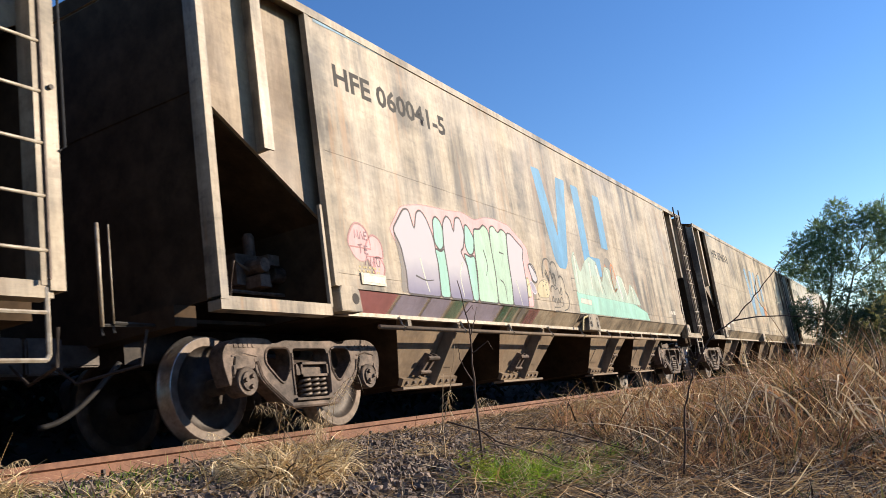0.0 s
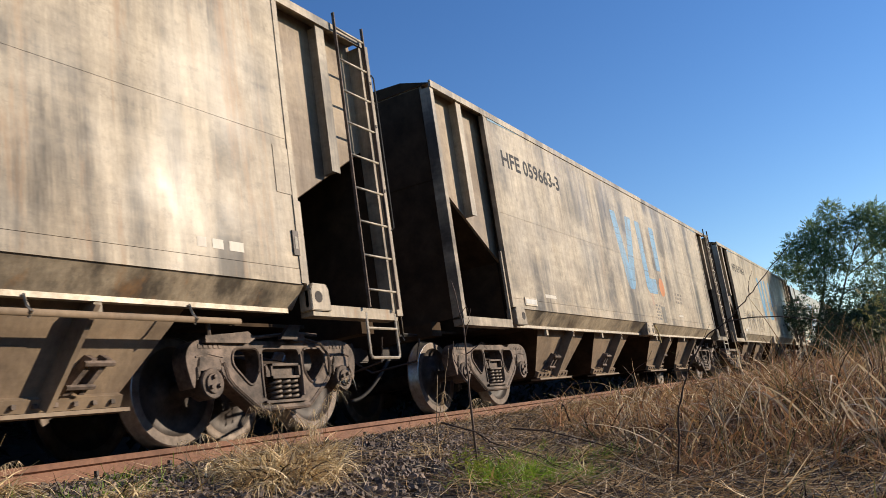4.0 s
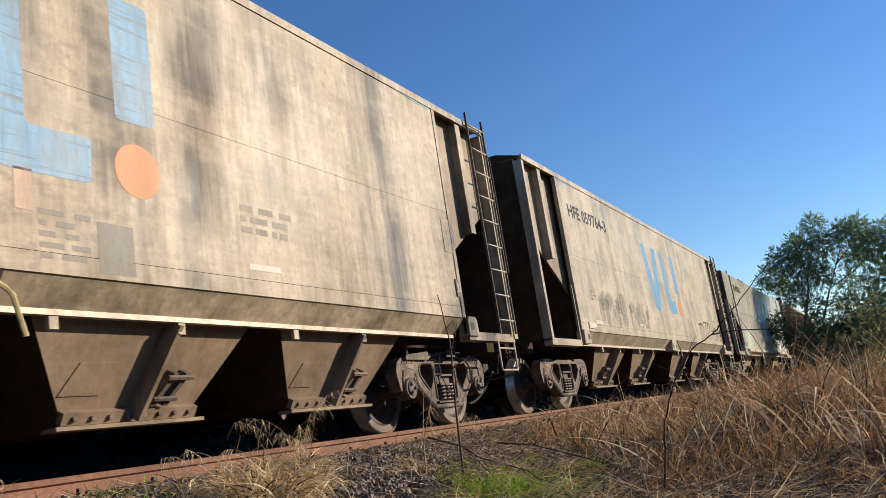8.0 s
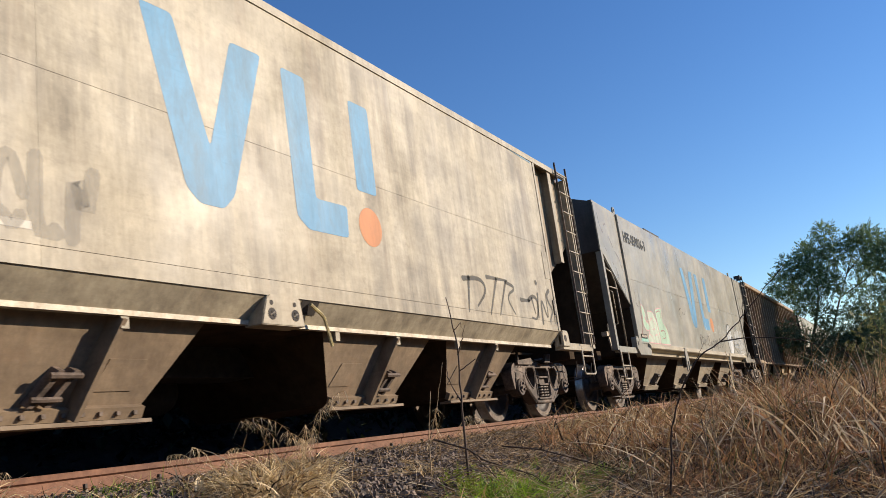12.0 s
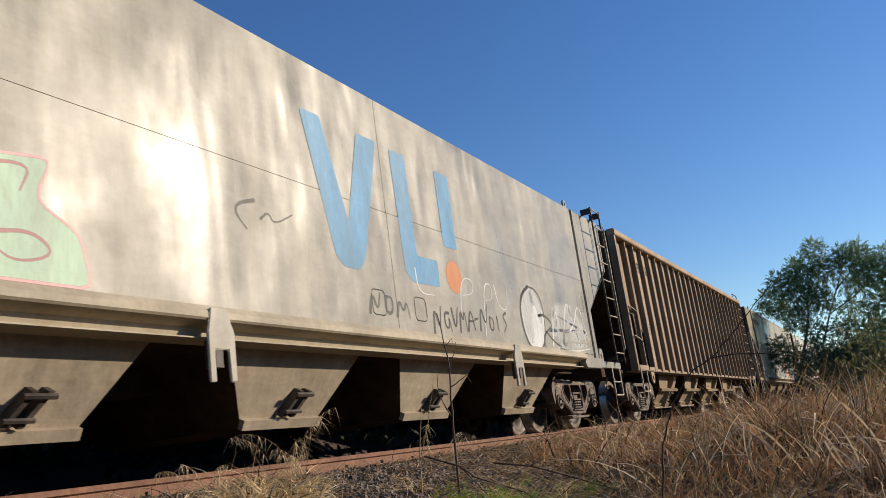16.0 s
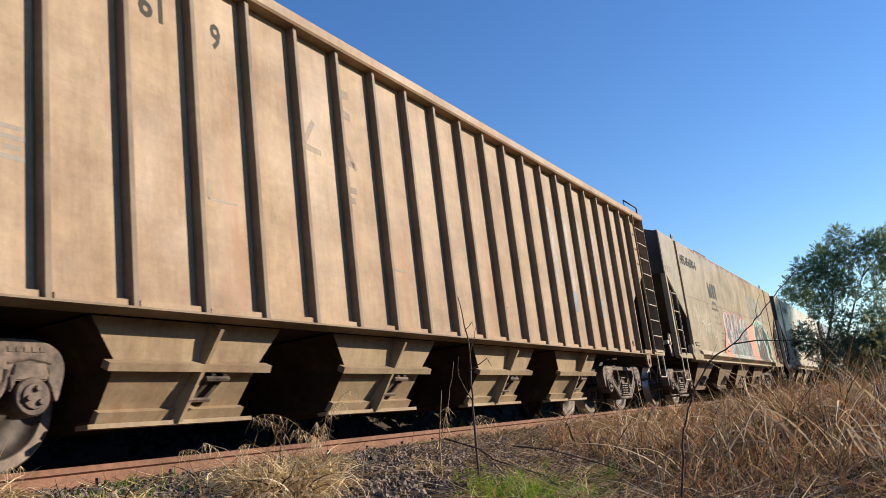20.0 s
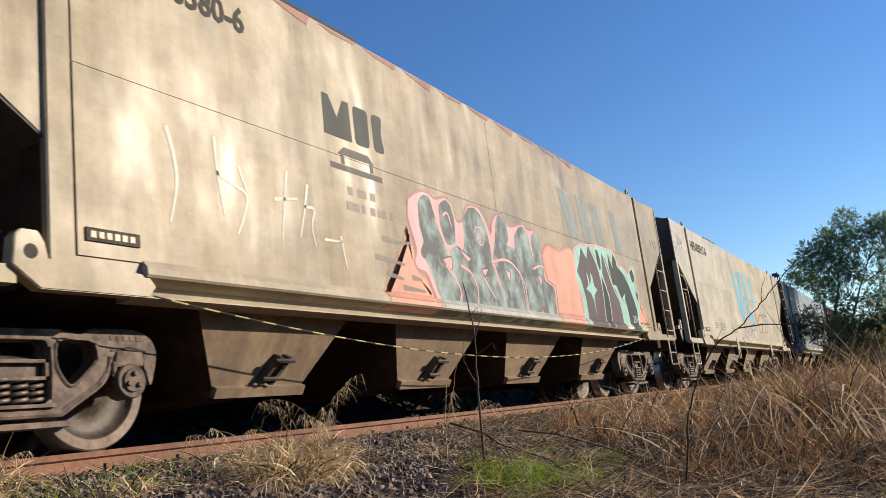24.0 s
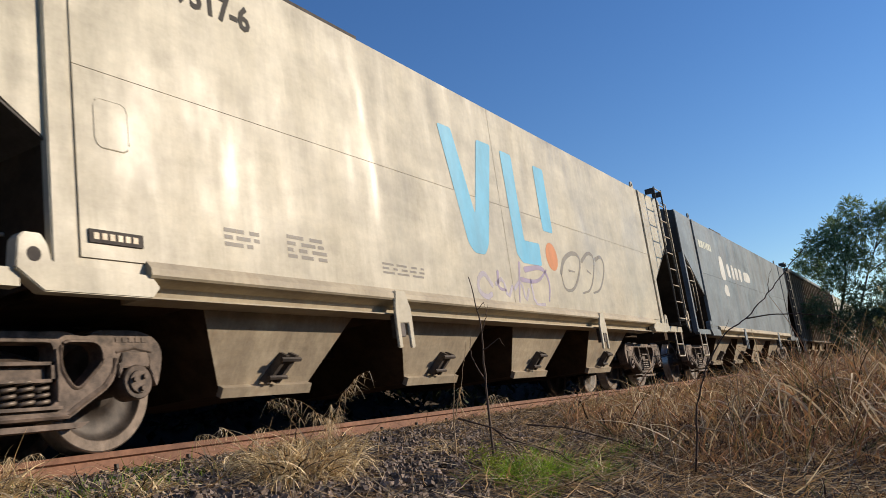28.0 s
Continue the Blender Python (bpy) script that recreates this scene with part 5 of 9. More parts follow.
def chamfer(w, name, x0, x1, mat, a=0.0, b=1.0, skew=0.06, edge=SILL_EDGE):
    """Paint on the sloping lower edge of a side; edge: its upper line (y, z), then how far it runs in and down."""
    y0, z0, run, fall = edge

    def at(x, u):
        return (x - skew * u, y0 + run * u, z0 - fall * u)
    soft = min(0.07, (x1 - x0) * 0.3)
    xs = (x0, x0 + soft, x1 - soft, x1)
    me = bpy.data.meshes.new(name)
    me.from_pydata([at(x, u) for x in xs for u in (b, a)], [], [(2 * k, 2 * k + 2, 2 * k + 3, 2 * k + 1) for k in range(3)])
    me.attributes.new("edge", "FLOAT", "POINT").data.foreach_set("value", (1.0, 1.0, 0.0, 0.0, 0.0, 0.0, 1.0, 1.0))
    me.materials.append(mat)
    part(name, me, None, w)


def corner_blue(w, length):
    flat(w, "blue_corner", [[(1.42, 3.625), (2.9, 3.625), (2.5, 3.55), (1.42, 3.52)]], PALE_BLUE, "worn pale blue corner band", lift=0.012)
    flat(w, "blue_corner", [[(length - 1.42, 3.625), (length - 2.6, 3.625), (length - 2.2, 3.55), (length - 1.42, 3.52)]], PALE_BLUE, lift=0.012)


def spray_shape(w, outline, mat, order, line=None, edge=0.022, name="graffiti_letter", label="", cut=0.05):
    """One hand-drawn spray shape with soft corners; its outline, if it has one, is a thin line over it."""
    loop = softened(outline, cut)
    lift = 0.0004 * order
    flat(w, name, [loop], mat, label, lift=lift)
    if line:
        flat(w, "graffiti_line", strips(loop + loop[:1], edge), line, lift=lift + 0.0002)


def spray_line(w, pts, width, mat, order):
    """A curved spray line that starts thick and thins out."""
    fine = pts
    for _ in range(2):
        fine = [fine[0]] + [(a[0] * q + b[0] * (1 - q), a[1] * q + b[1] * (1 - q)) for a, b in zip(fine, fine[1:]) for q in (0.75, 0.25)] + [fine[-1]]
    n = len(fine) - 1
    flat(w, "graffiti_line", ribbon(fine, [width * (1.15 - 0.7 * k / n) for k in range(n + 1)]), mat, lift=0.0004 * order)


TAG_GREY = worn_paint("dark_grey_spray", (0.11, 0.10, 0.085), (0.30, 0.265, 0.215), 0.55)
FAINT = worn_paint("faint_grey_scrawl", (0.15, 0.14, 0.125), (0.33, 0.305, 0.25), 0.75, thin=0.25)
PLUM_LINE = worn_paint("plum_marker", (0.16, 0.075, 0.09), (0.45, 0.25, 0.25), 0.3)
STRAW_DOT = worn_paint("yellow_spray_dot", (0.55, 0.42, 0.16), (0.42, 0.35, 0.25), 0.3)
LA, LB = 14.43, 14.50
# first full wagon: pastel letters and a washed-out blue mark
letters(W1, "number", 1.64, 2.98, "HFE 060041-5", LETTER, 0.21, 2.05, label="black stencilled wagon number")
blue_mark(W1, 6.04, 1.72, SKY_BLUE, SOFT_GREY)
corner_blue(W1, LA)
id_plate(W1, 1.68, 1.15)
for k, (bx, bz, bw, bh) in enumerate(((1.73, 1.52, 0.34, 0.36), (1.95, 1.45, 0.28, 0.34), (1.99, 1.32, 0.18, 0.20))):
    ring = blob(bx, bz, bw, bh, 5 + k, 28, 2.0, 0.04)
    flat(W1, "graffiti_blob", [ring], PINK, "pink spray cloud" if k == 0 else "", lift=0.0004 * k)
    flat(W1, "graffiti_line", strips([p for p in ring + ring[:1] if p[1] > bz - 0.06 or k == 2], 0.012), ROSE, lift=0.0022)
for pts in ([(1.66, 1.56), (1.67, 1.64), (1.69, 1.57), (1.71, 1.64), (1.72, 1.56)], [(1.74, 1.56), (1.76, 1.63), (1.79, 1.56)], [(1.85, 1.63), (1.81, 1.63), (1.81, 1.56), (1.85, 1.56)], [(1.81, 1.595), (1.845, 1.595)],
            [(1.70, 1.50), (1.76, 1.51)], [(1.73, 1.50), (1.73, 1.43)], [(1.84, 1.50), (1.79, 1.50), (1.79, 1.43), (1.84, 1.43)], [(1.79, 1.465), (1.83, 1.465)],
            [(1.78, 1.33), (1.81, 1.41), (1.84, 1.33)], [(1.86, 1.33), (1.87, 1.41), (1.895, 1.35), (1.92, 1.41), (1.93, 1.33)], [(1.97, 1.41), (1.95, 1.37), (1.97, 1.33), (2.0, 1.33), (2.01, 1.37), (2.0, 1.41), (1.97, 1.41)]):
    flat(W1, "graffiti_line", strips(pts, 0.014), PLUM_LINE, lift=0.003)
for k in range(14):
    flat(W1, "spray_dot", [blob(1.68 + 0.05 * (k % 7) + 0.01 * (k % 3), 1.27 + 0.035 * (k // 7), 0.022, 0.022, k, 8, 2.0, 0.05)], STRAW_DOT, "yellow spray dots" if k == 0 else "", lift=0.003)
spray_shape(W1, [(2.23, 1.72), (2.48, 1.98), (2.67, 2.03), (2.93, 2.07), (3.44, 2.09), (3.79, 2.12), (4.06, 2.07), (4.33, 2.14), (4.61, 2.16), (4.98, 2.13), (5.25, 2.01), (5.46, 1.89), (5.47, 1.62), (5.39, 1.11), (2.39, 1.11), (2.40, 1.47)], PINK, 0, name="graffiti_halo", label="pink spray halo round the letters")
spray_shape(W1, [(2.29, 1.70), (2.39, 1.73), (2.47, 1.53), (2.48, 1.28), (2.47, 1.11), (2.31, 1.11), (2.36, 1.37), (2.33, 1.56)], SOFT_GREY, 1, name="graffiti_shade")
for k, (m, outline) in enumerate((
        (FADE, [(2.30, 1.72), (2.54, 1.96), (2.64, 1.97), (2.70, 1.76), (2.78, 1.96), (2.87, 2.00), (2.97, 1.92), (3.06, 1.74), (3.09, 1.50), (3.06, 1.11), (2.43, 1.11), (2.45, 1.33), (2.41, 1.57)]),
        (MINT, [(3.06, 1.63), (3.18, 1.59), (3.27, 1.65), (3.27, 1.35), (3.26, 1.11), (3.06, 1.11), (3.09, 1.47)]),
        (MINT, [(3.09, 1.92), (3.16, 1.98), (3.26, 1.93), (3.30, 1.80), (3.25, 1.65), (3.16, 1.60), (3.07, 1.68)]),
        (FADE, [(3.30, 1.92), (3.40, 2.02), (3.49, 1.98), (3.52, 1.83), (3.59, 2.02), (3.71, 2.04), (3.77, 1.86), (3.69, 1.68), (3.61, 1.65), (3.72, 1.51), (3.76, 1.11), (3.26, 1.11), (3.27, 1.41), (3.26, 1.68)]),
        (MINT, [(3.68, 1.64), (3.83, 1.60), (3.94, 1.64), (3.93, 1.41), (3.89, 1.11), (3.76, 1.11), (3.73, 1.50)]),
        (MINT, [(3.79, 1.97), (3.87, 1.97), (3.99, 1.83), (3.92, 1.65), (3.81, 1.62), (3.74, 1.71)]),
        (LIME, [(4.00, 1.95), (4.16, 1.96), (4.27, 2.04), (4.38, 1.99), (4.40, 1.83), (4.41, 1.46), (4.37, 1.11), (3.89, 1.11), (3.95, 1.47), (3.96, 1.71)]),
        (LIME, [(4.42, 2.02), (4.54, 2.06), (4.64, 1.97), (4.74, 2.05), (4.88, 2.01), (4.82, 1.69), (4.82, 1.37), (4.78, 1.11), (4.37, 1.11), (4.41, 1.46), (4.39, 1.79)]),
        (FADE, [(4.88, 2.01), (4.99, 2.02), (5.15, 1.94), (5.33, 1.86), (5.26, 1.75), (5.26, 1.40), (5.23, 1.11), (4.78, 1.11), (4.82, 1.37), (4.83, 1.69)]),
        (FADE, [(5.41, 1.67), (5.51, 1.69), (5.63, 1.58), (5.58, 1.48), (5.45, 1.52)]))):
    spray_shape(W1, outline, m, 2 + 0.6 * k, GREY_LINE, 0.020, label="pastel spray letter with a thin dark outline")
for m, wide, pts in ((CREAM, 0.022, [(2.74, 1.48), (2.78, 1.30), (2.84, 1.15)]), (GREY_LINE, 0.016, [(2.62, 1.30), (2.80, 1.26), (2.95, 1.28)]), (CREAM, 0.022, [(3.62, 1.52), (3.52, 1.38), (3.56, 1.14)]),
                     (GREY_LINE, 0.018, [(4.18, 1.72), (4.24, 1.55), (4.16, 1.42)]), (GREY_LINE, 0.018, [(4.52, 1.40), (4.62, 1.36), (4.62, 1.14)]), (GREY_LINE, 0.018, [(4.60, 1.74), (4.72, 1.73)]), (CREAM, 0.02, [(4.96, 1.42), (5.0, 1.28), (5.04, 1.12)])):
    spray_line(W1, pts, wide, m, 9.5)
PALE_YELLOW = worn_paint("pale_yellow_spray", (0.56, 0.47, 0.27), (0.46, 0.38, 0.26), 0.45)
spray_shape(W1, [(5.57, 1.4), (5.72, 1.49), (5.84, 1.52), (5.98, 1.5), (6.0, 1.35), (5.93, 1.26), (5.77, 1.25), (5.57, 1.25)], PALE_YELLOW, 1, name="graffiti_blob", label="pale yellow spray cloud with dark dots", cut=0.06)
spray_shape(W1, [(5.22, 1.48), (5.35, 1.51), (5.37, 1.38), (5.38, 1.24), (5.23, 1.22)], PALE_YELLOW, 3, name="graffiti_blob", cut=0.04)
spray_shape(W1, [(5.39, 1.66), (5.46, 1.68), (5.59, 1.58), (5.63, 1.52), (5.61, 1.46), (5.54, 1.44), (5.47, 1.47), (5.42, 1.58)], LILAC_PALE, 9, GREY_LINE, 0.022, label="lilac spray drop with a dark outline", cut=0.02)
spray_shape(W1, [(5.37, 1.44), (5.43, 1.45), (5.51, 1.39), (5.53, 1.31), (5.46, 1.29), (5.39, 1.34)], LILAC_DARK, 9, LILAC_PALE, 0.02, cut=0.02)
for k, (px, pz) in enumerate([(5.3, 1.48), (5.26, 1.44), (5.3, 1.4), (5.27, 1.38), (5.78, 1.49), (5.83, 1.48), (5.91, 1.47), (5.8, 1.42), (5.88, 1.44), (5.87, 1.37), (5.88, 1.31), (5.59, 1.3), (5.62, 1.28), (5.28, 1.24), (5.57, 1.23)]):
    flat(W1, "spray_dot", [blob(px, pz, 0.024, 0.024, k, 8, 2.0, 0.05)], GREY_LINE, lift=0.0045)
# scrawled words inside a cloud outline
for wide, pts in ((0.026, [(5.84, 1.54), (5.85, 1.67), (5.93, 1.78), (6.02, 1.81), (6.11, 1.8), (6.16, 1.73)]), (0.026, [(6.17, 1.74), (6.23, 1.79), (6.33, 1.77), (6.38, 1.7), (6.38, 1.59)]), (0.026, [(6.38, 1.58), (6.48, 1.61), (6.56, 1.53), (6.56, 1.38)]), (0.026, [(6.56, 1.38), (6.64, 1.34), (6.65, 1.24), (6.57, 1.15), (6.41, 1.12)]),
                  (0.030, [(5.93, 1.6), (6.02, 1.48)]), (0.030, [(5.97, 1.64), (6.03, 1.5)]), (0.026, [(6.01, 1.47), (6.11, 1.69), (6.14, 1.5)]), (0.024, [(6.13, 1.68), (6.15, 1.52), (6.25, 1.63), (6.26, 1.51)]), (0.024, [(6.18, 1.61), (6.26, 1.62), (6.25, 1.46), (6.18, 1.44), (6.17, 1.57)]),
                  (0.022, [(6.03, 1.36), (6.06, 1.43), (6.15, 1.45), (6.2, 1.38), (6.28, 1.44), (6.33, 1.35)]), (0.022, [(6.34, 1.35), (6.43, 1.46), (6.43, 1.35), (6.36, 1.33)]), (0.022, [(6.04, 1.24), (6.09, 1.32), (6.1, 1.19), (6.17, 1.3), (6.2, 1.2)]), (0.022, [(6.2, 1.2), (6.26, 1.3), (6.29, 1.21), (6.37, 1.32), (6.42, 1.25), (6.38, 1.17), (6.34, 1.18)]),
                  (0.016, [(6.08, 1.15), (6.29, 1.16)]), (0.016, [(6.09, 1.1), (6.29, 1.11)])):
    spray_line(W1, pts, wide, TAG_GREY, 3)
for ring in ([(6.89, 1.61), (7.09, 1.6), (7.04, 1.43), (6.87, 1.43)], [(7.31, 1.51), (7.39, 1.51), (7.38, 1.42), (7.32, 1.42)]):
    flat(W1, "grey_mark", strips(ring + ring[:1], 0.010), FAINT, "thin marker outline", lift=0.001)
flat(W1, "paint_patch", [[(7.13, 1.34), (7.58, 1.33), (7.56, 1.24), (7.11, 1.26)]], DUST, "clean pale patch", lift=0.0008)
ROSE_WASH = worn_paint("washed_rose_spray", (0.30, 0.13, 0.12), (0.24, 0.18, 0.15), 0.5, thin=0.35)
for x0, x1, m in ((1.62, 2.3, ROSE), (2.3, 2.85, LILAC_DARK), (2.85, 3.3, LILAC_DARK), (3.33, 3.6, MINT_DARK), (3.62, 4.5, LILAC_DARK), (4.52, 4.72, MINT_DARK), (4.75, 4.95, MINT_DARK), (5.02, 5.2, SOFT_GREY), (5.24, 5.6, ROSE_WASH)):
    chamfer(W1, "chamfer_paint", x0, x1, m)
flat(W1, "graffiti_band", [[(7.0, 1.105), (10.55, 1.105), (10.45, 1.27), (9.6, 1.42), (7.6, 1.50), (7.0, 1.44)]], MINT, "broad mint spray band")
WASH_MINT = worn_paint("washed_mint_cream_spray", (0.48, 0.6, 0.48), (0.40, 0.37, 0.30), 0.7, thin=0.15)
spray_shape(W1, [(7.02, 1.40), (7.0, 1.90), (7.16, 2.06), (7.30, 1.72), (7.55, 1.92), (7.80, 2.02), (8.10, 1.96), (8.20, 1.62), (8.45, 1.92), (8.72, 1.90), (8.84, 1.58), (9.05, 1.84), (9.30, 1.80), (9.45, 1.48), (9.68, 1.74), (9.92, 1.62), (10.15, 1.36)], WASH_MINT, 3, label="washed-out jagged spray letters", cut=0.06)
for m, wide, pts in ((CREAM, 0.07, [(7.15, 1.95), (7.12, 1.55)]), (CREAM, 0.06, [(7.75, 1.9), (7.72, 1.5)]), (CREAM, 0.08, [(8.05, 1.88), (8.15, 1.45)]), (CREAM, 0.06, [(8.55, 1.85), (8.75, 1.45)]), (LILAC, 0.07, [(9.0, 1.78), (9.15, 1.42)]), (CREAM, 0.06, [(9.3, 1.72), (9.42, 1.42)]), (CREAM, 0.05, [(9.75, 1.66), (9.85, 1.42)]), (SOFT_GREY, 0.018, [(8.2, 1.6), (8.3, 1.42)]), (SOFT_GREY, 0.018, [(8.85, 1.58), (8.95, 1.42)])):
    spray_line(W1, pts, wide, m, 5)
tag_scribble(W1, 8.4, 9.0, 1.5, 2.0, 2, ORANGE, 12, 0.03)
bars(W1, 12.0, 12.5, 1.36, 1, DUST, 3, 0.07)
# second wagon: flaking mark
letters(W2, "number", 1.70, 2.98, "HFE 059663-3", LETTER, 0.21, 2.0, label="black stencilled wagon number")
blue_mark(W2, 6.05, 1.68, worn_paint("flaking_blue_paint", (0.17, 0.36, 0.54), (0.55, 0.56, 0.54), 0.9, 0.5, 1.1), ORANGE, True)
corner_blue(W2, LA)
id_plate(W2, 1.68, 1.15)
bars(W2, 9.62, 10.22, 1.80, 3, FADED, 5, 0.05, 0.085)
flat(W2, "paint_patch", [rect(9.66, 10.03, 1.29, 1.35), rect(2.4, 2.8, 1.28, 1.34)], DUST, "clean painted-over strip")
flat(W2, "paint_patch", [rect(7.78, 7.9, 1.45, 1.70), rect(12.94, 13.1, 1.82, 2.16)], worn_paint("faded_salmon_patch", (0.56, 0.36, 0.25), (0.44, 0.35, 0.26), 0.7))
bars(W2, 7.93, 8.28, 1.48, 5, SOFT_GREY, 6, 0.035, 0.065)
flat(W2, "paint_patch", [rect(8.32, 8.60, 1.13, 1.46)], worn_paint("dark_grey_rub", (0.17, 0.155, 0.13), (0.36, 0.31, 0.24), 0.9), "rubbed dark grey panel")
# third wagon: fresh mark, scrawls
letters(W3, "number", 1.70, 2.98, "HFE 059764-3", LETTER, 0.21, 2.0, label="black stencilled wagon number")
blue_mark(W3, 5.98, 1.70, SKY_BLUE, ORANGE)
corner_blue(W3, LA)
id_plate(W3, 1.68, 1.15)
tag_scribble(W3, 2.45, 4.0, 1.30, 1.82, 5, WASHED, 31, 0.15, "washed-out grey tag")
tag_scribble(W3, 4.2, 5.6, 1.30, 1.75, 6, WASHED, 37, 0.09)
for wide, pts in ((0.05, [(12.15, 1.46), (12.32, 1.54), (12.46, 1.50), (12.44, 1.34), (12.36, 1.22), (12.20, 1.24)]), (0.04, [(12.27, 1.50), (12.34, 1.30)]), (0.045, [(12.50, 1.58), (12.43, 1.25)]),
                  (0.045, [(12.55, 1.18), (12.60, 1.58), (12.77, 1.18), (12.79, 1.61)]), (0.05, [(12.93, 1.66), (12.82, 1.60), (12.84, 1.50), (12.99, 1.38), (12.85, 1.27), (12.82, 1.18)]), (0.035, [(13.08, 1.33), (13.04, 1.18)]), (0.035, [(13.02, 1.32), (12.98, 1.20)])):
    spray_line(W3, pts, wide, TAG_GREY, 3)
for wide, pts in ((0.05, [(10.5, 1.6), (10.41, 1.2)]), (0.05, [(10.35, 1.57), (10.81, 1.62), (10.94, 1.48), (10.65, 1.28)]), (0.045, [(10.97, 1.65), (11.56, 1.66)]), (0.045, [(11.24, 1.65), (10.96, 1.2)]), (0.04, [(11.5, 1.64), (11.22, 1.21)]), (0.04, [(11.5, 1.64), (11.81, 1.59), (11.46, 1.46), (11.68, 1.25)]), (0.05, [(11.9, 1.45), (12.2, 1.46)])):
    spray_line(W3, pts, wide, TAG_GREY, 3)
spray_shape(W3, blob(12.50, 1.73, 0.09, 0.08, 3, 14, 2.0, 0.08), TAG_GREY, 3, cut=0.01)
bars(W3, 2.05, 2.35, 1.78, 3, SOFT_GREY, 9, 0.03, 0.06)
flat(W3, "paint_patch", [rect(2.1, 2.6, 1.23, 1.31), rect(4.75, 5.15, 1.30, 1.36)], DUST)
# smooth white wagon
letters(W4, "number", 1.52, 2.99, "HFE-059036-3", LETTER, 0.20, 1.49, label="black stencilled wagon number")
blue_mark(W4, 5.92, 1.60, SKY_BLUE, ORANGE)
PALE_LIME = worn_paint("washed_pale_green_spray", (0.46, 0.64, 0.45), (0.44, 0.48, 0.37), 0.5, thin=0.10)
PALE_CREAM = worn_paint("washed_cream_spray", (0.57, 0.64, 0.49), (0.48, 0.50, 0.40), 0.5, thin=0.10)
for k, (m, line, outline) in enumerate((
        (MINT, None, [(1.50, 1.105), (1.56, 1.20), (1.92, 1.25), (2.10, 1.105)]),
        (PALE_LIME, PINK, [(1.85, 1.85), (2.02, 1.78), (2.13, 1.63), (2.02, 1.51), (2.27, 1.46), (2.26, 1.35), (2.00, 1.32), (1.81, 1.42), (1.88, 1.61)]),
        (PALE_CREAM, PINK, [(2.24, 1.72), (2.66, 1.73), (2.86, 1.53), (2.90, 1.26), (2.88, 1.105), (2.05, 1.105), (1.98, 1.18), (2.26, 1.37)]),
        (PALE_LIME, PINK, [(2.86, 1.79), (3.43, 1.86), (3.31, 1.59), (3.61, 1.43), (3.69, 1.105), (2.90, 1.105), (2.92, 1.36)]))):
    spray_shape(W4, outline, m, 1 + k, line, 0.018, label="washed-out pale green spray letter", cut=0.08)
for m, pts in ((ROSE, [(2.95, 1.74), (3.30, 1.80), (3.22, 1.62)]), (PINK, [(2.30, 1.50), (2.50, 1.62), (2.70, 1.46), (2.52, 1.34), (2.32, 1.44)]), (ROSE, [(3.05, 1.36), (3.30, 1.40), (3.45, 1.28), (3.20, 1.20), (3.05, 1.28)]), (PINK, [(2.0, 1.58), (2.1, 1.50), (2.22, 1.53)]),
               (PINK, [(2.55, 1.25), (2.75, 1.30), (2.80, 1.14)]), (PINK, [(2.15, 1.28), (2.30, 1.24), (2.42, 1.14)]), (ROSE, [(1.62, 1.22), (1.78, 1.40), (1.80, 1.70)])):
    spray_line(W4, pts, 0.022, m, 6)
INKY = worn_paint("dull_black_scrawl", (0.085, 0.08, 0.072), (0.30, 0.28, 0.235), 0.6)
HAZE = worn_paint("hazy_white_spray", (0.60, 0.59, 0.55), (0.44, 0.42, 0.36), 0.8, thin=0.25)
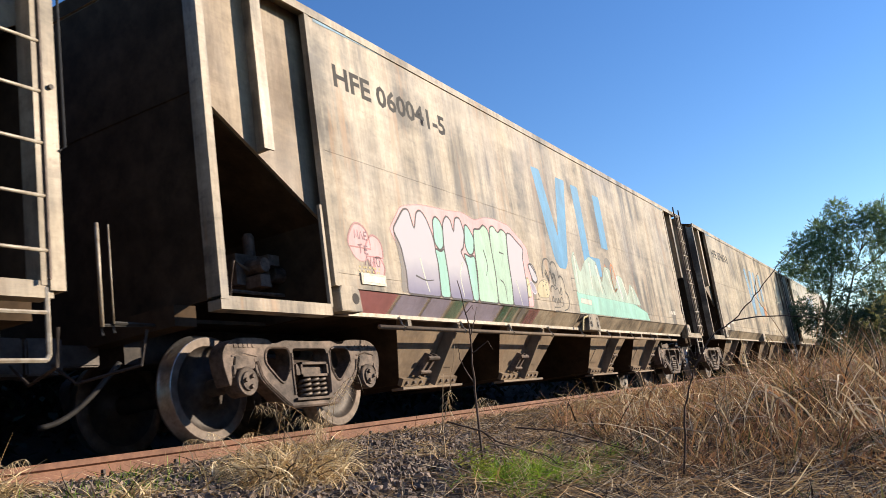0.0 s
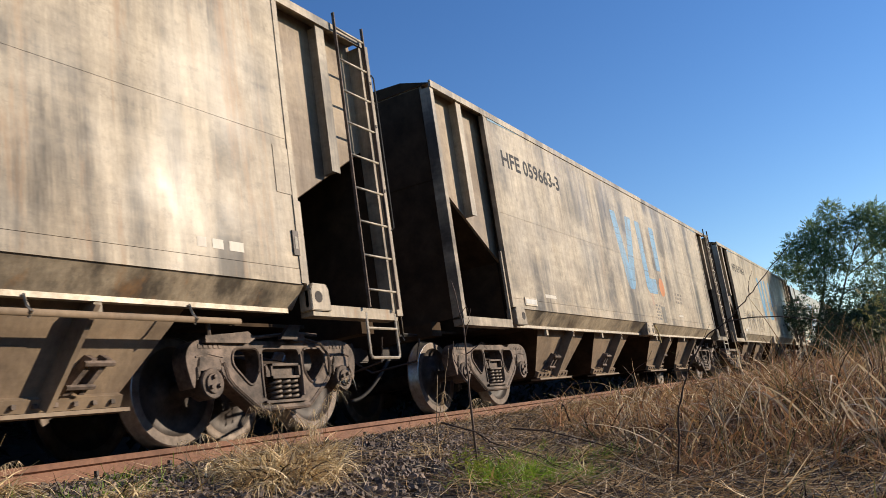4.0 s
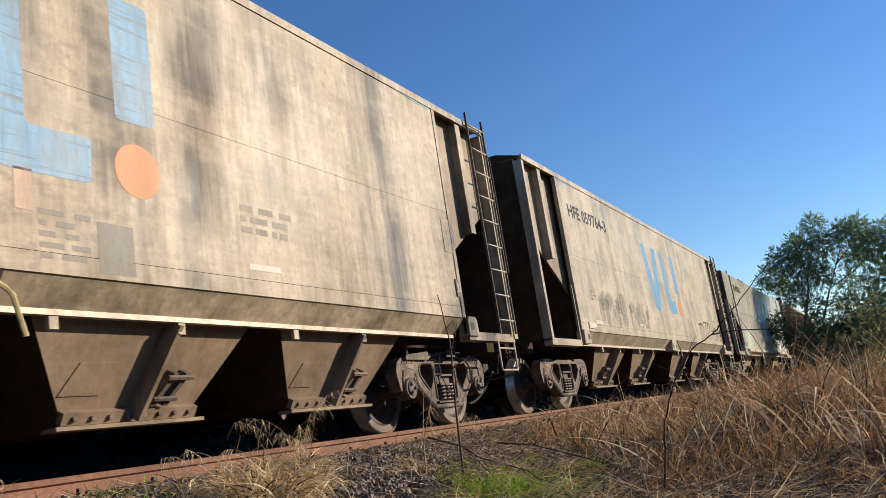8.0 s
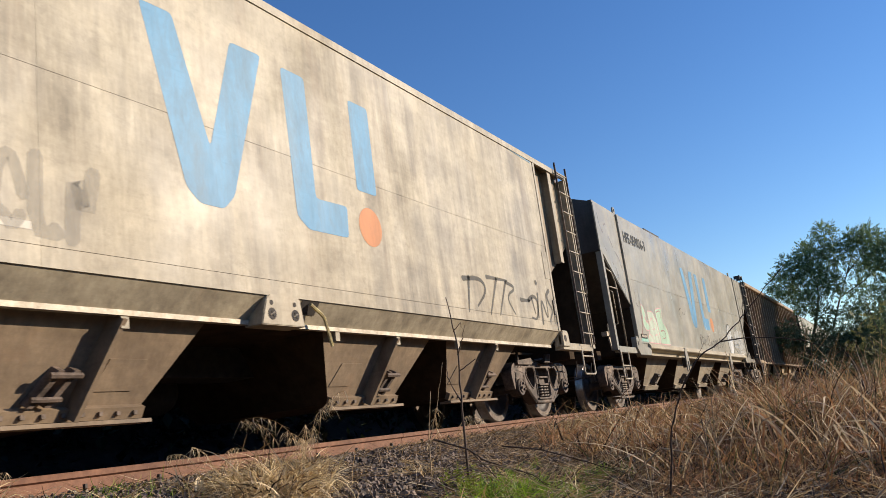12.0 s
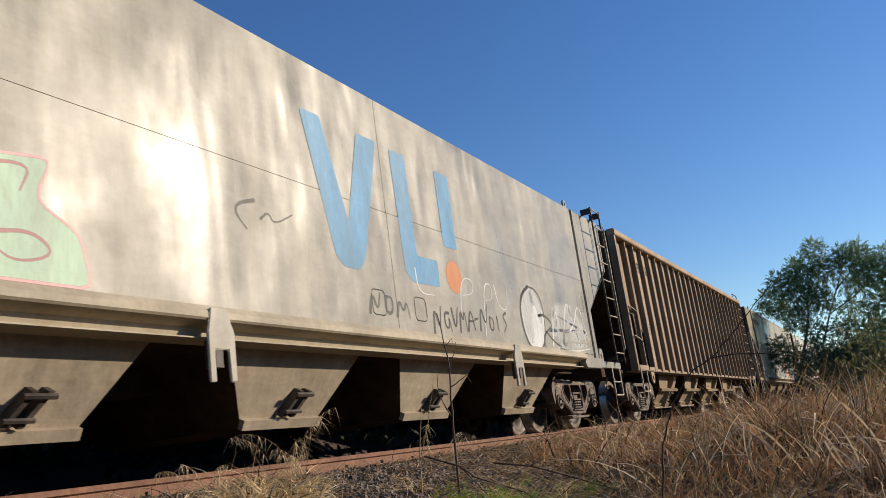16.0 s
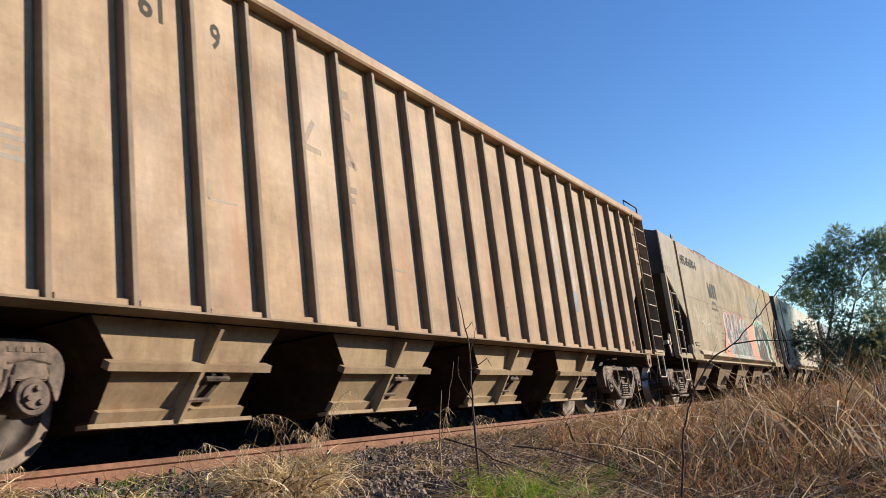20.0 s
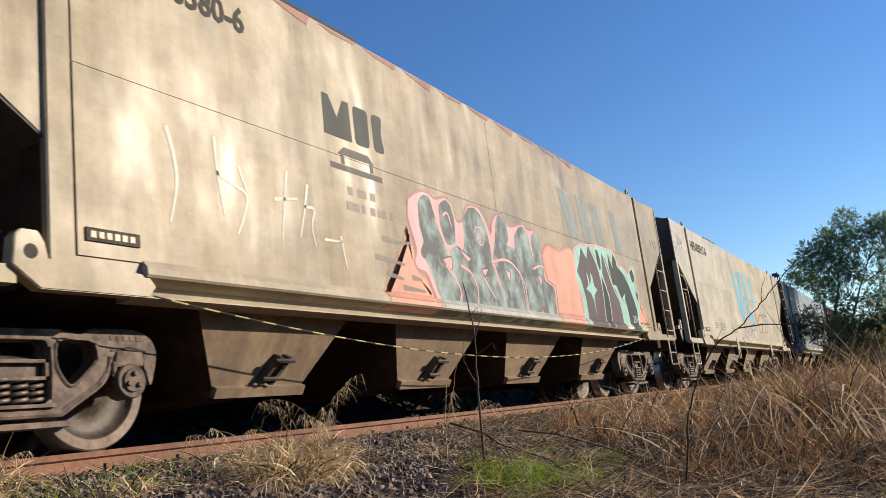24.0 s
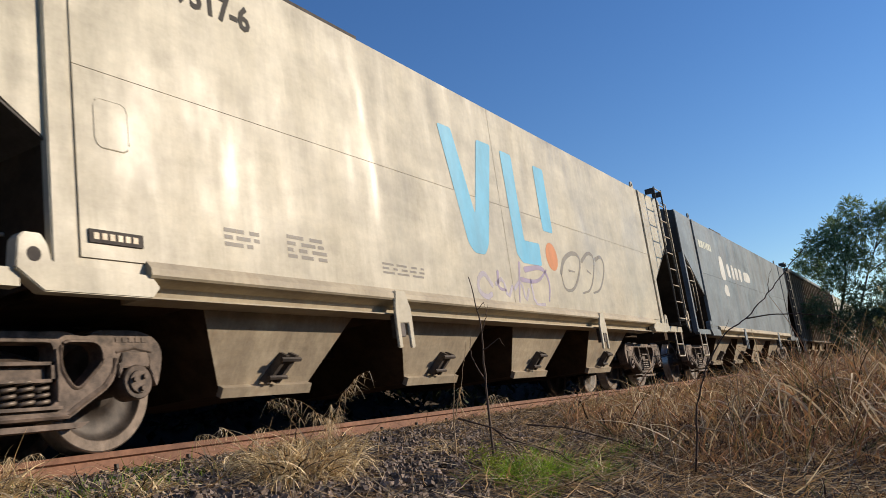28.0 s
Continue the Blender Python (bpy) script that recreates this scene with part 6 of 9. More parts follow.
for m, wide, pts in ((FAINT, 0.028, [(5.22, 1.98), (5.02, 1.92), (4.99, 1.84), (5.11, 1.73)]), (FAINT, 0.02, [(5.28, 1.84), (5.38, 1.92), (5.44, 1.82), (5.69, 1.95)]),
                     (FAINT, 0.04, [(6.72, 1.22), (6.78, 1.42), (6.86, 1.24), (6.92, 1.42)]), (FAINT, 0.035, [(7.02, 1.40), (7.0, 1.24), (7.12, 1.24), (7.14, 1.40), (7.02, 1.40)]), (FAINT, 0.035, [(7.20, 1.22), (7.26, 1.40), (7.33, 1.26), (7.40, 1.40), (7.44, 1.22)]),
                     (INKY, 0.034, [(7.92, 1.10), (7.96, 1.40), (8.05, 1.12), (8.11, 1.40)]), (INKY, 0.03, [(8.28, 1.34), (8.18, 1.34), (8.18, 1.18), (8.28, 1.18), (8.27, 1.32), (8.32, 1.14)]), (INKY, 0.032, [(8.36, 1.40), (8.42, 1.14), (8.51, 1.42)]),
                     (INKY, 0.03, [(8.53, 1.15), (8.57, 1.42), (8.62, 1.26), (8.67, 1.43), (8.70, 1.17)]), (INKY, 0.03, [(8.73, 1.17), (8.83, 1.47), (8.91, 1.19)]), (INKY, 0.025, [(8.78, 1.29), (8.90, 1.30)]), (INKY, 0.03, [(8.93, 1.32), (9.02, 1.34)]),
                     (INKY, 0.032, [(9.05, 1.20), (9.12, 1.52), (9.21, 1.24), (9.30, 1.53)]), (INKY, 0.028, [(9.34, 1.38), (9.32, 1.24), (9.42, 1.21), (9.44, 1.36), (9.34, 1.38)]), (INKY, 0.028, [(9.55, 1.40), (9.57, 1.22)]), (INKY, 0.03, [(9.84, 1.47), (9.72, 1.42), (9.84, 1.32), (9.72, 1.22)]),
                     (WHITE_LINE, 0.019, [(7.66, 1.76), (7.68, 1.50), (8.02, 1.51)]), (WHITE_LINE, 0.019, [(8.60, 1.40), (8.70, 1.78), (9.00, 1.80), (8.98, 1.62), (8.70, 1.58)]), (WHITE_LINE, 0.019, [(9.18, 1.14), (9.28, 1.78), (9.52, 1.80), (9.50, 1.60), (9.28, 1.58)]), (WHITE_LINE, 0.019, [(9.60, 1.80), (9.66, 1.52), (9.92, 1.50), (9.98, 1.80)]),
                     (HAZE, 0.34, [(10.64, 1.76), (10.54, 1.48), (10.62, 1.20)]), (HAZE, 0.20, [(10.84, 1.80), (11.01, 1.68), (11.03, 1.46)]), (HAZE, 0.12, [(11.56, 1.64), (11.68, 1.38), (11.62, 1.16)]), (HAZE, 0.14, [(11.87, 1.22), (12.16, 1.50), (12.37, 1.80)]), (HAZE, 0.12, [(12.41, 1.28), (12.68, 1.52), (12.84, 1.26)]), (HAZE, 0.10, [(11.66, 1.14), (12.26, 1.16), (12.87, 1.20)]),
                     (INKY, 0.042, [(10.74, 1.91), (10.46, 1.78), (10.33, 1.53), (10.37, 1.26), (10.53, 1.06), (10.80, 1.01), (11.06, 1.14), (11.16, 1.40), (11.18, 1.70), (11.03, 1.88), (10.74, 1.91)]), (INKY, 0.036, [(10.95, 1.52), (11.16, 1.56), (11.50, 1.44), (11.16, 1.30), (11.04, 1.24), (11.08, 1.06)]), (INKY, 0.03, [(11.18, 1.32), (11.46, 1.18), (11.71, 1.13)]),
                     (WHITE_LINE, 0.04, [(11.37, 1.14), (11.58, 1.68), (11.72, 1.60), (11.56, 1.36)]), (WHITE_LINE, 0.04, [(11.81, 1.18), (12.08, 1.70), (12.24, 1.84), (12.32, 1.56), (12.57, 1.18)]), (WHITE_LINE, 0.04, [(11.96, 1.36), (12.37, 1.44), (12.74, 1.92), (12.98, 1.28)]), (WHITE_LINE, 0.03, [(11.56, 1.10), (12.26, 1.08), (13.00, 1.16)])):
    spray_line(W4, pts, wide, m, 4)
spray_shape(W4, blob(10.755, 1.46, 0.80, 0.86, 4, 30, 2.0, 0.03), WHITE_LINE, 3, name="graffiti_blob", label="white sprayed disc inside a dark ring", cut=0.02)
spray_shape(W4, blob(12.1, 1.48, 1.55, 0.62, 9, 30, 2.6, 0.10), HAZE, 2, name="graffiti_cloud", label="hazy white spray cloud", cut=0.05)
# violet-grey smears on the triangular end
SMEAR = worn_paint("violet_grey_smear", (0.25, 0.235, 0.26), (0.37, 0.345, 0.30), 0.95, thin=0.40)
for wide, pts in ((0.035, [(0.16, 3.30), (0.20, 3.10), (0.32, 2.98)]), (0.03, [(0.42, 3.12), (0.56, 3.18)]), (0.035, [(0.62, 2.95), (0.78, 2.78)]), (0.035, [(0.86, 2.70), (1.02, 2.62), (1.18, 2.38)]), (0.03, [(0.74, 2.40), (0.82, 2.30), (0.84, 2.20)]), (0.04, [(0.80, 2.28), (0.76, 2.18)]), (0.03, [(1.04, 2.12), (1.12, 2.02), (1.06, 1.94)]), (0.03, [(0.30, 2.72), (0.36, 2.66)])):
    flat(W4, "graffiti_line", strips(pts, wide), SMEAR, y=-1.3358)
# ribbed brown wagon: characters stand between the stakes
for lx, ch in ((1.55, "HFE"), (2.12, "056"), (2.74, "61"), (3.42, "9")):
    letters(W5, "number", lx, 2.99, ch, LETTER, 0.20, {3: 0.36, 2: 0.22, 1: 0.11}[len(ch)], -1.2308, "black stencilled wagon number")
TAN_MARK = worn_paint("ghost_brown_mark", (0.21, 0.15, 0.10), (0.36, 0.255, 0.16), 0.8, thin=0.30)
CHALK = worn_paint("worn_chalk_white", (0.56, 0.55, 0.52), (0.34, 0.27, 0.19), 0.9, thin=0.30)
for k in range(5):
    px = 9.55 + 0.5873 * k
    flat(W5, "paint_patch", [[(px + 0.30, 1.9 - 0.1 * k), (px + 0.54, 1.75), (px + 0.56, 2.80), (px + 0.48, 2.95), (px + 0.30, 2.92)]], CHALK, "worn white paint between the stakes", y=-1.2308)
    if k % 2:
        flat(W5, "paint_patch", [[(px + 0.32, 1.45), (px + 0.53, 1.45), (px + 0.54, 1.74), (px + 0.32, 1.78)]], PALE_BLUE, "worn blue paint between the stakes", y=-1.2308)
for px, pz in ((3.3, 1.75), (5.6, 1.5), (7.9, 1.32)):
    flat(W5, "paint_patch", [rect(px, px + 0.3, pz, pz + 0.02), rect(px, px + 0.02, pz, pz + 0.16)], FADED, y=-1.2308)
for pts in ([(4.42, 2.42), (4.62, 2.72)], [(5.00, 2.72), (5.22, 2.40)], [(4.48, 2.46), (4.70, 2.44)], [(5.02, 2.46), (5.20, 2.44)]):
    flat(W5, "grey_mark", [stroke(pts, 0.06)], TAN_MARK, "faint ghost of an older mark", y=-1.2308)
flat(W5, "grey_mark", [[(5.00, 2.88), (5.20, 2.88), (5.20, 2.96), (5.10, 2.98), (5.10, 3.08), (5.20, 3.10), (5.20, 3.18), (5.00, 3.18)]], TAN_MARK, y=-1.2308)
bars(W5, 5.0, 5.22, 2.22, 2, TAN_MARK, 15, 0.06, 0.10, -1.2308)
bars(W5, 1.6, 1.95, 1.9, 4, FADED, 14, 0.03, 0.06, -1.2308)
# smooth wagon with the large piece
letters(W6, "number", 1.50, 3.0, "HFE-056580-6", LETTER, 0.20, 1.50, label="black stencilled wagon number")
flat(W6, "grey_mark", [[(3.96, 2.43), (4.37, 2.43), (4.36, 2.81), (4.27, 2.81), (4.165, 2.62), (4.06, 2.81), (3.97, 2.81)]], INK, "plain dark grey block of a painted mark")
flat(W6, "grey_mark", [softened([(4.42, 2.43), (4.65, 2.43), (4.66, 2.81), (4.42, 2.81)], 0.05)], INK)
flat(W6, "grey_mark", [softened([(4.72, 2.43), (4.90, 2.43), (4.86, 2.62), (4.90, 2.81), (4.72, 2.81)], 0.05)], INK)
flat(W6, "grey_mark", [[(4.22, 2.36), (4.60, 2.36), (4.68, 2.28), (4.12, 2.28)], rect(4.16, 4.22, 2.19, 2.28), rect(4.60, 4.66, 2.19, 2.28), [(4.0, 2.19), (4.80, 2.19), (4.80, 2.13), (4.0, 2.13)]], TAG_GREY)
bars(W6, 4.22, 4.74, 2.0, 1, FADED, 21, 0.075)
bars(W6, 4.18, 4.92, 1.86, 1, FADED, 22, 0.075)
MOTTLE = mottled("mottled_teal_grey_spray", (0.085, 0.095, 0.09), (0.27, 0.345, 0.315))
spray_shape(W6, [(5.15, 1.84), (5.21, 1.70), (5.28, 1.55), (5.30, 1.35), (5.45, 1.33), (5.60, 1.05), (4.55, 1.05), (4.66, 1.18), (4.70, 1.30), (4.84, 1.36), (4.90, 1.50), (5.02, 1.62)], SALMON, 0, name="graffiti_cloud", label="salmon spray cloud", cut=0.12)
spray_shape(W6, [(8.40, 1.90), (8.70, 2.10), (9.10, 2.04), (9.50, 2.16), (9.78, 2.10), (9.75, 1.60), (9.80, 1.05), (8.60, 1.05)], SALMON, 0, name="graffiti_cloud", label="salmon spray cloud", cut=0.12)
spray_shape(W6, [(12.45, 1.70), (12.62, 1.52), (12.90, 1.35), (13.05, 1.05), (12.2, 1.05)], SALMON, 0, name="graffiti_cloud", cut=0.1)
for k, pts in enumerate(([(4.70, 1.60), (4.97, 1.58), (5.18, 1.61)], [(4.56, 1.41), (4.84, 1.40), (5.03, 1.38)], [(4.72, 1.27), (4.98, 1.24)], [(4.98, 1.16), (5.36, 1.15)], [(5.15, 1.27), (5.30, 1.26)])):
    spray_line(W6, pts, 0.045, SOFT_GREY, 2)
spray_shape(W6, [(5.20, 2.06), (5.34, 2.14), (5.50, 2.20), (5.66, 2.20), (5.74, 2.15), (5.99, 2.22), (6.14, 2.17), (6.18, 1.97), (6.33, 2.00), (6.44, 2.18), (6.56, 2.23), (6.76, 2.23), (6.92, 2.10), (7.00, 1.93)]
            + [(7.05, 2.08), (7.17, 2.21), (7.38, 2.25), (7.54, 2.11), (7.72, 2.15), (7.96, 2.22), (8.10, 2.15), (8.30, 2.19), (8.44, 2.04), (8.48, 1.73), (8.52, 1.54), (8.80, 1.48), (8.76, 1.05), (5.58, 1.05)]
            + [(5.42, 1.34), (5.24, 1.36), (5.20, 1.44), (5.28, 1.55), (5.17, 1.86)], PINK, 1, ROSE, 0.022, "graffiti_halo", "pink spray outline round large letters")
for k, outline in enumerate((
        [(5.40, 2.07), (5.52, 2.16), (5.65, 2.16), (5.70, 2.01), (5.76, 1.83), (5.87, 1.66), (5.95, 1.40), (6.14, 1.28), (6.12, 1.18), (6.06, 1.05), (5.70, 1.05), (5.62, 1.13), (5.53, 1.33), (5.44, 1.48), (5.34, 1.50), (5.37, 1.59), (5.44, 1.65), (5.38, 1.82)],
        [(5.82, 2.09), (5.90, 2.15), (6.02, 2.19), (6.11, 2.12), (6.14, 1.97), (6.10, 1.71), (5.90, 1.68), (5.81, 1.87)],
        [(5.94, 1.63), (6.13, 1.72), (6.23, 1.62), (6.38, 1.47), (6.49, 1.31), (6.46, 1.05), (6.08, 1.05), (6.15, 1.23), (5.97, 1.41)],
        [(6.33, 2.01), (6.49, 2.18), (6.67, 2.21), (6.83, 2.11), (6.92, 1.90), (6.95, 1.69), (6.91, 1.62), (7.00, 1.47), (7.10, 1.30), (7.17, 1.05), (6.47, 1.05), (6.51, 1.28), (6.41, 1.44), (6.17, 1.49), (6.17, 1.57), (6.30, 1.73)],
        [(7.18, 2.14), (7.27, 2.22), (7.40, 2.22), (7.49, 2.12), (7.50, 1.96), (7.39, 1.86), (7.62, 1.86), (7.64, 1.63), (7.70, 1.52), (7.77, 1.05), (7.17, 1.05), (7.11, 1.34), (7.01, 1.57), (6.97, 1.65), (7.09, 1.89)],
        [(7.65, 2.01), (7.81, 2.14), (7.95, 2.18), (8.09, 2.10), (8.14, 1.82), (8.17, 1.65), (8.22, 1.41), (8.24, 1.05), (7.79, 1.05), (7.72, 1.50), (7.65, 1.63), (7.62, 1.82)],
        [(8.17, 2.08), (8.35, 2.17), (8.43, 2.03), (8.46, 1.73), (8.45, 1.52), (8.74, 1.46), (8.70, 1.05), (8.26, 1.05), (8.21, 1.37), (8.16, 1.69)])):
    spray_shape(W6, outline, MOTTLE, 3 + 0.5 * k, label="mottled grey spray letter")
for outline in ([(5.77, 1.52), (5.95, 1.57), (5.99, 1.53), (5.95, 1.41), (5.84, 1.46)], [(6.63, 1.50), (6.82, 1.52), (6.71, 1.41)], [(7.26, 1.56), (7.41, 1.53), (7.35, 1.41)], [(8.24, 1.60), (8.37, 1.55), (8.29, 1.42)], [(6.12, 1.70), (6.43, 1.59), (6.34, 1.54), (6.26, 1.59)]):
    spray_shape(W6, outline, PINK, 7, BLACK_PLUM, 0.012, name="graffiti_accent", cut=0.03)
for pts in ([(5.84, 1.46), (6.13, 1.24), (6.02, 1.05)], [(6.17, 1.49), (6.40, 1.44), (6.51, 1.25), (6.43, 1.05)], [(6.68, 1.40), (6.91, 1.18)], [(6.93, 1.61), (7.37, 1.70), (7.66, 1.57), (7.80, 1.41), (7.79, 1.05)], [(8.13, 1.65), (8.37, 1.72), (8.49, 1.69)], [(5.9, 2.0), (6.0, 2.06), (6.06, 1.9)]):
    spray_line(W6, pts, 0.032, PINK, 8)
flat(W6, "graffiti_line", strips([(6.70 + (0.015 + 0.010 * i) * math.cos(i * 0.7), 1.86 + (0.015 + 0.010 * i) * math.sin(i * 0.7)) for i in range(14)], 0.016), PINK, "pink spiral", lift=0.0036)
spray_shape(W6, [(9.70, 2.09), (9.99, 2.20), (10.42, 2.24), (10.73, 2.27), (11.06, 2.27), (11.42, 2.27), (11.65, 2.22), (11.70, 2.05), (11.96, 2.04), (12.19, 1.94), (12.32, 2.08), (12.49, 2.14), (12.61, 2.05), (12.53, 1.83), (12.60, 1.57), (12.58, 1.44), (12.40, 1.05), (9.73, 1.05), (9.76, 1.33), (9.70, 1.54), (9.60, 1.69), (9.66, 1.79)], MINT, 2, PINK, 0.03, "graffiti_halo", "mint spray halo")
for k, (m, outline) in enumerate((
        (BLACK_PLUM, [(9.70, 1.77), (9.86, 1.93), (10.03, 2.18), (10.20, 2.01), (10.32, 2.20), (10.42, 2.22), (10.59, 2.07), (10.70, 1.81), (10.73, 1.53), (10.65, 1.05), (9.92, 1.05), (9.91, 1.37), (9.84, 1.63)]),
        (INK, [(10.66, 2.21), (10.78, 2.20), (10.84, 2.05), (10.80, 1.90), (10.73, 1.87), (10.66, 1.99)]),
        (INK, [(10.75, 1.83), (10.88, 1.74), (11.00, 1.47), (10.95, 1.05), (10.66, 1.05), (10.74, 1.53)]),
        (BLACK_PLUM, [(10.95, 2.20), (11.09, 2.10), (11.20, 1.89), (11.24, 1.68), (11.38, 1.63), (11.53, 1.42), (11.54, 1.05), (10.95, 1.05), (11.00, 1.50), (10.83, 1.84), (10.89, 2.06)]),
        (INK, [(11.24, 2.22), (11.35, 2.18), (11.37, 2.02), (11.50, 2.24), (11.62, 2.15), (11.64, 2.03), (11.94, 1.93), (12.17, 1.71), (12.38, 1.37), (12.34, 1.05), (11.90, 1.05), (11.84, 1.39), (11.63, 1.47), (11.44, 1.70), (11.26, 1.69), (11.20, 1.99)]),
        (INK, [(12.28, 2.00), (12.45, 2.07), (12.53, 1.95), (12.48, 1.83), (12.35, 1.83)]), (INK, [(12.45, 1.69), (12.57, 1.65), (12.55, 1.49), (12.46, 1.56)]))):
    spray_shape(W6, outline, m, 4 + 0.4 * k, label="dark plum spray letter", cut=0.03)
spray_shape(W6, [(10.08, 1.80), (10.15, 1.75), (10.17, 1.60), (10.25, 1.70), (10.26, 1.82), (10.33, 1.75), (10.36, 1.60), (10.48, 1.56), (10.30, 1.46), (10.26, 1.05), (10.24, 1.38), (10.16, 1.48), (9.98, 1.53), (10.11, 1.61)], MINT, 8, name="graffiti_accent", cut=0.02)
spray_shape(W6, [(11.63, 1.50), (11.88, 1.62), (11.80, 1.49), (11.88, 1.39), (11.72, 1.45)], MINT, 8, name="graffiti_accent", cut=0.02)
for pts in ([(10.41, 2.19), (10.65, 1.96), (10.75, 1.59), (10.66, 1.05)], [(10.74, 1.84), (10.94, 1.62), (11.00, 1.37), (10.95, 1.05)], [(10.97, 2.19), (11.24, 1.66), (11.53, 1.42), (11.54, 1.05)], [(11.62, 1.47), (11.81, 1.39), (11.88, 1.05)], [(10.03, 2.18), (10.20, 2.01)], [(11.26, 2.21), (11.40, 1.99)]):
    spray_line(W6, pts, 0.032, CREAM, 9)
letters(W6, "number", 11.90, 1.125, "2019", WHITE_LINE, 0.12, 0.34, SIDE_Y - 0.0055)
for xa, xb, xc, xd in ((9.36, 9.74, 10.02, 9.68), (10.12, 10.48, 10.64, 10.24), (10.72, 11.10, 11.24, 10.86), (11.68, 11.98, 12.06, 11.78)):
    flat(W6, "ghost_stroke", [[(xa, 2.98), (xb, 2.98), (xc, 2.27), (xd, 2.27)]], GHOST_TEAL, "ghost of an older blue stroke")
# the spray runs on over the rolled sill
for x0, x1, m in ((4.62, 5.60, SALMON), (5.62, 8.74, WASHED_WHITE), (8.76, 9.74, SALMON), (9.76, 9.92, MINT), (9.93, 10.66, BLACK_PLUM), (10.67, 10.96, INK), (10.97, 11.56, BLACK_PLUM), (11.57, 11.90, CREAM), (11.91, 12.36, INK), (12.37, 12.55, MINT)):
    for facet in (ROLL_TOP, ROLL_FACE, ROLL_FOOT):
        chamfer(W6, "sill_paint", x0 * 0.986, x1 * 0.986, m if facet is not ROLL_FOOT or m is not WASHED_WHITE else MOTTLE, 0.02, 0.98, 0.0, facet)
for k in range(9):
    spray_shape(W6, blob(12.62 + 0.06 * (k % 5), 1.16 + 0.09 * (k // 2), 0.10 - 0.006 * k, 0.08, 60 + k, 14, 2.2, 0.2), SALMON, 1, name="graffiti_blob", cut=0.01)
for wide, pts in ((0.035, [(2.19, 2.03), (2.25, 1.85), (2.27, 1.65), (2.19, 1.38)]), (0.028, [(2.63, 2.06), (2.64, 1.80), (2.69, 1.49)]), (0.03, [(2.64, 1.80), (2.80, 1.74), (2.95, 1.70), (2.89, 1.52), (2.81, 1.38)]), (0.025, [(2.86, 1.89), (2.93, 1.72)]), (0.03, [(3.40, 1.96), (3.35, 1.72), (3.29, 1.39)]), (0.03, [(3.24, 1.71), (3.51, 1.76)]),
                  (0.03, [(3.65, 1.90), (3.59, 1.67), (3.51, 1.45)]), (0.025, [(3.60, 1.71), (3.74, 1.72), (3.66, 1.57), (3.70, 1.40)]), (0.03, [(4.05, 1.52), (4.10, 1.25)]), (0.025, [(3.83, 1.47), (4.06, 1.48)])):
    spray_line(W6, pts, wide, CREAM, 3)
for k in range(3):
    for sx in (0.0, -0.045):
        for x_off in (0.13, LB - 0.43):
            pts = [(x_off + 0.165 * k + sx + 0.028 * math.cos(a), 2.72 + 0.06 * math.sin(a)) for a in [i * math.tau / 10 for i in range(11)]]
            flat(W6, "number", strips(pts if sx == 0.0 else [(p[0], p[1] + 0.02) for p in pts[2:5]], 0.014), LETTER if sx == 0.0 else FAINT, lift=-0.054)
flat(W6, "rust_scrape", [[(1.9 + 0.7 * k, 3.47), (2.5 + 0.7 * k, 3.475), (2.45 + 0.7 * k, 3.44 - 0.03 * (k % 3)), (2.1 + 0.7 * k, 3.43)] for k in range(1, 12)], BRICK_RED, "rusty scrape along the roof edge")
# white wagon with fresh marks
letters(W7, "number", 1.53, 3.02, "HFE-059317-6", LETTER, 0.20, 1.54, label="black stencilled wagon number")
blue_mark(W7, 5.86, 1.60, worn_paint("fresh_sky_blue", (0.11, 0.40, 0.58), (0.407, 0.385, 0.34), 0.12), ORANGE)
tag_scribble(W7, 6.2, 8.1, 1.12, 1.40, 4, VIOLET, 101, 0.05, "pale violet tag")
for wide, pts in ((0.06, [(8.71, 1.57), (8.89, 1.8), (9.34, 1.93), (9.56, 1.81), (9.15, 1.37), (8.75, 1.33), (8.71, 1.57)]), (0.05, [(9.56, 1.81), (9.89, 1.99), (10.15, 1.91), (9.8, 1.41), (9.41, 1.34)]), (0.05, [(10.14, 1.89), (10.44, 1.98), (10.53, 1.8), (10.18, 1.43), (9.84, 1.37)]), (0.03, [(9.01, 1.63), (9.23, 1.63)]), (0.03, [(9.72, 1.69), (9.88, 1.65)])):
    spray_line(W7, pts, wide, SOFT_GREY, 3)
for wide, pts in ((0.05, [(6.8, 1.43), (6.75, 1.24), (6.95, 1.23)]), (0.05, [(7.42, 1.59), (7.27, 1.11)]), (0.05, [(7.4, 1.39), (7.89, 1.38), (8.22, 1.57)]), (0.06, [(7.55, 1.52), (8.11, 1.61), (8.28, 1.41), (8.16, 1.16)])):
    spray_line(W7, pts, wide, VIOLET_GREY, 3)
for pts in ([(0.1, 2.9), (0.13, 2.79), (0.17, 2.9)], [(0.21, 2.93), (0.22, 2.79), (0.28, 2.93)], [(0.32, 2.99), (0.37, 2.81), (0.4, 2.99)], [(0.42, 2.98), (0.52, 3.02), (0.51, 2.83)], [(0.57, 3.05), (0.57, 2.86)], [(0.63, 3.03), (0.83, 3.06)], [(0.72, 3.04), (0.71, 2.84)]):
    flat(W7, "graffiti_line", strips(pts, 0.03), VIOLET_GREY, "faded violet tag", y=-1.3358)
bars(W7, 2.6, 2.95, 1.40, 3, SOFT_GREY, 103, 0.03, 0.05)
bars(W7, 3.25, 3.75, 1.43, 4, SOFT_GREY, 104, 0.03, 0.05)
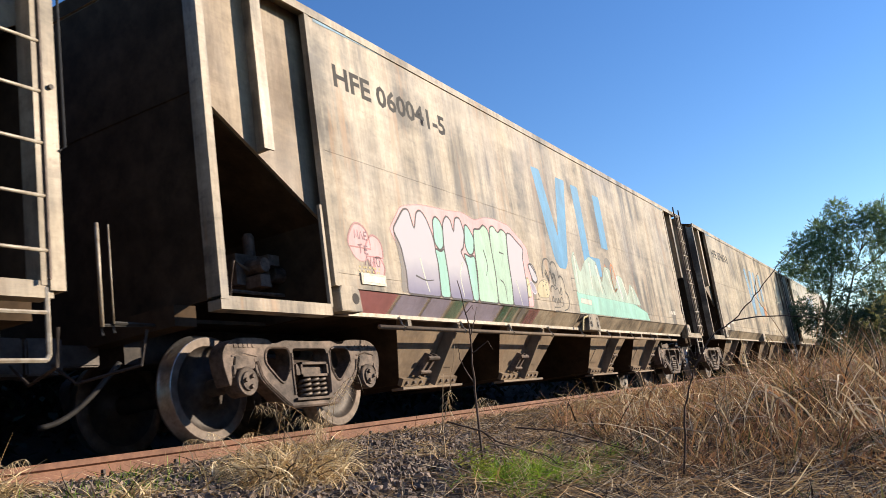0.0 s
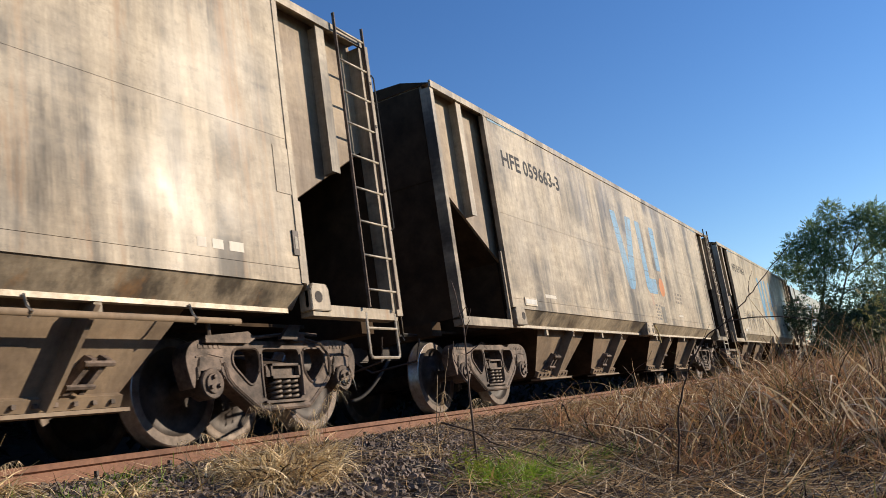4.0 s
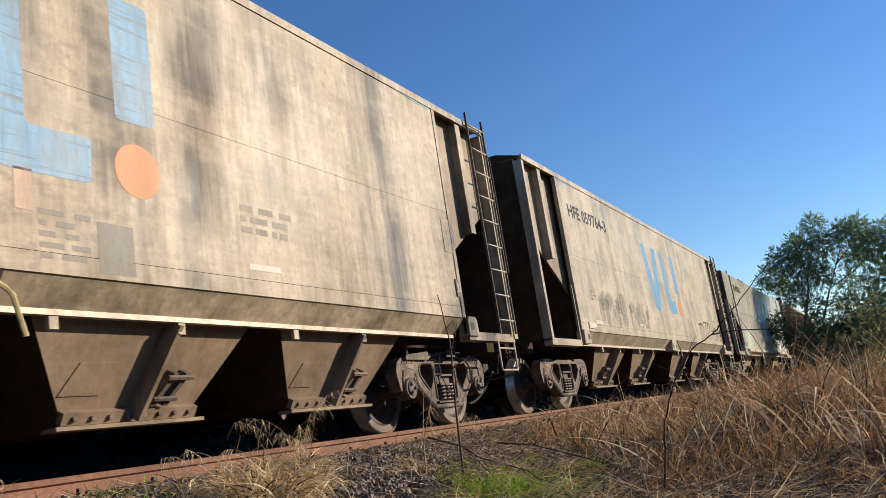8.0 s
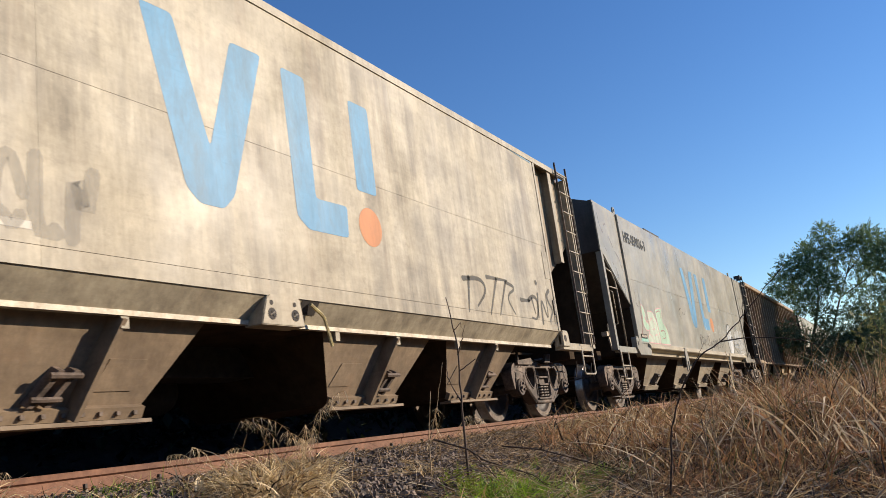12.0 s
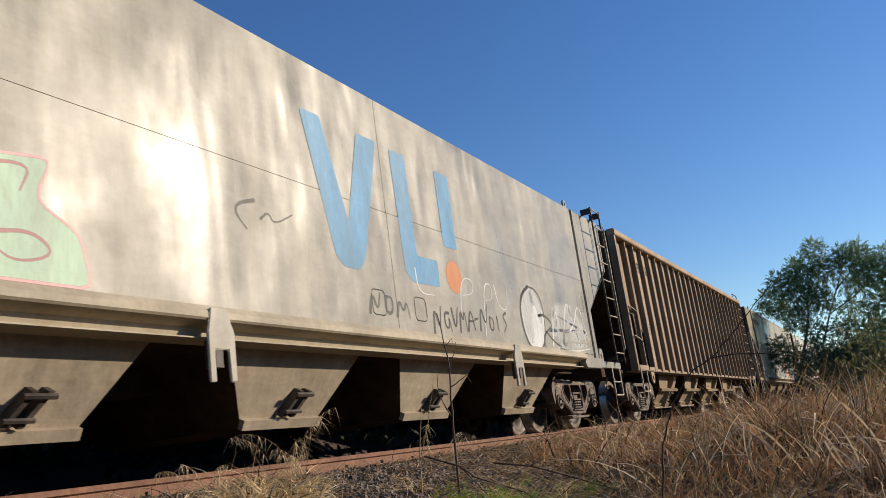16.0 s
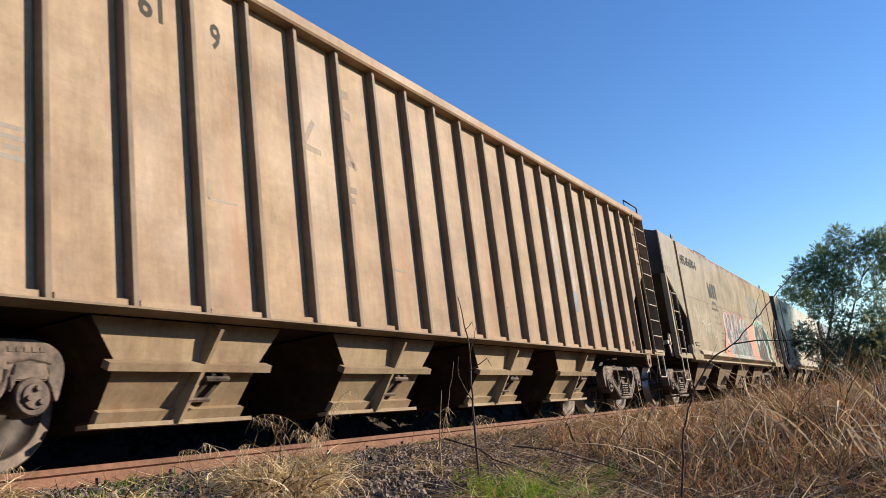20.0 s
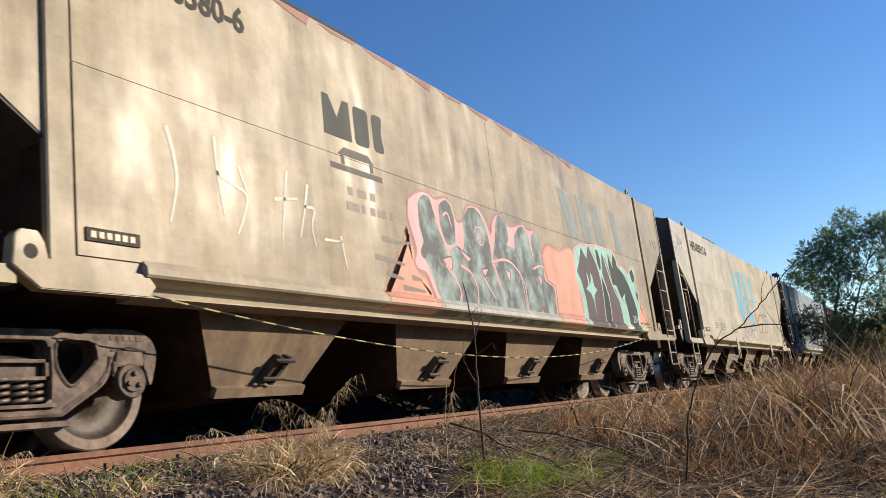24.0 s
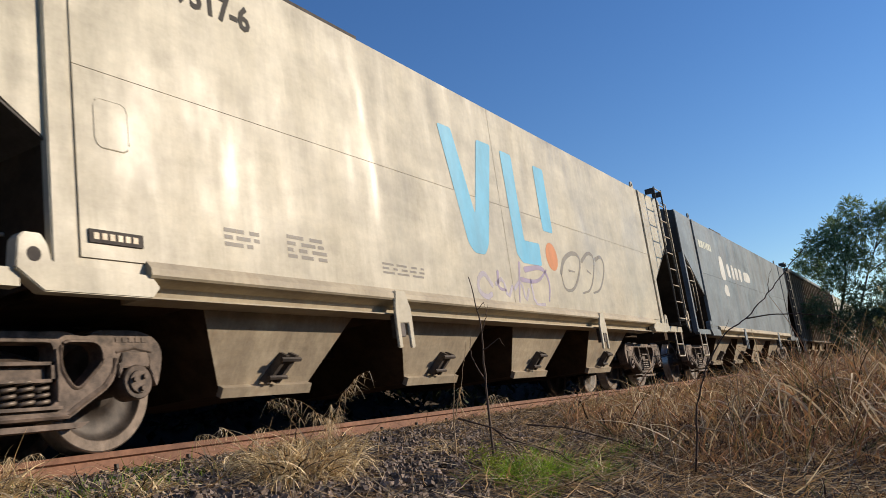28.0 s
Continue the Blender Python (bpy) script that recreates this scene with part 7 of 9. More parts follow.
bars(W7, 4.5, 5.2, 1.33, 3, SOFT_GREY, 105, 0.02, 0.04)
flat(W7, "graffiti_cloud", [blob(0.55, 3.1, 0.5, 0.22, 7, 20, 2.2, 0.15)], worn_paint("faint_pink_haze", (0.42, 0.36, 0.37), (0.46, 0.42, 0.34), 0.9), "faint pink spray haze", y=-1.3358)
for w_, lab in ((W4, 0), (W6, 0), (W7, 0)):
    bm = B()
    box(bm, 1.52, 1.90, SIDE_Y - 0.010, -1.35, 1.17, 1.25)
    pl = part("maker_plate", bm, SHADE_METAL, w_, "dark cast maker's plate", bevel=0.004)
    flat(pl, "plate_bar", [rect(1.55 + 0.055 * i, 1.585 + 0.055 * i, 1.19, 1.23) for i in range(6)], GALV, y=SIDE_Y - 0.012)
for w_ in (W4, W7):
    # pressed inspection cover
    hx = 1.60
    ring = [(hx + 0.125 + 0.125 * max(-1, min(1, 1.25 * math.cos(a))), 1.93 + 0.16 * max(-1, min(1, 1.25 * math.sin(a)))) for a in [i * math.tau / 24 for i in range(25)]]
    bm = B()
    tube(bm, [(x, SIDE_Y + 0.006, z) for x, z in ring], 0.008, 5)
    part("cover_rim", bm, WHITE if w_ is W4 else WHITE_C, w_, "pressed rim of an inspection cover")
bm = B()
tube(bm, [(12.78 + 0.14 * max(-1, min(1, 1.25 * math.cos(a))), SIDE_Y + 0.006, 1.90 + 0.15 * max(-1, min(1, 1.25 * math.sin(a)))) for a in [i * math.tau / 24 for i in range(25)]], 0.008, 5)
part("cover_rim", bm, WHITE, W4)
for hx in (6.72, 7.5):
    bm = B()
    tube(bm, [(hx + 0.115 + 0.115 * max(-1, min(1, 1.25 * math.cos(a))), SIDE_Y + 0.006, 1.33 + 0.12 * max(-1, min(1, 1.25 * math.sin(a)))) for a in [i * math.tau / 24 for i in range(25)]], 0.008, 5)
    part("cover_rim", bm, SHADE_METAL, W4)
# blue grey wagon
for px, pw, ph in ((3.4, 0.5, 0.62), (4.2, 0.35, 0.36), (4.75, 0.3, 0.4), (5.2, 0.35, 0.34), (5.7, 0.35, 0.36), (6.3, 0.9, 0.3)):
    flat(W8, "white_mark", [blob(px + pw / 2, 2.55, pw, ph, int(px * 10), 18, 3.5, 0.05)], PLATE_WHITE, "plain white painted mark")
flat(W8, "white_mark", [blob(3.7, 2.0, 0.5, 0.3, 5, 18, 3.0, 0.1)], PLATE_WHITE)
bars(W8, 1.6, 2.9, 3.05, 1, CREAM, 111, 0.17)
# twisted two-colour rope that sags along the sixth wagon
rope_at = [(1.95 + 10.2 * i / 150, 0.52 + 0.345 * (2 * i / 150 - 1) ** 2) for i in range(151)]
for k in range(0, 150, 2):
    bm = B()
    tube(bm, [(x, -1.40, z) for x, z in rope_at[k:k + 3]], 0.0055, 5)
    part("rope_length", bm, ROPE_YELLOW if k % 4 else RUBBER, W6, "yellow and black rope" if k == 0 else "")


# ---- the place ----
def ground_z(x, y):
    """Height of the ground: the ballast shoulder falls gently towards the path beside the line."""
    # past y = 2.6 an added, mostly hidden bank keeps the far side dark
    knots = [(-60, -0.8), (-8, -0.66), (-5.3, -0.62), (-4, -0.54), (-3, -0.45), (-2, -0.31), (-1.2, -0.19), (-0.7, -0.155), (0.7, -0.155), (1.3, -0.2), (2.6, -0.35), (4, 0.9), (6, 2.6), (9, 3.7), (14, 4.0), (60, 4.5)]
    z = knots[0][1] if y < knots[0][0] else knots[-1][1]
    for (a, za), (b, zb) in zip(knots, knots[1:]):
        if a <= y <= b:
            z = za + (zb - za) * (y - a) / (b - a)
    if y < -9.0:
        # unseen bank added behind the path to cut the sky's fill light
        z += 3.6 * min(1.0, (-9.0 - y) / 7.0) * max(0.0, min(1.0, (70.0 - x) / 40.0))
    lump = 0.03 * noise.noise((x * 0.9, y * 0.9, 0)) + 0.015 * noise.noise((x * 3.1, y * 3.1, 5))
    return z + lump * min(1.0, max(0.15, (abs(y) - 0.7) * 0.8))


def soil_material():
    mat, tree, bsdf = nodes_of("dark_soil")
    col = ramp(tree, noise_of(tree, (6, 6, 6), 8, 0.75), 0.35, 0.7, (0.028, 0.02, 0.015), (0.10, 0.07, 0.05))
    dry = ramp(tree, noise_of(tree, (0.6, 0.6, 0.6), 5), 0.45, 0.65, GREY0, GREY1)
    col = mixed(tree, dry, col, (0.066, 0.046, 0.03))
    tree.links.new(col, bsdf.inputs["Base Color"])
    bsdf.inputs["Roughness"].default_value = 0.95
    bumped(tree, bsdf, noise_of(tree, (28, 28, 28), 6, 0.7), 0.9, 0.03)
    return mat


SOIL = soil_material()


def build_ground():
    xs = [-400, -60, -20, -8] + [-4 + 0.4 * i for i in range(85)] + [32 + 2 * i for i in range(20)] + [90, 140, 250, 600, 2500]
    ys = [-2500, -400, -60, -20, -16, -14, -12, -10.5, -9] + [-7 + 0.3 * i for i in range(21)] + [-0.7, 0.7, 1.0, 1.4, 2, 2.6, 3.3, 4, 5, 6, 7.5, 9, 14, 20, 60, 400, 2500]
    verts = [(x, y, ground_z(x, y)) for x in xs for y in ys]
    n = len(ys)
    faces = [(i * n + j, (i + 1) * n + j, (i + 1) * n + j + 1, i * n + j + 1) for i in range(len(xs) - 1) for j in range(n - 1)]
    me = bpy.data.meshes.new("ground")
    me.from_pydata(verts, [], faces)
    me.materials.append(SOIL)
    for p in me.polygons:
        p.use_smooth = True
    tagged(new("ground", me), "dark soil and ballast shoulder beside the track", "ground", kind="structure")


build_ground()


def rail_outline(yc):
    s = [(-0.066, -0.165), (-0.066, -0.150), (-0.012, -0.130), (-0.009, -0.05), (-0.034, -0.038), (-0.035, -0.008), (-0.028, 0.0)]
    return [(yc + y, z) for y, z in s] + [(yc - y, z) for y, z in reversed(s)]


for side_y in (-0.535, 0.535):
    track_rail = thing("rail", "rust-brown steel rail on wooden sleepers", "rail", "rails of the track", "structure")
    for x0, x1 in ((-60, -4.31), (-4.30, 7.69), (7.70, 19.69), (19.70, 31.69), (31.70, 260)):
        bm = B()
        prism(bm, rail_outline(side_y), "x", x0, x1)
        me = mesh_of(bm, "rail_length", (RAIL_STEEL, RAIL_TOP))
        for p in me.polygons:
            p.material_index = 1 if p.normal.z > 0.9 and p.center.z > -0.005 else 0
        part("rail_length", me, None, track_rail)


# ---- ballast, sleepers ----
rng = random.Random(7)
STONE = leafy("ballast_stone", (0.06, 0.046, 0.037), (0.28, 0.212, 0.165), 0.85, 0.0)
WOOD = rough_metal("old_sleeper_wood", (0.16, 0.12, 0.09), (0.05, 0.04, 0.03), 0.9, 0.0, 12)


def stuff_object(name, verts, faces, mat, label, category, smooth=False, kind="stuff"):
    me = bpy.data.meshes.new(name)
    me.from_pydata(verts, [], faces)
    me.materials.append(mat)
    me.update()
    if smooth:
        for p in me.polygons:
            p.use_smooth = True
    return tagged(new(name, me), label, category, kind=kind)


def stone(verts, faces, c, r):
    n = len(verts)
    turn = Euler((rng.uniform(0, 6.3), rng.uniform(0, 6.3), rng.uniform(0, 6.3))).to_matrix()
    sx, sy, sz = rng.uniform(0.7, 1.25), rng.uniform(0.6, 1.0), rng.uniform(0.45, 0.8)
    for x, y, z in ((-1, -1, -1), (1, -1, -1), (1, 1, -1), (-1, 1, -1), (-0.7, -0.7, 1), (0.7, -0.7, 1), (0.7, 0.7, 1), (-0.7, 0.7, 1)):
        v = turn @ Vector((x * sx * rng.uniform(0.6, 1.1), y * sy * rng.uniform(0.6, 1.1), z * sz * rng.uniform(0.7, 1.1))) * r * 0.62
        verts.append((c[0] + v.x, c[1] + v.y, c[2] + v.z))
    for f in ((0, 3, 2, 1), (4, 5, 6, 7), (0, 1, 5, 4), (1, 2, 6, 5), (2, 3, 7, 6), (3, 0, 4, 7)):
        faces.append(tuple(n + i for i in f))


def build_ballast():
    verts, faces = [], []
    for x0, x1, y0, y1, per, r in ((2.0, 9.5, -3.4, -0.62, 850, 0.029), (9.5, 18, -2.6, -0.62, 240, 0.038), (-4, 24, -0.45, 1.2, 60, 0.045), (-14, 2.0, -2.6, -0.62, 170, 0.036)):
        for _ in range(int((x1 - x0) * (y1 - y0) * per)):
            x, y = rng.uniform(x0, x1), rng.uniform(y0, y1)
            if y < -2.2 and rng.random() < (-2.2 - y) * 0.75:
                continue
            stone(verts, faces, (x, y, ground_z(x, y) + rng.uniform(-0.005, 0.028)), r * rng.uniform(0.55, 1.35))
    stuff_object("ballast", verts, faces, STONE, "dark brown crushed stone ballast beside the rail", "ballast")


build_ballast()


def sleeper_thing():
    s = thing("sleeper", "old wooden sleeper half sunk in ballast", "sleeper", "sleepers of the track")
    bm = B()
    box(bm, -0.11, 0.11, -0.98, 0.98, -0.32, -0.168)
    part("beam", bm, WOOD, s, bevel=0.012)
    for y in (-0.535, 0.535):
        bm = B()
        box(bm, -0.09, 0.09, y - 0.14, y + 0.14, -0.168, -0.158)
        pl = part("tie_plate", bm, RAIL_STEEL, s)
        for d in (-0.085, 0.085):
            bm = B()
            turned(bm, [(-0.165, 0.0), (-0.165, 0.028), (-0.135, 0.028), (-0.128, 0.016), (-0.085, 0.016), (-0.085, 0.0)], (0, y + d, 0), 6, "z")
            part("screw_spike", bm, CAST_DARK, pl)
            bm = B()
            prism(bm, [(y + d * 0.5, -0.15), (y + d * 1.5, -0.158), (y + d * 1.5, -0.145), (y + d * 1.0, -0.128), (y + d * 0.5, -0.14)], "x", -0.055, 0.055)
            part("clip", bm, RAIL_STEEL, pl)
    return s


first_sleeper = sleeper_thing()
first_sleeper.location = (-3.0, 0, 0)
for i in range(1, 46):
    copy_thing(first_sleeper, pose(-3.0 + 0.61 * i, 0, 0, 0, 0, rng.uniform(-1.5, 1.5)))


# ---- grass ----
DRY = leafy("dry_grass", (0.23, 0.135, 0.055), (0.62, 0.41, 0.19), 0.75, 0.25)
RED_DRY = leafy("red_brown_grass", (0.17, 0.078, 0.038), (0.60, 0.32, 0.15), 0.75, 0.2)
STRAW = leafy("straw", (0.50, 0.36, 0.19), (0.95, 0.77, 0.50), 0.65, 0.2)
GREEN = leafy("green_grass", (0.10, 0.19, 0.012), (0.36, 0.52, 0.05), 0.6, 0.35)
DARK_DRY = leafy("dead_and_shade_grass", (0.014, 0.009, 0.007), (0.075, 0.046, 0.03), 0.85, 0.1)
GOLD = leafy("golden_straw", (0.46, 0.33, 0.15), (0.92, 0.74, 0.45), 0.6, 0.2)
OLIVE = leafy("olive_weeds", (0.05, 0.065, 0.02), (0.17, 0.17, 0.06), 0.65, 0.3)
TWIG = rough_metal("grey_brown_twig", (0.13, 0.085, 0.06), (0.05, 0.032, 0.024), 0.85, 0.0, 25)
PALE_TWIG = rough_metal("pale_dry_cane", (0.50, 0.38, 0.23), (0.28, 0.19, 0.11), 0.7, 0.0, 25)


def blade(verts, faces, base, height, width, lean, bend, kink=0.0, segs=4):
    """A tapered strip that leans and bends over; kink breaks it partway up."""
    a = rng.uniform(0, math.tau)
    dx, dy = math.cos(a), math.sin(a)
    face = rng.uniform(0, math.tau)
    wx, wy = math.cos(face) * width / 2, math.sin(face) * width / 2
    tilt, n = lean, len(verts)
    p = Vector(base)
    step = height / segs
    for i in range(segs + 1):
        k = 1.0 - 0.85 * i / segs
        verts.append((p.x - wx * k, p.y - wy * k, p.z))
        verts.append((p.x + wx * k, p.y + wy * k, p.z))
        tilt += bend / segs * (0.5 + i / segs)
        if kink and i == segs // 2:
            tilt += kink
        p = p + Vector((dx * math.sin(tilt), dy * math.sin(tilt), math.cos(tilt))) * step
    for i in range(segs):
        faces.append((n + 2 * i, n + 2 * i + 1, n + 2 * i + 3, n + 2 * i + 2))


def wisp(verts, faces, base, length, width, lean, bend, wander, kinks=(), segs=6, way=None):
    """A thin strip that wanders as it grows: bends, turns about and breaks at its kinks (place along it, angle)."""
    a, tilt = rng.uniform(0, math.tau) if way is None else rng.gauss(way, 0.75), lean
    face = rng.uniform(0, math.tau)
    wx, wy = math.cos(face) * width / 2, math.sin(face) * width / 2
    p, n, step = Vector(base), len(verts), length / segs
    for i in range(segs + 1):
        k = 1.0 - 0.8 * (i / segs) ** 2
        verts.append((p.x - wx * k, p.y - wy * k, p.z))
        verts.append((p.x + wx * k, p.y + wy * k, p.z + width * 0.3 * k))
        tilt += bend / segs
        a += rng.uniform(-wander, wander)
        for place, angle in kinks:
            if i == int(place * segs):
                tilt += angle
        p = p + Vector((math.cos(a) * math.sin(tilt), math.sin(a) * math.sin(tilt), math.cos(tilt))) * step
        low = ground_z(p.x, p.y) + 0.006
        if p.z < low:
            p.z, tilt = low, 1.45
    for i in range(segs):
        faces.append((n + 2 * i, n + 2 * i + 1, n + 2 * i + 3, n + 2 * i + 2))


def tall(x, y):
    """How high the dry grass stands: a belt beside the line, higher away from it, low at its trodden near edge."""
    off = (y + 5.34) / max(x, 0.5)
    edge = 0.345 + 0.05 * noise.noise((x * 0.8, y * 0.8, 3))
    if off > edge:
        return 0.0
    grow = min(1.0, (edge - off) / 0.20)
    lump = 0.68 + 0.75 * noise.noise((x * 0.85, y * 0.85, 9)) + 0.35 * noise.noise((x * 2.3, y * 2.3, 4))
    near = 0.25 + 0.75 * max(0.0, min(1.0, (x - 3.7 - 1.6 * max(0.0, off - 0.10)) / 2.2))
    return (0.18 + 0.42 * grow) * max(0.2, lump) * near


def build_grass():
    kinds = {"dark": (DARK_DRY, "dead stalks darkened for the shade at the foot of the dry grass"), "red": (RED_DRY, "red-brown dry grass stalks"), "dry": (DRY, "tangle of dry tan grass"),
             "straw": (STRAW, "pale broken straw in the dry grass"), "olive": (OLIVE, "olive weeds among the dry grass")}
    sets = {k: ([], []) for k in kinds}

    def scatter(count, x0, x1, y0, y1, wide, scale=1.0):
        for _ in range(count):
            x, y = rng.uniform(x0, x1), rng.uniform(y0, y1)
            if math.hypot(x, y + 5.34) < 2.6:
                continue
            h = tall(x, y) * scale
            if h <= 0.02:
                continue
            clump = noise.noise((x * 2.1, y * 2.1, 31)) + 0.5 * noise.noise((x * 5.3, y * 5.3, 12))
            if rng.random() > 0.6 + 0.8 * clump:
                continue
            # the dark kind puts the shade between the stalks into colour
            pick = rng.random() + 0.25 * noise.noise((x * 0.9, y * 0.9, 21))
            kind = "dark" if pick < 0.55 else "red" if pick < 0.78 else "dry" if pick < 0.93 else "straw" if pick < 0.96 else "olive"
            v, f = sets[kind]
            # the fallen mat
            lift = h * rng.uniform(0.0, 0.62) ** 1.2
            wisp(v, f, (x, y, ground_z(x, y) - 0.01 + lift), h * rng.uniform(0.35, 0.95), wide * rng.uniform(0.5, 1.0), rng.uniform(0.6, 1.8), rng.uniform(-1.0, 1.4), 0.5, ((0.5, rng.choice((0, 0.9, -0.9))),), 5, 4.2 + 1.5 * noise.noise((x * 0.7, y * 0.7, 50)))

    def tufts(count, x0, x1, y0, y1, wide, scale=1.0):
        """Stools of stalks that fan out from one foot, all blown a little one way."""
        for _ in range(count):
            cx, cy = rng.uniform(x0, x1), rng.uniform(y0, y1)
            h = tall(cx, cy) * scale
            if h < 0.10 or math.hypot(cx, cy + 5.34) < 3.2:
                continue
            mood = rng.random()
            pool = ("red", "red", "red", "dry") if mood < 0.42 else ("dry", "straw", "straw", "red") if mood < 0.70 else ("dark", "dark", "red", "dry") if mood < 0.88 else ("olive", "olive", "dry", "red")
            over, way = rng.uniform(0.8, 2.4), rng.uniform(0, math.tau)
            for _ in range(rng.randint(12, 26)):
                v, f = sets[rng.choice(pool)]
                x, y = cx + rng.gauss(0, 0.05), cy + rng.gauss(0, 0.05)
                kink = ((rng.uniform(0.35, 0.75), rng.choice((0.8, 1.3, 1.9))),) if rng.random() < 0.35 else ()
                wisp(v, f, (x, y, ground_z(x, y) - 0.01), h * rng.uniform(0.6, 1.75), wide * rng.uniform(0.35, 1.0), abs(rng.gauss(0.2, 0.4)), over * rng.uniform(0.3, 1.6), 0.18, kink, 8, way)
    scatter(15000, 2.6, 7.0, -5.9, -2.6, 0.0068)
    scatter(20000, 5.0, 15, -6.4, -1.0, 0.0095)
    scatter(10000, 13, 34, -8, -1.3, 0.014, 1.15)
    scatter(4000, 30, 75, -14, -2.0, 0.035, 1.5)
    tufts(420, 3.4, 7.0, -5.9, -3.4, 0.0115)
    tufts(1150, 6.0, 15, -6.6, -1.2, 0.0135)
    tufts(700, 14, 36, -9, -1.4, 0.014, 1.15)
    # a ragged front of taller stools where the grass meets the ballast
    for _ in range(110):
        cx = rng.uniform(6.5, 14.0)
        cy = -5.34 + cx * rng.uniform(0.26, 0.42)
        if cy > -1.25:
            continue
        h, over = rng.uniform(0.22, 0.46), rng.uniform(0.4, 1.5)
        pool = rng.choice((("red", "red", "dry"), ("dry", "straw", "red"), ("dark", "red", "dry"), ("olive", "dry", "red")))
        for _ in range(rng.randint(14, 28)):
            v, f = sets[rng.choice(pool)]
            x, y = cx + rng.gauss(0, 0.06), cy + rng.gauss(0, 0.05)
            wisp(v, f, (x, y, ground_z(x, y) - 0.01), h * rng.uniform(0.5, 1.3), 0.013 * rng.uniform(0.5, 1.1), abs(rng.gauss(0.25, 0.4)), over * rng.uniform(0.2, 1.8), 0.25, ((rng.uniform(0.4, 0.7), rng.choice((0, 0.9, 1.6))),), 6)
    # long bent straws over the tangle
    for _ in range(900):
        x = 4.9 + 6.5 * rng.random() ** 1.1
        y = -5.34 + x * rng.uniform(-0.02, 0.33)
        h = tall(x, y)
        if h < 0.12:
            continue
        kind = rng.choice(("straw", "straw", "dry", "red"))
        v, f = sets[kind]
        wisp(v, f, (x, y, ground_z(x, y) + h * rng.uniform(0, 0.75)), rng.uniform(0.3, 0.85), rng.uniform(0.007, 0.015), rng.uniform(0.1, 1.0), rng.uniform(0.9, 2.4), 0.12,
             ((rng.uniform(0.4, 0.65), rng.choice((0, 0, 0.9, 1.6))),), 10)
    for key, (mat, label) in kinds.items():
        v, f = sets[key]
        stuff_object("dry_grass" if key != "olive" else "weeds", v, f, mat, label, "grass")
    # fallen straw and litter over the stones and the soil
    for mat, count, label in ((DRY, 20000, "fallen dry stalks lying over the ballast"), (DARK_DRY, 14000, "dark fallen stalks on the soil"), (STRAW, 9000, "pale fallen straw on the ballast")):
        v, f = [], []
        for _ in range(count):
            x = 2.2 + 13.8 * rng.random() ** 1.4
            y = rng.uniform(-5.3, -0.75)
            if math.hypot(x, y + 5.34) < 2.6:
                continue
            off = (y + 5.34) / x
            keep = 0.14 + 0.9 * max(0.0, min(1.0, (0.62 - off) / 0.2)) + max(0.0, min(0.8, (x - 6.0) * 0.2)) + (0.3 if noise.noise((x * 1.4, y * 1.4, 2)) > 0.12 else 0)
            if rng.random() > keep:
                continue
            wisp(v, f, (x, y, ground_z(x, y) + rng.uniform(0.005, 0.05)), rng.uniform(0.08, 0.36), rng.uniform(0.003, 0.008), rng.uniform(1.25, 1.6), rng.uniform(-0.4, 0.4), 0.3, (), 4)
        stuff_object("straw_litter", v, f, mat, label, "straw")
    # green grass in patches
    v, f = [], []
    for _ in range(7000):
        x, y = rng.uniform(3.5, 6.2), rng.uniform(-3.75, -2.75)
        off = (y + 5.34) / x
        if not 0.30 < off < 0.52:
            continue
        if noise.noise((x * 1.7, y * 1.7, 40)) + 0.6 * noise.noise((x * 4.5, y * 4.5, 41)) < -0.22 + 0.5 * abs(off - 0.42) / 0.15 + max(0.0, x - 4.9) * 0.45:
            continue
        wisp(v, f, (x, y, ground_z(x, y) - 0.01), rng.uniform(0.04, 0.14), rng.uniform(0.004, 0.008), rng.uniform(0, 0.8), rng.uniform(0, 1.5), 0.3, (), 3)
    for cx, cy, sx, sy, n, h in ((4.2, -3.3, 0.22, 0.16, 520, 0.15), (3.3, -1.45, 0.6, 0.25, 420, 0.08), (2.7, -1.6, 0.4, 0.2, 320, 0.10), (2.4, -1.15, 0.3, 0.12, 260, 0.10), (3.55, -1.05, 0.25, 0.1, 130, 0.12)):
        for _ in range(n):
            x, y = rng.gauss(cx, sx / 1.6), rng.gauss(cy, sy / 1.6)
            wisp(v, f, (x, y, ground_z(x, y) - 0.01), h * rng.uniform(0.4, 1.3), rng.uniform(0.003, 0.008), rng.uniform(0, 0.8), rng.uniform(0, 1.3), 0.3, (), 3)
    stuff_object("green_grass", v, f, GREEN, "fresh green grass at the foot of the ballast", "grass")
    # weeds past the far rail; the train's shade is put into their dark colour
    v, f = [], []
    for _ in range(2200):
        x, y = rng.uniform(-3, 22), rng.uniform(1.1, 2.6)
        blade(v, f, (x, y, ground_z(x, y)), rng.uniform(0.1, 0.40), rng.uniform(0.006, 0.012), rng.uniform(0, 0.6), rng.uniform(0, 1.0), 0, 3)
    stuff_object("weeds", v, f, DARK_DRY, "weeds past the far rail, darkened for the train's shade", "grass")


build_grass()


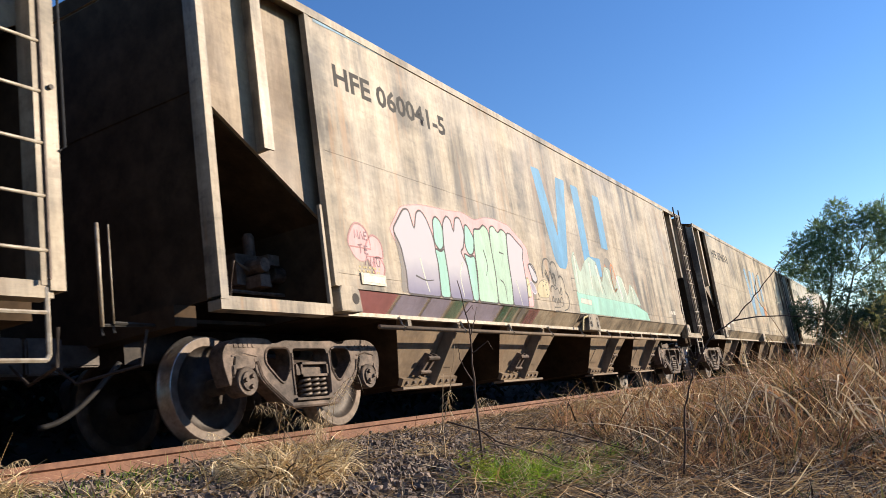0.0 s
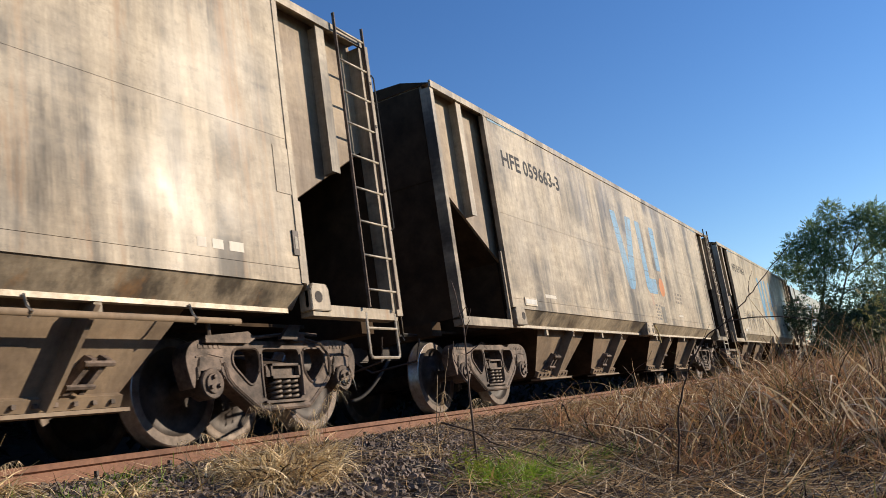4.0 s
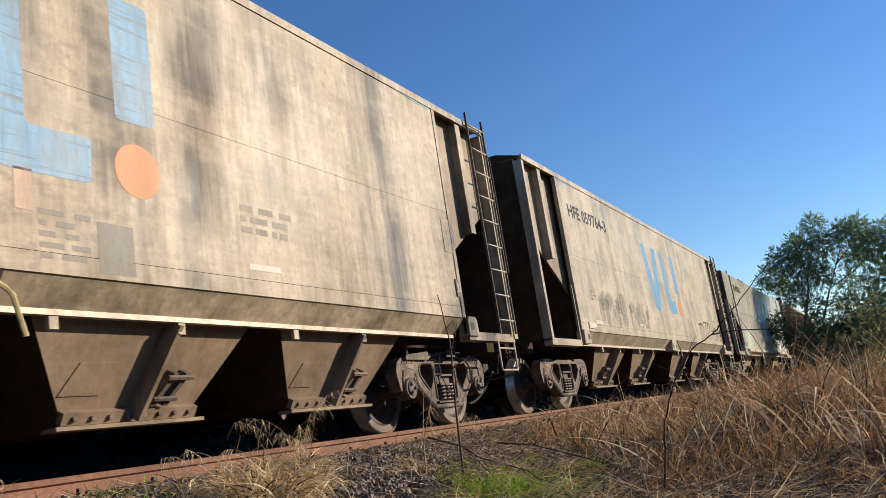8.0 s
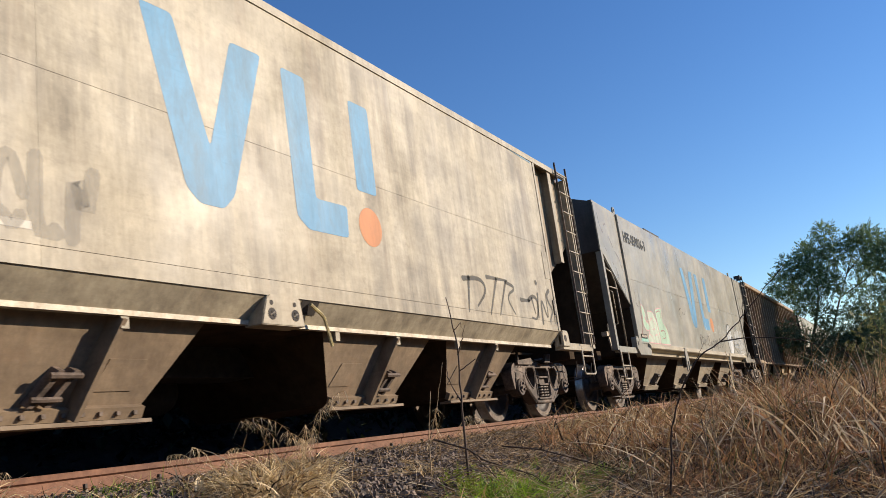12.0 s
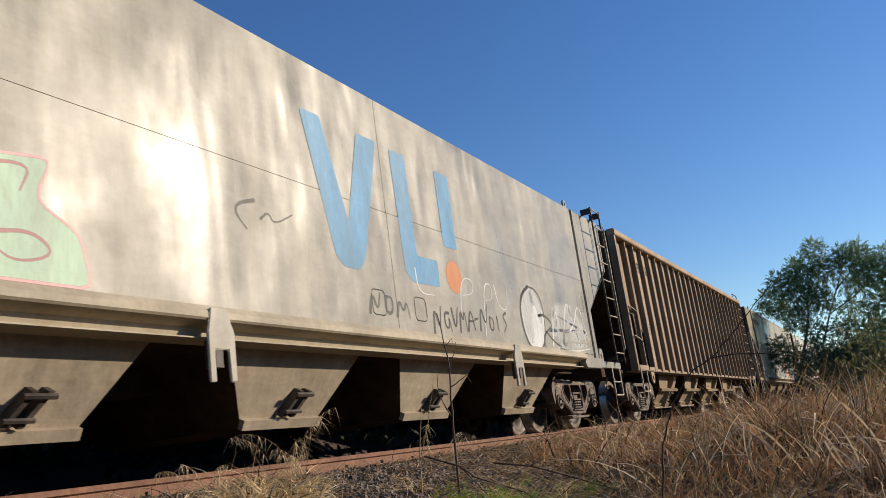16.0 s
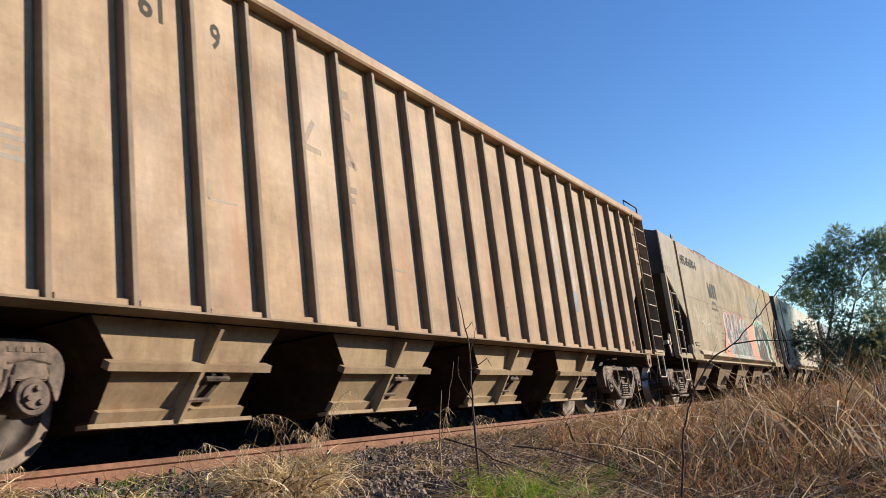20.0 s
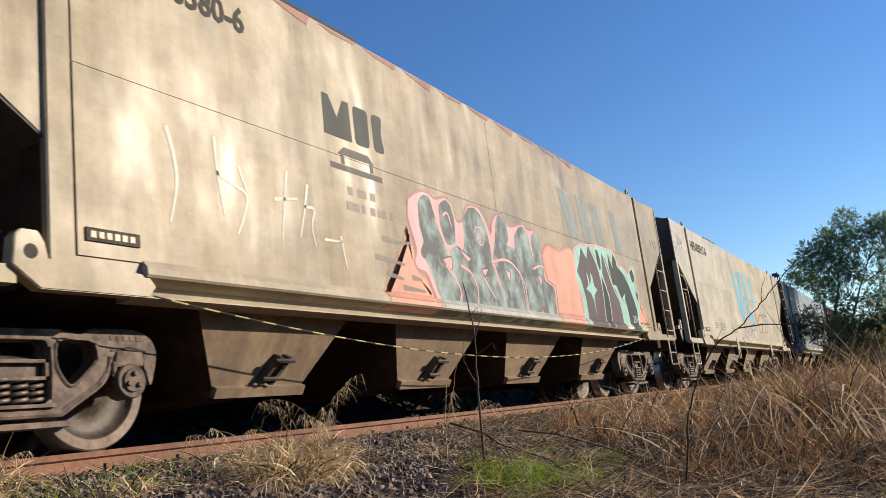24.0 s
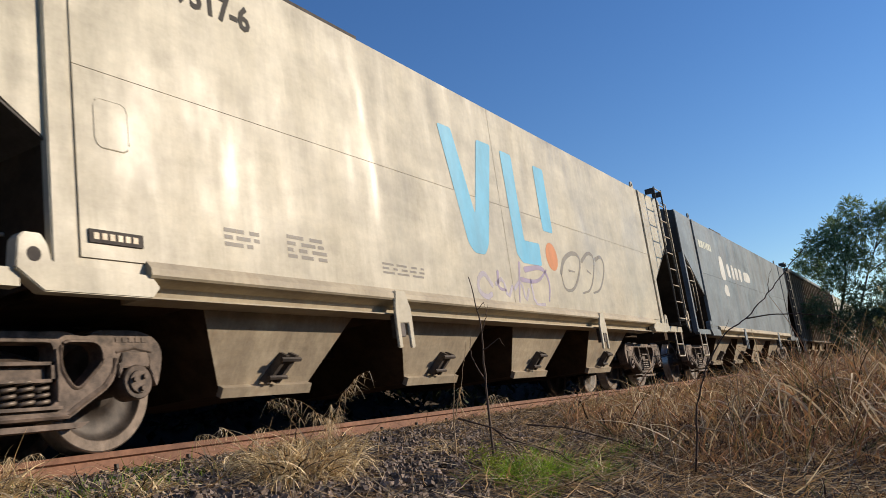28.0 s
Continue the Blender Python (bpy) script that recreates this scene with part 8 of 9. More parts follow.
def tussock(x, y, spread, height, n, label):
    """A mop of fine leaves that fall over on all sides, with a few thin stalks above it."""
    t = thing("grass_tussock", label, "grass", "tussocks beside the rail")
    t.location = (0, 0, 0)
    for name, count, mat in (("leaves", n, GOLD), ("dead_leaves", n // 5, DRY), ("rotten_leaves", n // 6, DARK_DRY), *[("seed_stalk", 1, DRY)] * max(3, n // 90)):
        v, f = [], []
        for _ in range(count):
            bx, by = x + rng.gauss(0, spread * 0.30), y + rng.gauss(0, spread * 0.20)
            g = ground_z(bx, by) - 0.01
            if name == "seed_stalk":
                wisp(v, f, (bx, by, g), height * rng.uniform(1.2, 2.0), 0.004, rng.uniform(0, 0.3), rng.uniform(0.1, 0.6), 0.1, ((0.7, rng.choice((0, 0.8))),), 8)
            else:
                wisp(v, f, (bx, by, g), height * rng.uniform(0.6, 1.7), rng.uniform(0.005, 0.012), rng.uniform(0, 0.8), rng.uniform(1.0, 3.2), 0.3, (), 7)
        me = bpy.data.meshes.new(name)
        me.from_pydata(v, [], f)
        me.materials.append(mat)
        part(name, me, None, t)
    return t


tussock(3.78, -2.13, 0.48, 0.27, 1100, "pale straw tussock leaning over the ballast")
tussock(3.95, -1.62, 0.45, 0.20, 620, "straw tussock close to the rail")
tussock(2.72, -1.02, 0.25, 0.22, 260, "small dry tussock beside the rail")
tussock(4.85, -1.15, 0.30, 0.22, 260, "thin dry tussock beside the rail")
tussock(5.2, -2.2, 0.30, 0.16, 130, "low dry tussock on the ballast")
tussock(2.95, -1.75, 0.35, 0.15, 140, "low straw tussock on the ballast")
tussock(9.8, -1.7, 0.6, 0.35, 240, "dry tussock at the edge of the tall grass")

tussock(2.35, -1.35, 0.30, 0.22, 420, "golden tussock at the foot of the rail")
tussock(4.23, -2.0, 0.30, 0.22, 380, "golden tussock on the ballast shoulder")
tussock(5.1, -1.35, 0.26, 0.20, 260, "small golden tussock beside the rail")


def drooping_grass(x, y, height, n, label):
    """Tall culms whose loose seed heads hang over."""
    t = thing("drooping_grass", label, "grass", "tall culms beside the rail")
    t.location = (x, y, ground_z(x, y))
    for k in range(n):
        bm = B()
        lean, a = rng.uniform(0.05, 0.35), rng.uniform(0, math.tau)
        pts = []
        p, tilt = Vector((rng.gauss(0, 0.05), rng.gauss(0, 0.04), -0.02)), lean
        h = height * rng.uniform(0.7, 1.15)
        for i in range(16):
            pts.append(p.copy())
            tilt += (0.015 if i < 8 else 0.10 + 0.16 * rng.random())
            a += rng.uniform(-0.12, 0.12)
            p = p + Vector((math.cos(a) * math.sin(tilt), math.sin(a) * math.sin(tilt), math.cos(tilt))) * h / 15
        tube(bm, pts, [0.0026 - 0.00013 * i for i in range(16)], 4)
        culm = part("culm", bm, STRAW if k % 2 else DRY, t)
        v, f = [], []
        for q in pts[9:]:
            for _ in range(5):
                blade(v, f, q, rng.uniform(0.04, 0.12), 0.003, rng.uniform(1.9, 2.8), rng.uniform(0, 0.4), 0, 3)
        me = bpy.data.meshes.new("seed_head")
        me.from_pydata(v, [], f)
        me.materials.append(STRAW)
        part("seed_head", me, None, culm)


drooping_grass(4.25, -1.98, 0.70, 7, "tall dry culms with hanging seed heads")
drooping_grass(4.6, -1.75, 0.45, 5, "dry culms with hanging seed heads")
drooping_grass(4.0, -1.45, 0.36, 4, "short dry culms with loose seed heads")
drooping_grass(5.1, -2.55, 0.62, 3, "upright pale culms above the stones")
drooping_grass(2.6, -1.15, 0.42, 2, "single bent dry culm near the rail")


def twig_thing(name, label, runs, mat):
    """A stem or cane: the first run is the stem, the others are side twigs. A run: radius at its foot, then places."""
    t = thing(name, label, "dry stem", "dry stems beside the line")
    base = Vector(runs[0][1])
    t.location = base
    for i, (r, *pts) in enumerate(runs):
        bm = B()
        fine = []
        pts = [Vector(p) - base for p in pts]
        for a, b in zip(pts, pts[1:]):
            for k in range(5):
                wob = Vector((noise.noise(a * 9 + Vector((k, i, 0))), noise.noise(a * 9 + Vector((0, k, i))), 0)) * 0.010
                fine.append(a.lerp(b, k / 5) + (wob if fine else Vector()))
        fine.append(pts[-1])
        n = len(fine)
        tube(bm, fine, [r * (1 - 0.7 * k / (n - 1)) for k in range(n)], 5)
        part("stem" if i == 0 else "twig", bm, mat, t, smooth=True)


twig_thing("dry_stem", "thin upright brown stem with short twigs",
           [(0.0095, (4.7, -2.86, -0.45), (4.7, -2.88, 0.07), (4.7, -2.91, 0.46), (4.7, -2.87, 0.78)),
            (0.005, (4.7, -2.885, 0.1), (4.72, -2.79, 0.28), (4.74, -2.80, 0.40)),
            (0.004, (4.7, -2.90, 0.40), (4.68, -2.96, 0.50), (4.70, -2.98, 0.58)),
            (0.004, (4.7, -2.90, 0.30), (4.75, -3.00, 0.36), (4.76, -3.02, 0.30)),
            (0.003, (4.7, -2.89, 0.55), (4.7, -2.95, 0.60), (4.7, -2.96, 0.56))], TWIG)
twig_thing("dry_stem", "pale forked culm standing before the rail",
           [(0.006, (5.0, -2.42, -0.42), (5.0, -2.44, -0.1), (5.0, -2.50, 0.22)),
            (0.004, (5.0, -2.43, -0.15), (5.0, -2.53, 0.10), (5.0, -2.62, 0.40))], PALE_TWIG)
twig_thing("bramble_cane", "thin arching brown cane in the dry grass",
           [(0.0060, (4.2, -4.22, -0.51), (4.2, -4.25, -0.38), (4.2, -4.28, -0.22), (4.2, -4.33, -0.1), (4.2, -4.38, 0.0), (4.2, -4.49, 0.13), (4.2, -4.6, 0.18), (4.2, -4.72, 0.28), (4.2, -4.83, 0.38), (4.2, -4.96, 0.49)),
            (0.0038, (4.2, -4.6, 0.18), (4.2, -4.71, 0.18), (4.2, -4.84, 0.16), (4.2, -4.95, 0.13), (4.2, -5.08, 0.07)),
            (0.0022, (4.2, -4.38, 0.0), (4.2, -4.47, 0.12), (4.2, -4.52, 0.19)), (0.0022, (4.2, -4.72, 0.28), (4.2, -4.74, 0.35), (4.2, -4.76, 0.4))], TWIG)
twig_thing("fallen_twig", "long dark twig fallen across the straw",
           [(0.006, (5.0, -2.98, -0.20), (5.0, -3.24, -0.25), (5.0, -3.55, -0.36), (5.0, -3.82, -0.47)),
            (0.004, (5.0, -3.24, -0.25), (4.9, -3.3, -0.22), (4.8, -3.4, -0.24))], TWIG)
twig_thing("fallen_twig", "dark forked twig leaning over the green grass",
           [(0.0058, (4.4, -2.82, -0.10), (4.4, -3.04, -0.18), (4.4, -3.15, -0.26), (4.4, -3.42, -0.36), (4.4, -3.58, -0.49), (4.4, -3.75, -0.60)),
            (0.004, (4.4, -3.04, -0.18), (4.4, -3.18, -0.33), (4.4, -3.26, -0.46))], TWIG)
twig_thing("fallen_twig", "pale cane lying over the green grass",
           [(0.0055, (4.4, -2.62, -0.44), (4.4, -2.91, -0.33), (4.4, -3.05, -0.29), (4.4, -3.26, -0.35), (4.4, -3.37, -0.47))], PALE_TWIG)
twig_thing("dry_stem", "pale broken straw bent over the dry grass",
           [(0.0035, (4.0, -4.43, -0.55), (4.0, -4.45, -0.35), (4.0, -4.51, -0.18), (4.0, -4.60, -0.12))], PALE_TWIG)
twig_thing("dry_stem", "pale straw arching over the dry grass",
           [(0.0035, (4.0, -4.66, -0.55), (4.0, -4.70, -0.30), (4.0, -4.74, -0.21), (4.0, -4.84, -0.18), (4.0, -4.93, -0.18), (4.0, -5.03, -0.22))], PALE_TWIG)
twig_thing("fallen_twig", "pale bent cane in the dry grass",
           [(0.006, (4.5, -4.0, -0.40), (4.5, -4.13, -0.30), (4.5, -4.35, -0.36), (4.5, -4.5, -0.5))], PALE_TWIG)
twig_thing("fallen_twig", "pale broken cane lying over the green grass",
           [(0.005, *[(4.3, -3.12, -0.25), (4.3, -3.34, -0.31), (4.3, -3.55, -0.43), (4.3, -3.78, -0.6)])], PALE_TWIG)
twig_thing("fallen_twig", "thin pale cane fallen across the weeds",
           [(0.004, *[(4.2, -3.19, -0.27), (4.2, -3.37, -0.41), (4.2, -3.51, -0.57)]), (0.003, *[(4.5, -2.66, -0.37), (4.5, -2.84, -0.28), (4.5, -3.05, -0.21)])], PALE_TWIG)
for k in range(14):
    gx = rng.uniform(3.8, 9.5)
    gy = -5.34 + gx * rng.uniform(0.02, 0.30)
    gh = rng.uniform(0.45, 0.85)
    ga, gb = rng.uniform(-0.3, 0.3), rng.uniform(-0.5, 0.5)
    gz = ground_z(gx, gy)
    twig_thing("dry_stem", "broken pale stalk standing in the dry grass" if k % 5 else "dark bare stalk standing in the dry grass",
               [(0.0032, (gx, gy, gz - 0.02), (gx + ga * 0.3, gy + ga * 0.2, gz + gh * 0.7), (gx + ga * 0.3 + gb * 0.5, gy + ga * 0.2 + gb * 0.4, gz + gh * (1.0 - abs(gb) * 0.8)))],
               PALE_TWIG if k % 5 else TWIG)


def leafy_weed(x, y, height, n, label):
    """A soft weed: a few stems with broad pointed leaves all the way up."""
    t = thing("weed", label, "weed", "weeds at the foot of the ballast")
    t.location = (x, y, ground_z(x, y))
    for _ in range(n):
        bm = B()
        a, lean, h = rng.uniform(0, math.tau), rng.uniform(0.05, 0.5), height * rng.uniform(0.6, 1.1)
        foot = Vector((rng.gauss(0, 0.05), rng.gauss(0, 0.05), -0.02))
        pts = [foot + Vector((math.cos(a) * lean * u * u, math.sin(a) * lean * u * u, u)) * h for u in (0, 0.25, 0.5, 0.75, 1.0)]
        tube(bm, pts, [0.004, 0.0036, 0.003, 0.0024, 0.0015], 5)
        stem = part("stem", bm, WEED_LEAF, t)
        v, f = [], []
        for k in range(14):
            u = 0.15 + 0.85 * k / 13
            p = foot + Vector((math.cos(a) * lean * u * u, math.sin(a) * lean * u * u, u)) * h
            b = k * 2.4 + a
            way = Vector((math.cos(b), math.sin(b), rng.uniform(0.1, 0.7))).normalized()
            side = way.cross(Vector((0, 0, 1))).normalized()
            long = rng.uniform(0.04, 0.075) * (1.15 - 0.5 * u)
            m = len(v)
            v += [tuple(p), tuple(p + way * long * 0.45 + side * long * 0.24), tuple(p + way * long - Vector((0, 0, long * 0.25))), tuple(p + way * long * 0.45 - side * long * 0.24)]
            f.append((m, m + 1, m + 2, m + 3))
        me = bpy.data.meshes.new("leaves")
        me.from_pydata(v, [], f)
        me.materials.append(WEED_LEAF)
        part("leaves", me, None, stem)


WEED_LEAF = leafy("yellow_green_weed_leaf", (0.16, 0.22, 0.02), (0.42, 0.46, 0.06), 0.5, 0.4)
for wx, wy, wh in ((4.65, -2.78, 0.16), (4.42, -3.03, 0.2), (4.22, -3.26, 0.14)):
    leafy_weed(wx, wy, wh, 6, "yellow-green leafy weed beside the grass")


# ---- trees and bushes ----
LEAF = leafy("feathery_leaf", (0.075, 0.13, 0.06), (0.28, 0.375, 0.17), 0.4, 0.45)
LEAF_YELLOW = leafy("yellowing_leaf", (0.15, 0.16, 0.05), (0.36, 0.33, 0.12), 0.55, 0.4)
LEAF_BUSH = leafy("deep_green_leaf", (0.06, 0.10, 0.045), (0.18, 0.23, 0.10), 0.55, 0.35)
# near-black leaves: shade behind the train is put into their colour
SHADE_LEAF = leafy("shade_dark_leaf", (0.014, 0.02, 0.008), (0.05, 0.068, 0.026), 0.8, 0.1)
BARK = rough_metal("grey_bark", (0.20, 0.16, 0.12), (0.08, 0.06, 0.045), 0.9, 0.0, 14)


def frond(verts, faces, p, way, size):
    """A feathery leaf: leaflets in pairs along a drooping stalk."""
    way = way.normalized()
    side = way.cross(Vector((0, 0, 1)))
    side = side.normalized() if side.length > 0.01 else Vector((1, 0, 0))
    pairs = 4
    q = p.copy()
    for i in range(pairs):
        u = (i + 0.5) / pairs
        way = (way + Vector((0, 0, -0.10))).normalized()
        q = q + way * size / pairs
        long = size * 0.34 * (1.0 - 0.55 * abs(u - 0.45) * 2)
        for s in (-1, 1):
            tip = q + side * s * long + way * long * 0.55 + Vector((0, 0, -0.25 * long))
            n = len(verts)
            w = (way + Vector((rng.gauss(0, 0.5), rng.gauss(0, 0.5), rng.gauss(0, 0.9)))) * size * 0.11
            verts.extend([tuple(q - w * 0.6), tuple(q.lerp(tip, 0.5) - w), tuple(tip), tuple(q.lerp(tip, 0.5) + w)])
            faces.append((n, n + 1, n + 2, n + 3))


def tree(x, y, label, lobes, limbs, per, size, mat):
    t = thing("tree", label, "tree")
    if x > 30.5:
        far = Vector((0, -5.34, -0.09))
        x, y = (far + (Vector((x, y, 0)) - far) * 1.15).xy
        lobes = [(*(far + (Vector(p[:3]) - far) * 1.15), p[3] * 1.15) for p in lobes]
        limbs = [(r0 * 0.8, r1 * 0.8, *[far + (Vector(p) - far) * 1.15 for p in pts]) for r0, r1, *pts in limbs]
    t.location = (x, y, ground_z(x, y))
    base = Vector(t.location)
    for i, (r0, r1, *pts) in enumerate(limbs):
        bm = B()
        pts = [Vector(p) - base for p in pts]
        n = len(pts)
        tube(bm, pts, [r0 + (r1 - r0) * k / (n - 1) for k in range(n)], 7)
        part("trunk" if i == 0 else "limb", bm, BARK, t, smooth=True)
    verts, faces = [], []
    for cx, cy, cz, r in lobes:
        c = Vector((cx, cy, cz)) - base
        for _ in range(int(per * r * r)):
            way = Vector((rng.gauss(0, 1), rng.gauss(0, 1), rng.gauss(0.25, 0.8))).normalized()
            place = c + way * r * 1.12 * (rng.uniform(0.12, 1.0) ** 0.6) * (0.8 + 0.4 * noise.noise(way * 2 + c))
            frond(verts, faces, place, (way + Vector((rng.gauss(0, 0.4), rng.gauss(0, 0.4), rng.gauss(0, 0.3)))), size * rng.uniform(0.7, 1.25))
    me = bpy.data.meshes.new("crown")
    me.from_pydata(verts, [], faces)
    me.materials.append(mat)
    part("crown", me, None, t, "feathery green crown with gaps")


TX = 32.0
LEFT_CROWN = [(-3.96, 5.05, 0.44), (-3.34, 4.46, 0.67), (-4.08, 4.31, 0.62), (-2.75, 4.03, 0.62), (-2.19, 3.58, 0.53), (-1.76, 3.35, 0.27), (-3.31, 3.57, 0.7), (-3.8, 3.27, 0.55), (-2.52, 3.15, 0.5), (-2.95, 2.66, 0.5)]
RIGHT_CROWN = [(-4.78, 4.68, 0.5), (-5.23, 4.72, 0.62), (-4.87, 3.8, 0.55), (-5.56, 3.95, 0.85), (-5.73, 2.74, 0.95), (-4.6, 2.99, 0.42), (-6.41, 3.96, 1.0), (-4.35, 2.25, 0.55), (-5.1, 2.0, 0.7), (-6.0, 1.8, 0.8), (-6.7, 2.7, 0.9)]
UNDERGROWTH = [(-2.24, 1.73, 0.58), (-2.71, 1.26, 0.62), (-3.35, 1.55, 0.53), (-1.82, 1.48, 0.36), (-3.79, 1.09, 0.67), (-4.41, 1.32, 0.67), (-4.94, 0.95, 0.85), (-3.5, 2.15, 0.45), (-4.3, 0.6, 0.8), (-3.2, 0.7, 0.7), (-5.9, 1.0, 0.9)]


def spread(places, x):
    """Crown lobes at (y, z, radius), set a little before and behind one another."""
    return [(x + 0.5 * (k % 3 - 1), y, z, r) for k, (y, z, r) in enumerate(places)]


tree(TX, -2.36, "feathery-leaved green tree beyond the dry grass", spread(LEFT_CROWN, TX),
     [(0.085, 0.045, (TX, -2.36, -0.6), (TX, -2.64, 1.11), (TX, -3.08, 2.23), (TX, -3.31, 3.0), (TX, -3.34, 3.5)),
      (0.04, 0.012, (TX, -3.31, 3.0), (TX, -3.34, 3.9), (TX, -3.34, 4.42), (TX, -3.3, 4.8)), (0.035, 0.012, (TX, -3.31, 3.2), (TX, -3.6, 4.1), (TX, -3.95, 5.0)),
      (0.035, 0.010, (TX, -3.08, 2.23), (TX, -2.95, 3.1), (TX, -2.77, 3.92)), (0.02, 0.006, (TX, -2.9, 3.2), (TX, -2.3, 3.45), (TX, -1.8, 3.35)), (0.025, 0.008, (TX, -3.2, 2.7), (TX, -3.5, 3.2), (TX, -4.0, 3.6), (TX, -4.1, 4.3))],
     950, 0.20, LEAF)
tree(TX + 0.8, -3.57, "feathery green tree with thin forked stems", spread(RIGHT_CROWN, TX + 0.8),
     [(0.06, 0.03, (TX + 0.8, -3.57, -0.6), (TX + 0.8, -3.45, 1.77), (TX + 0.8, -3.94, 2.88), (TX + 0.8, -4.35, 3.7)),
      (0.03, 0.008, (TX + 0.8, -4.3, 3.6), (TX + 0.8, -4.75, 4.53), (TX + 0.8, -4.8, 4.9)), (0.03, 0.008, (TX + 0.8, -4.35, 3.7), (TX + 0.8, -4.9, 4.2), (TX + 0.8, -5.26, 4.61)),
      (0.03, 0.008, (TX + 0.8, -3.94, 2.88), (TX + 0.8, -4.8, 3.3), (TX + 0.8, -5.52, 3.76), (TX + 0.8, -6.4, 4.2)), (0.025, 0.008, (TX + 0.8, -3.7, 2.3), (TX + 0.8, -4.8, 2.5), (TX + 0.8, -5.7, 2.9))],
     850, 0.20, LEAF)
tree(TX - 1.0, -3.4, "dark leafy bush under the tree", spread(UNDERGROWTH, TX - 1.0),
     [(0.04, 0.02, (TX - 1, -3.4, -0.6), (TX - 1, -3.35, 0.4), (TX - 1, -3.2, 1.3)), (0.03, 0.012, (TX - 1, -3.4, -0.1), (TX - 1, -2.9, 0.8), (TX - 1, -2.4, 1.6))],
     900, 0.19, LEAF_BUSH)
tree(TX - 4.0, -5.2, "yellowish half-bare twiggy bush", [(TX - 4, -4.5, 1.2, 0.5), (TX - 4, -5.1, 1.6, 0.6), (TX - 4, -5.6, 1.1, 0.7), (TX - 4, -6.2, 1.7, 0.7), (TX - 3.6, -4.8, 0.5, 0.6), (TX - 3.6, -6.0, 0.4, 0.8)],
     [(0.02, 0.006, (TX - 4, -5.2, -0.7), (TX - 4, -5.1, 0.6), (TX - 4, -4.9, 1.5), (TX - 4, -4.8, 2.3)), (0.016, 0.004, (TX - 4, -5.2, 0.0), (TX - 4, -5.6, 1.0), (TX - 4, -5.8, 2.4)), (0.014, 0.004, (TX - 4, -5.15, 0.3), (TX - 4, -4.7, 1.0), (TX - 4, -4.2, 1.5)),
      (0.014, 0.004, (TX - 4, -5.5, 0.8), (TX - 4, -6.1, 1.5), (TX - 4, -6.6, 2.3)), (0.012, 0.004, (TX - 4, -5.0, 1.0), (TX - 4, -5.3, 1.8), (TX - 4, -5.3, 2.7))],
     110, 0.24, LEAF_YELLOW)
for bx, by, bz, br in ((24.0, -5.6, 0.35, 0.55), (21.0, -6.1, 0.3, 0.5), (27.0, -5.0, 0.3, 0.5)):
    tree(bx, by, "small half-bare bush in the dry grass", [(bx, by, bz, br), (bx + 0.2, by + 0.4, bz + 0.25, br * 0.6)],
         [(0.02, 0.008, (bx, by, -0.7), (bx, by + 0.1, 0.0), (bx + 0.1, by + 0.3, bz + 0.8)), (0.015, 0.006, (bx, by, -0.3), (bx, by - 0.3, 0.4), (bx, by - 0.4, bz + 0.9))], 260, 0.22, OLIVE)

for k in range(7):
    bx, by = 40.0 + 3.2 * k, -4.3 - 1.7 * k + 0.6 * (k % 2)
    tree(bx, by, "dark bush in the belt behind the tree", [(bx, by + 0.7 * j, 0.5 + 0.55 * ((j + k) % 3), 0.9) for j in (-1, 0, 1)],
         [(0.05, 0.02, (bx, by, -0.8), (bx, by + 0.1, 0.3), (bx, by, 1.2))], 300, 0.45, LEAF_BUSH)


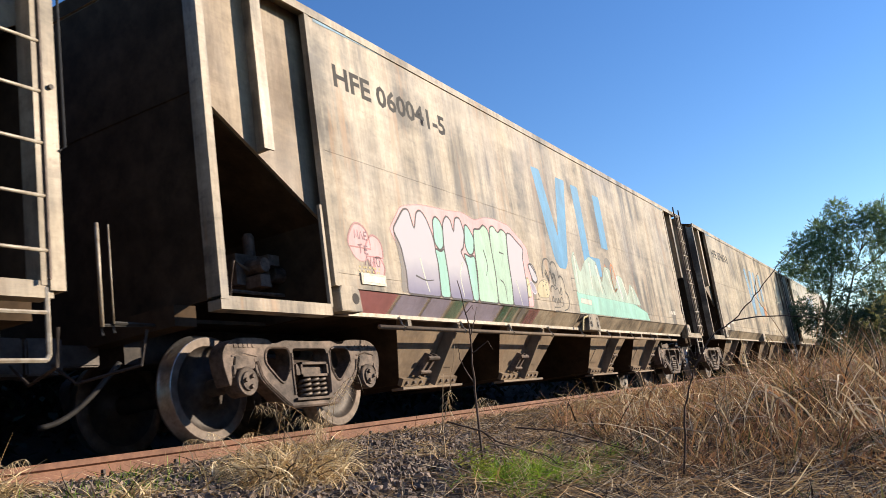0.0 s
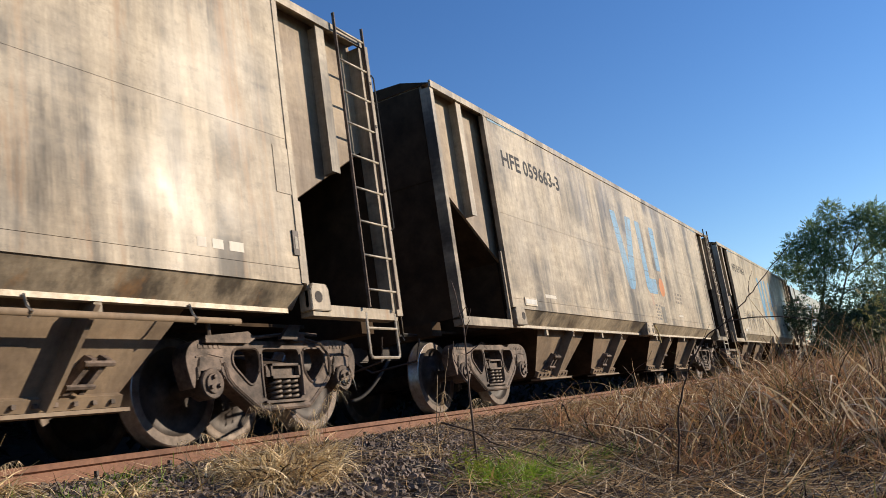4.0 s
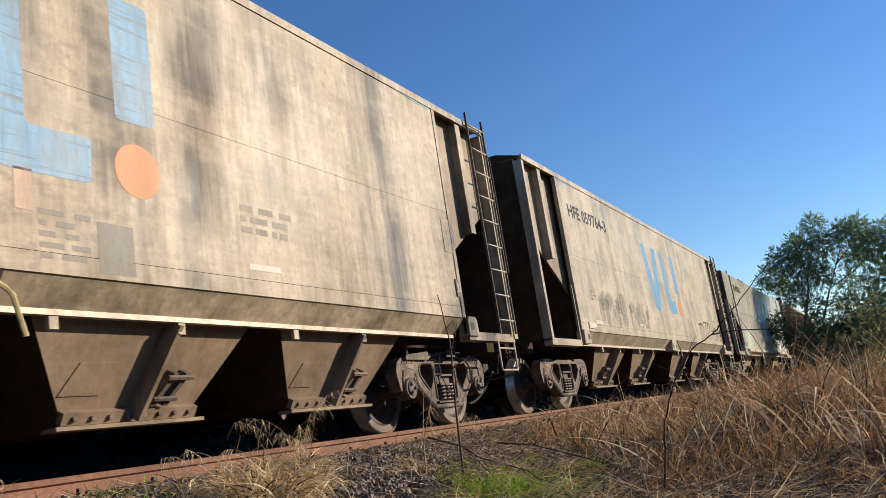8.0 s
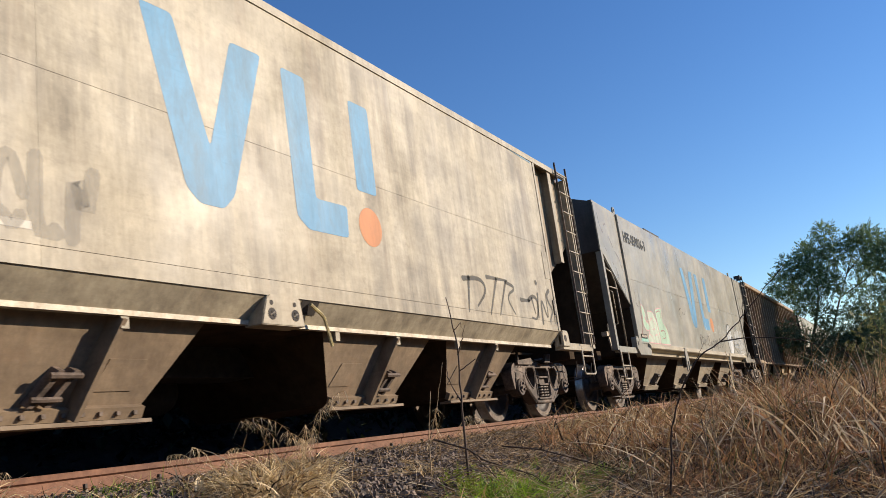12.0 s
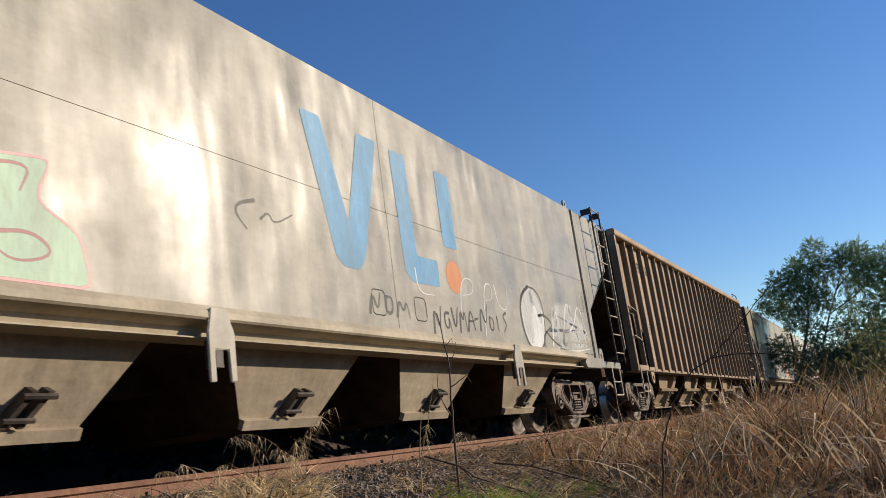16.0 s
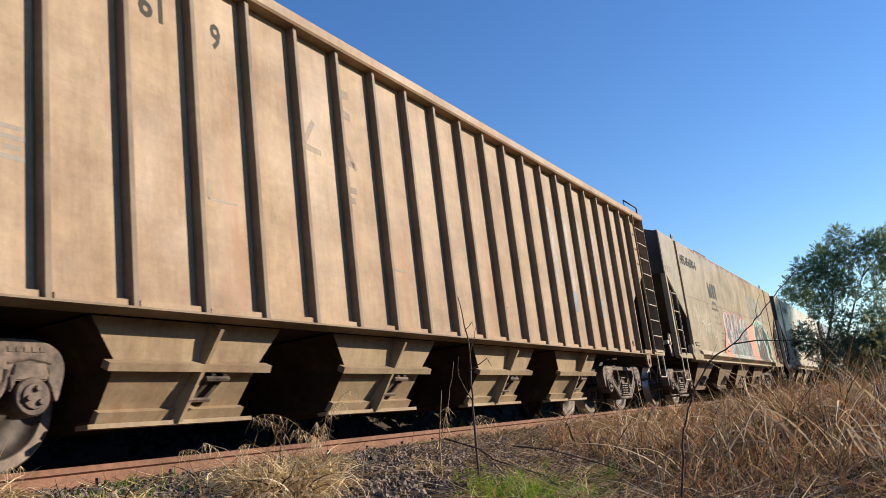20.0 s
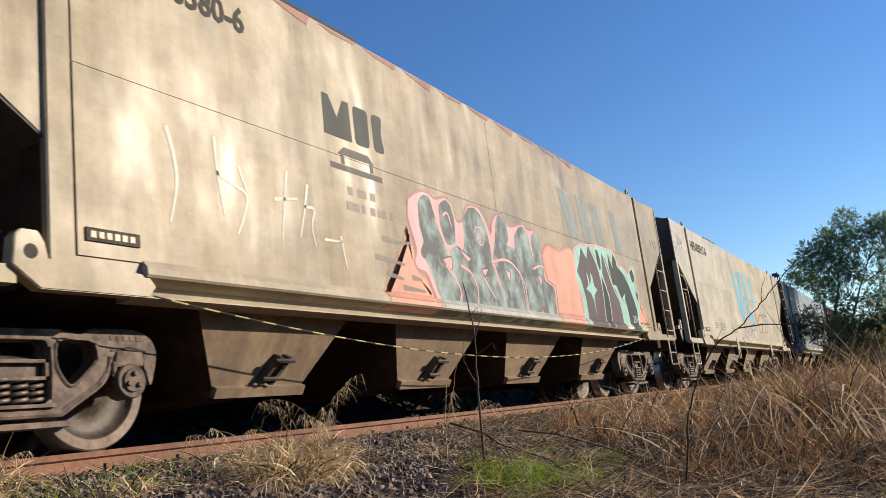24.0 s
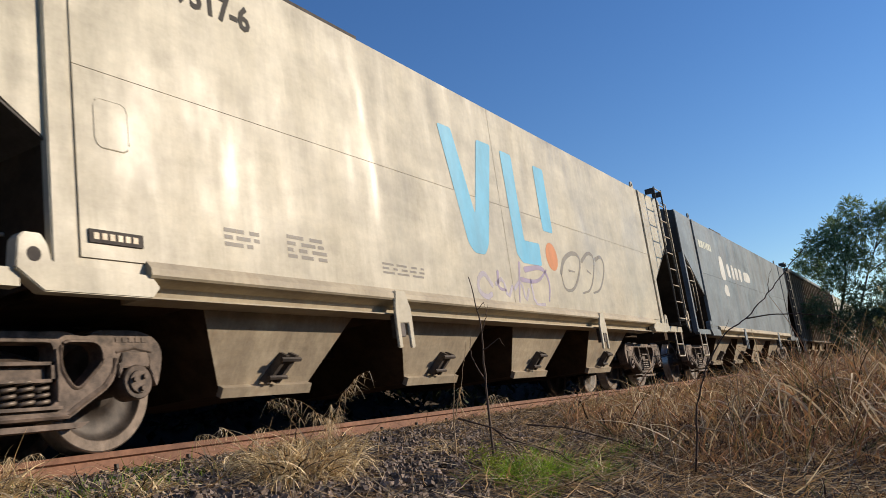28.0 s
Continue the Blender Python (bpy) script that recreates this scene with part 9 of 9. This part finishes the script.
def build_hedge():
    """Rank bushes along the far side of the line."""
    verts, faces = [], []
    for _ in range(42000):
        x = -16 + 80 * rng.random() ** 1.3
        y = rng.uniform(2.3, 6.0)
        top = 1.3 + 0.7 * noise.noise((x * 0.4, y * 0.4, 1)) + (y - 2.3) * 0.75
        z = -0.6 + (top + 0.6) * rng.random() ** 0.8
        way = Vector((rng.gauss(0, 1), -abs(rng.gauss(0, 1)), rng.gauss(0.2, 0.7))).normalized()
        side = way.cross(Vector((0, 0, 1))).normalized()
        s = rng.uniform(0.06, 0.14) * (1 + max(0, x - 20) * 0.02)
        p = Vector((x, y, z))
        n = len(verts)
        up = side.cross(way)
        verts.extend([tuple(p - way * s), tuple(p + side * s * 0.5 + up * s * 0.1), tuple(p + way * s), tuple(p - side * s * 0.5 + up * s * 0.1)])
        faces.append((n, n + 1, n + 2, n + 3))
    for _ in range(60000):
        x, y = -1 + 19 * rng.random() ** 1.2, rng.uniform(3.2, 7.5)
        z = ground_z(x, y) + rng.uniform(-0.1, 3.3 + 1.0 * noise.noise((x * 0.6, y * 0.6, 6)))
        way = Vector((rng.gauss(0, 1), -abs(rng.gauss(0, 1)), rng.gauss(0.1, 0.9))).normalized()
        side = way.cross(Vector((0.1, 0.2, 1))).normalized()
        s, p, n = rng.uniform(0.05, 0.12), Vector((x, y, z)), len(verts)
        verts.extend([tuple(p - way * s), tuple(p + side * s * 0.5), tuple(p + way * s), tuple(p - side * s * 0.5)])
        faces.append((n, n + 1, n + 2, n + 3))
    stuff_object("hedge", verts, faces, SHADE_LEAF, "rank bushes along the far side of the track, darkened for shade", "bushes")


build_hedge()


# ---- what moves ----
def gone(t):
    i = min(int(t * 2), len(GONE) - 2)
    f = t * 2 - i
    return GONE[i] * (1 - f) + GONE[i + 1] * f


def motions():
    for w, x_near in TRAIN:
        walk(w, [(i / 2, pose(x_near - d, 0, 0)) for i, d in enumerate(GONE)])
    turns = [(i * 4 / 30, math.degrees(-gone(i * 4 / 30) / R_WHEEL)) for i in range(211)]
    for k, (ob, x) in enumerate(WHEELSETS):
        first = (k * 53) % 360
        walk(ob, [(t, pose(x, 0, R_WHEEL, 0, (a + first) % 360, 0)) for t, a in turns])


motions()
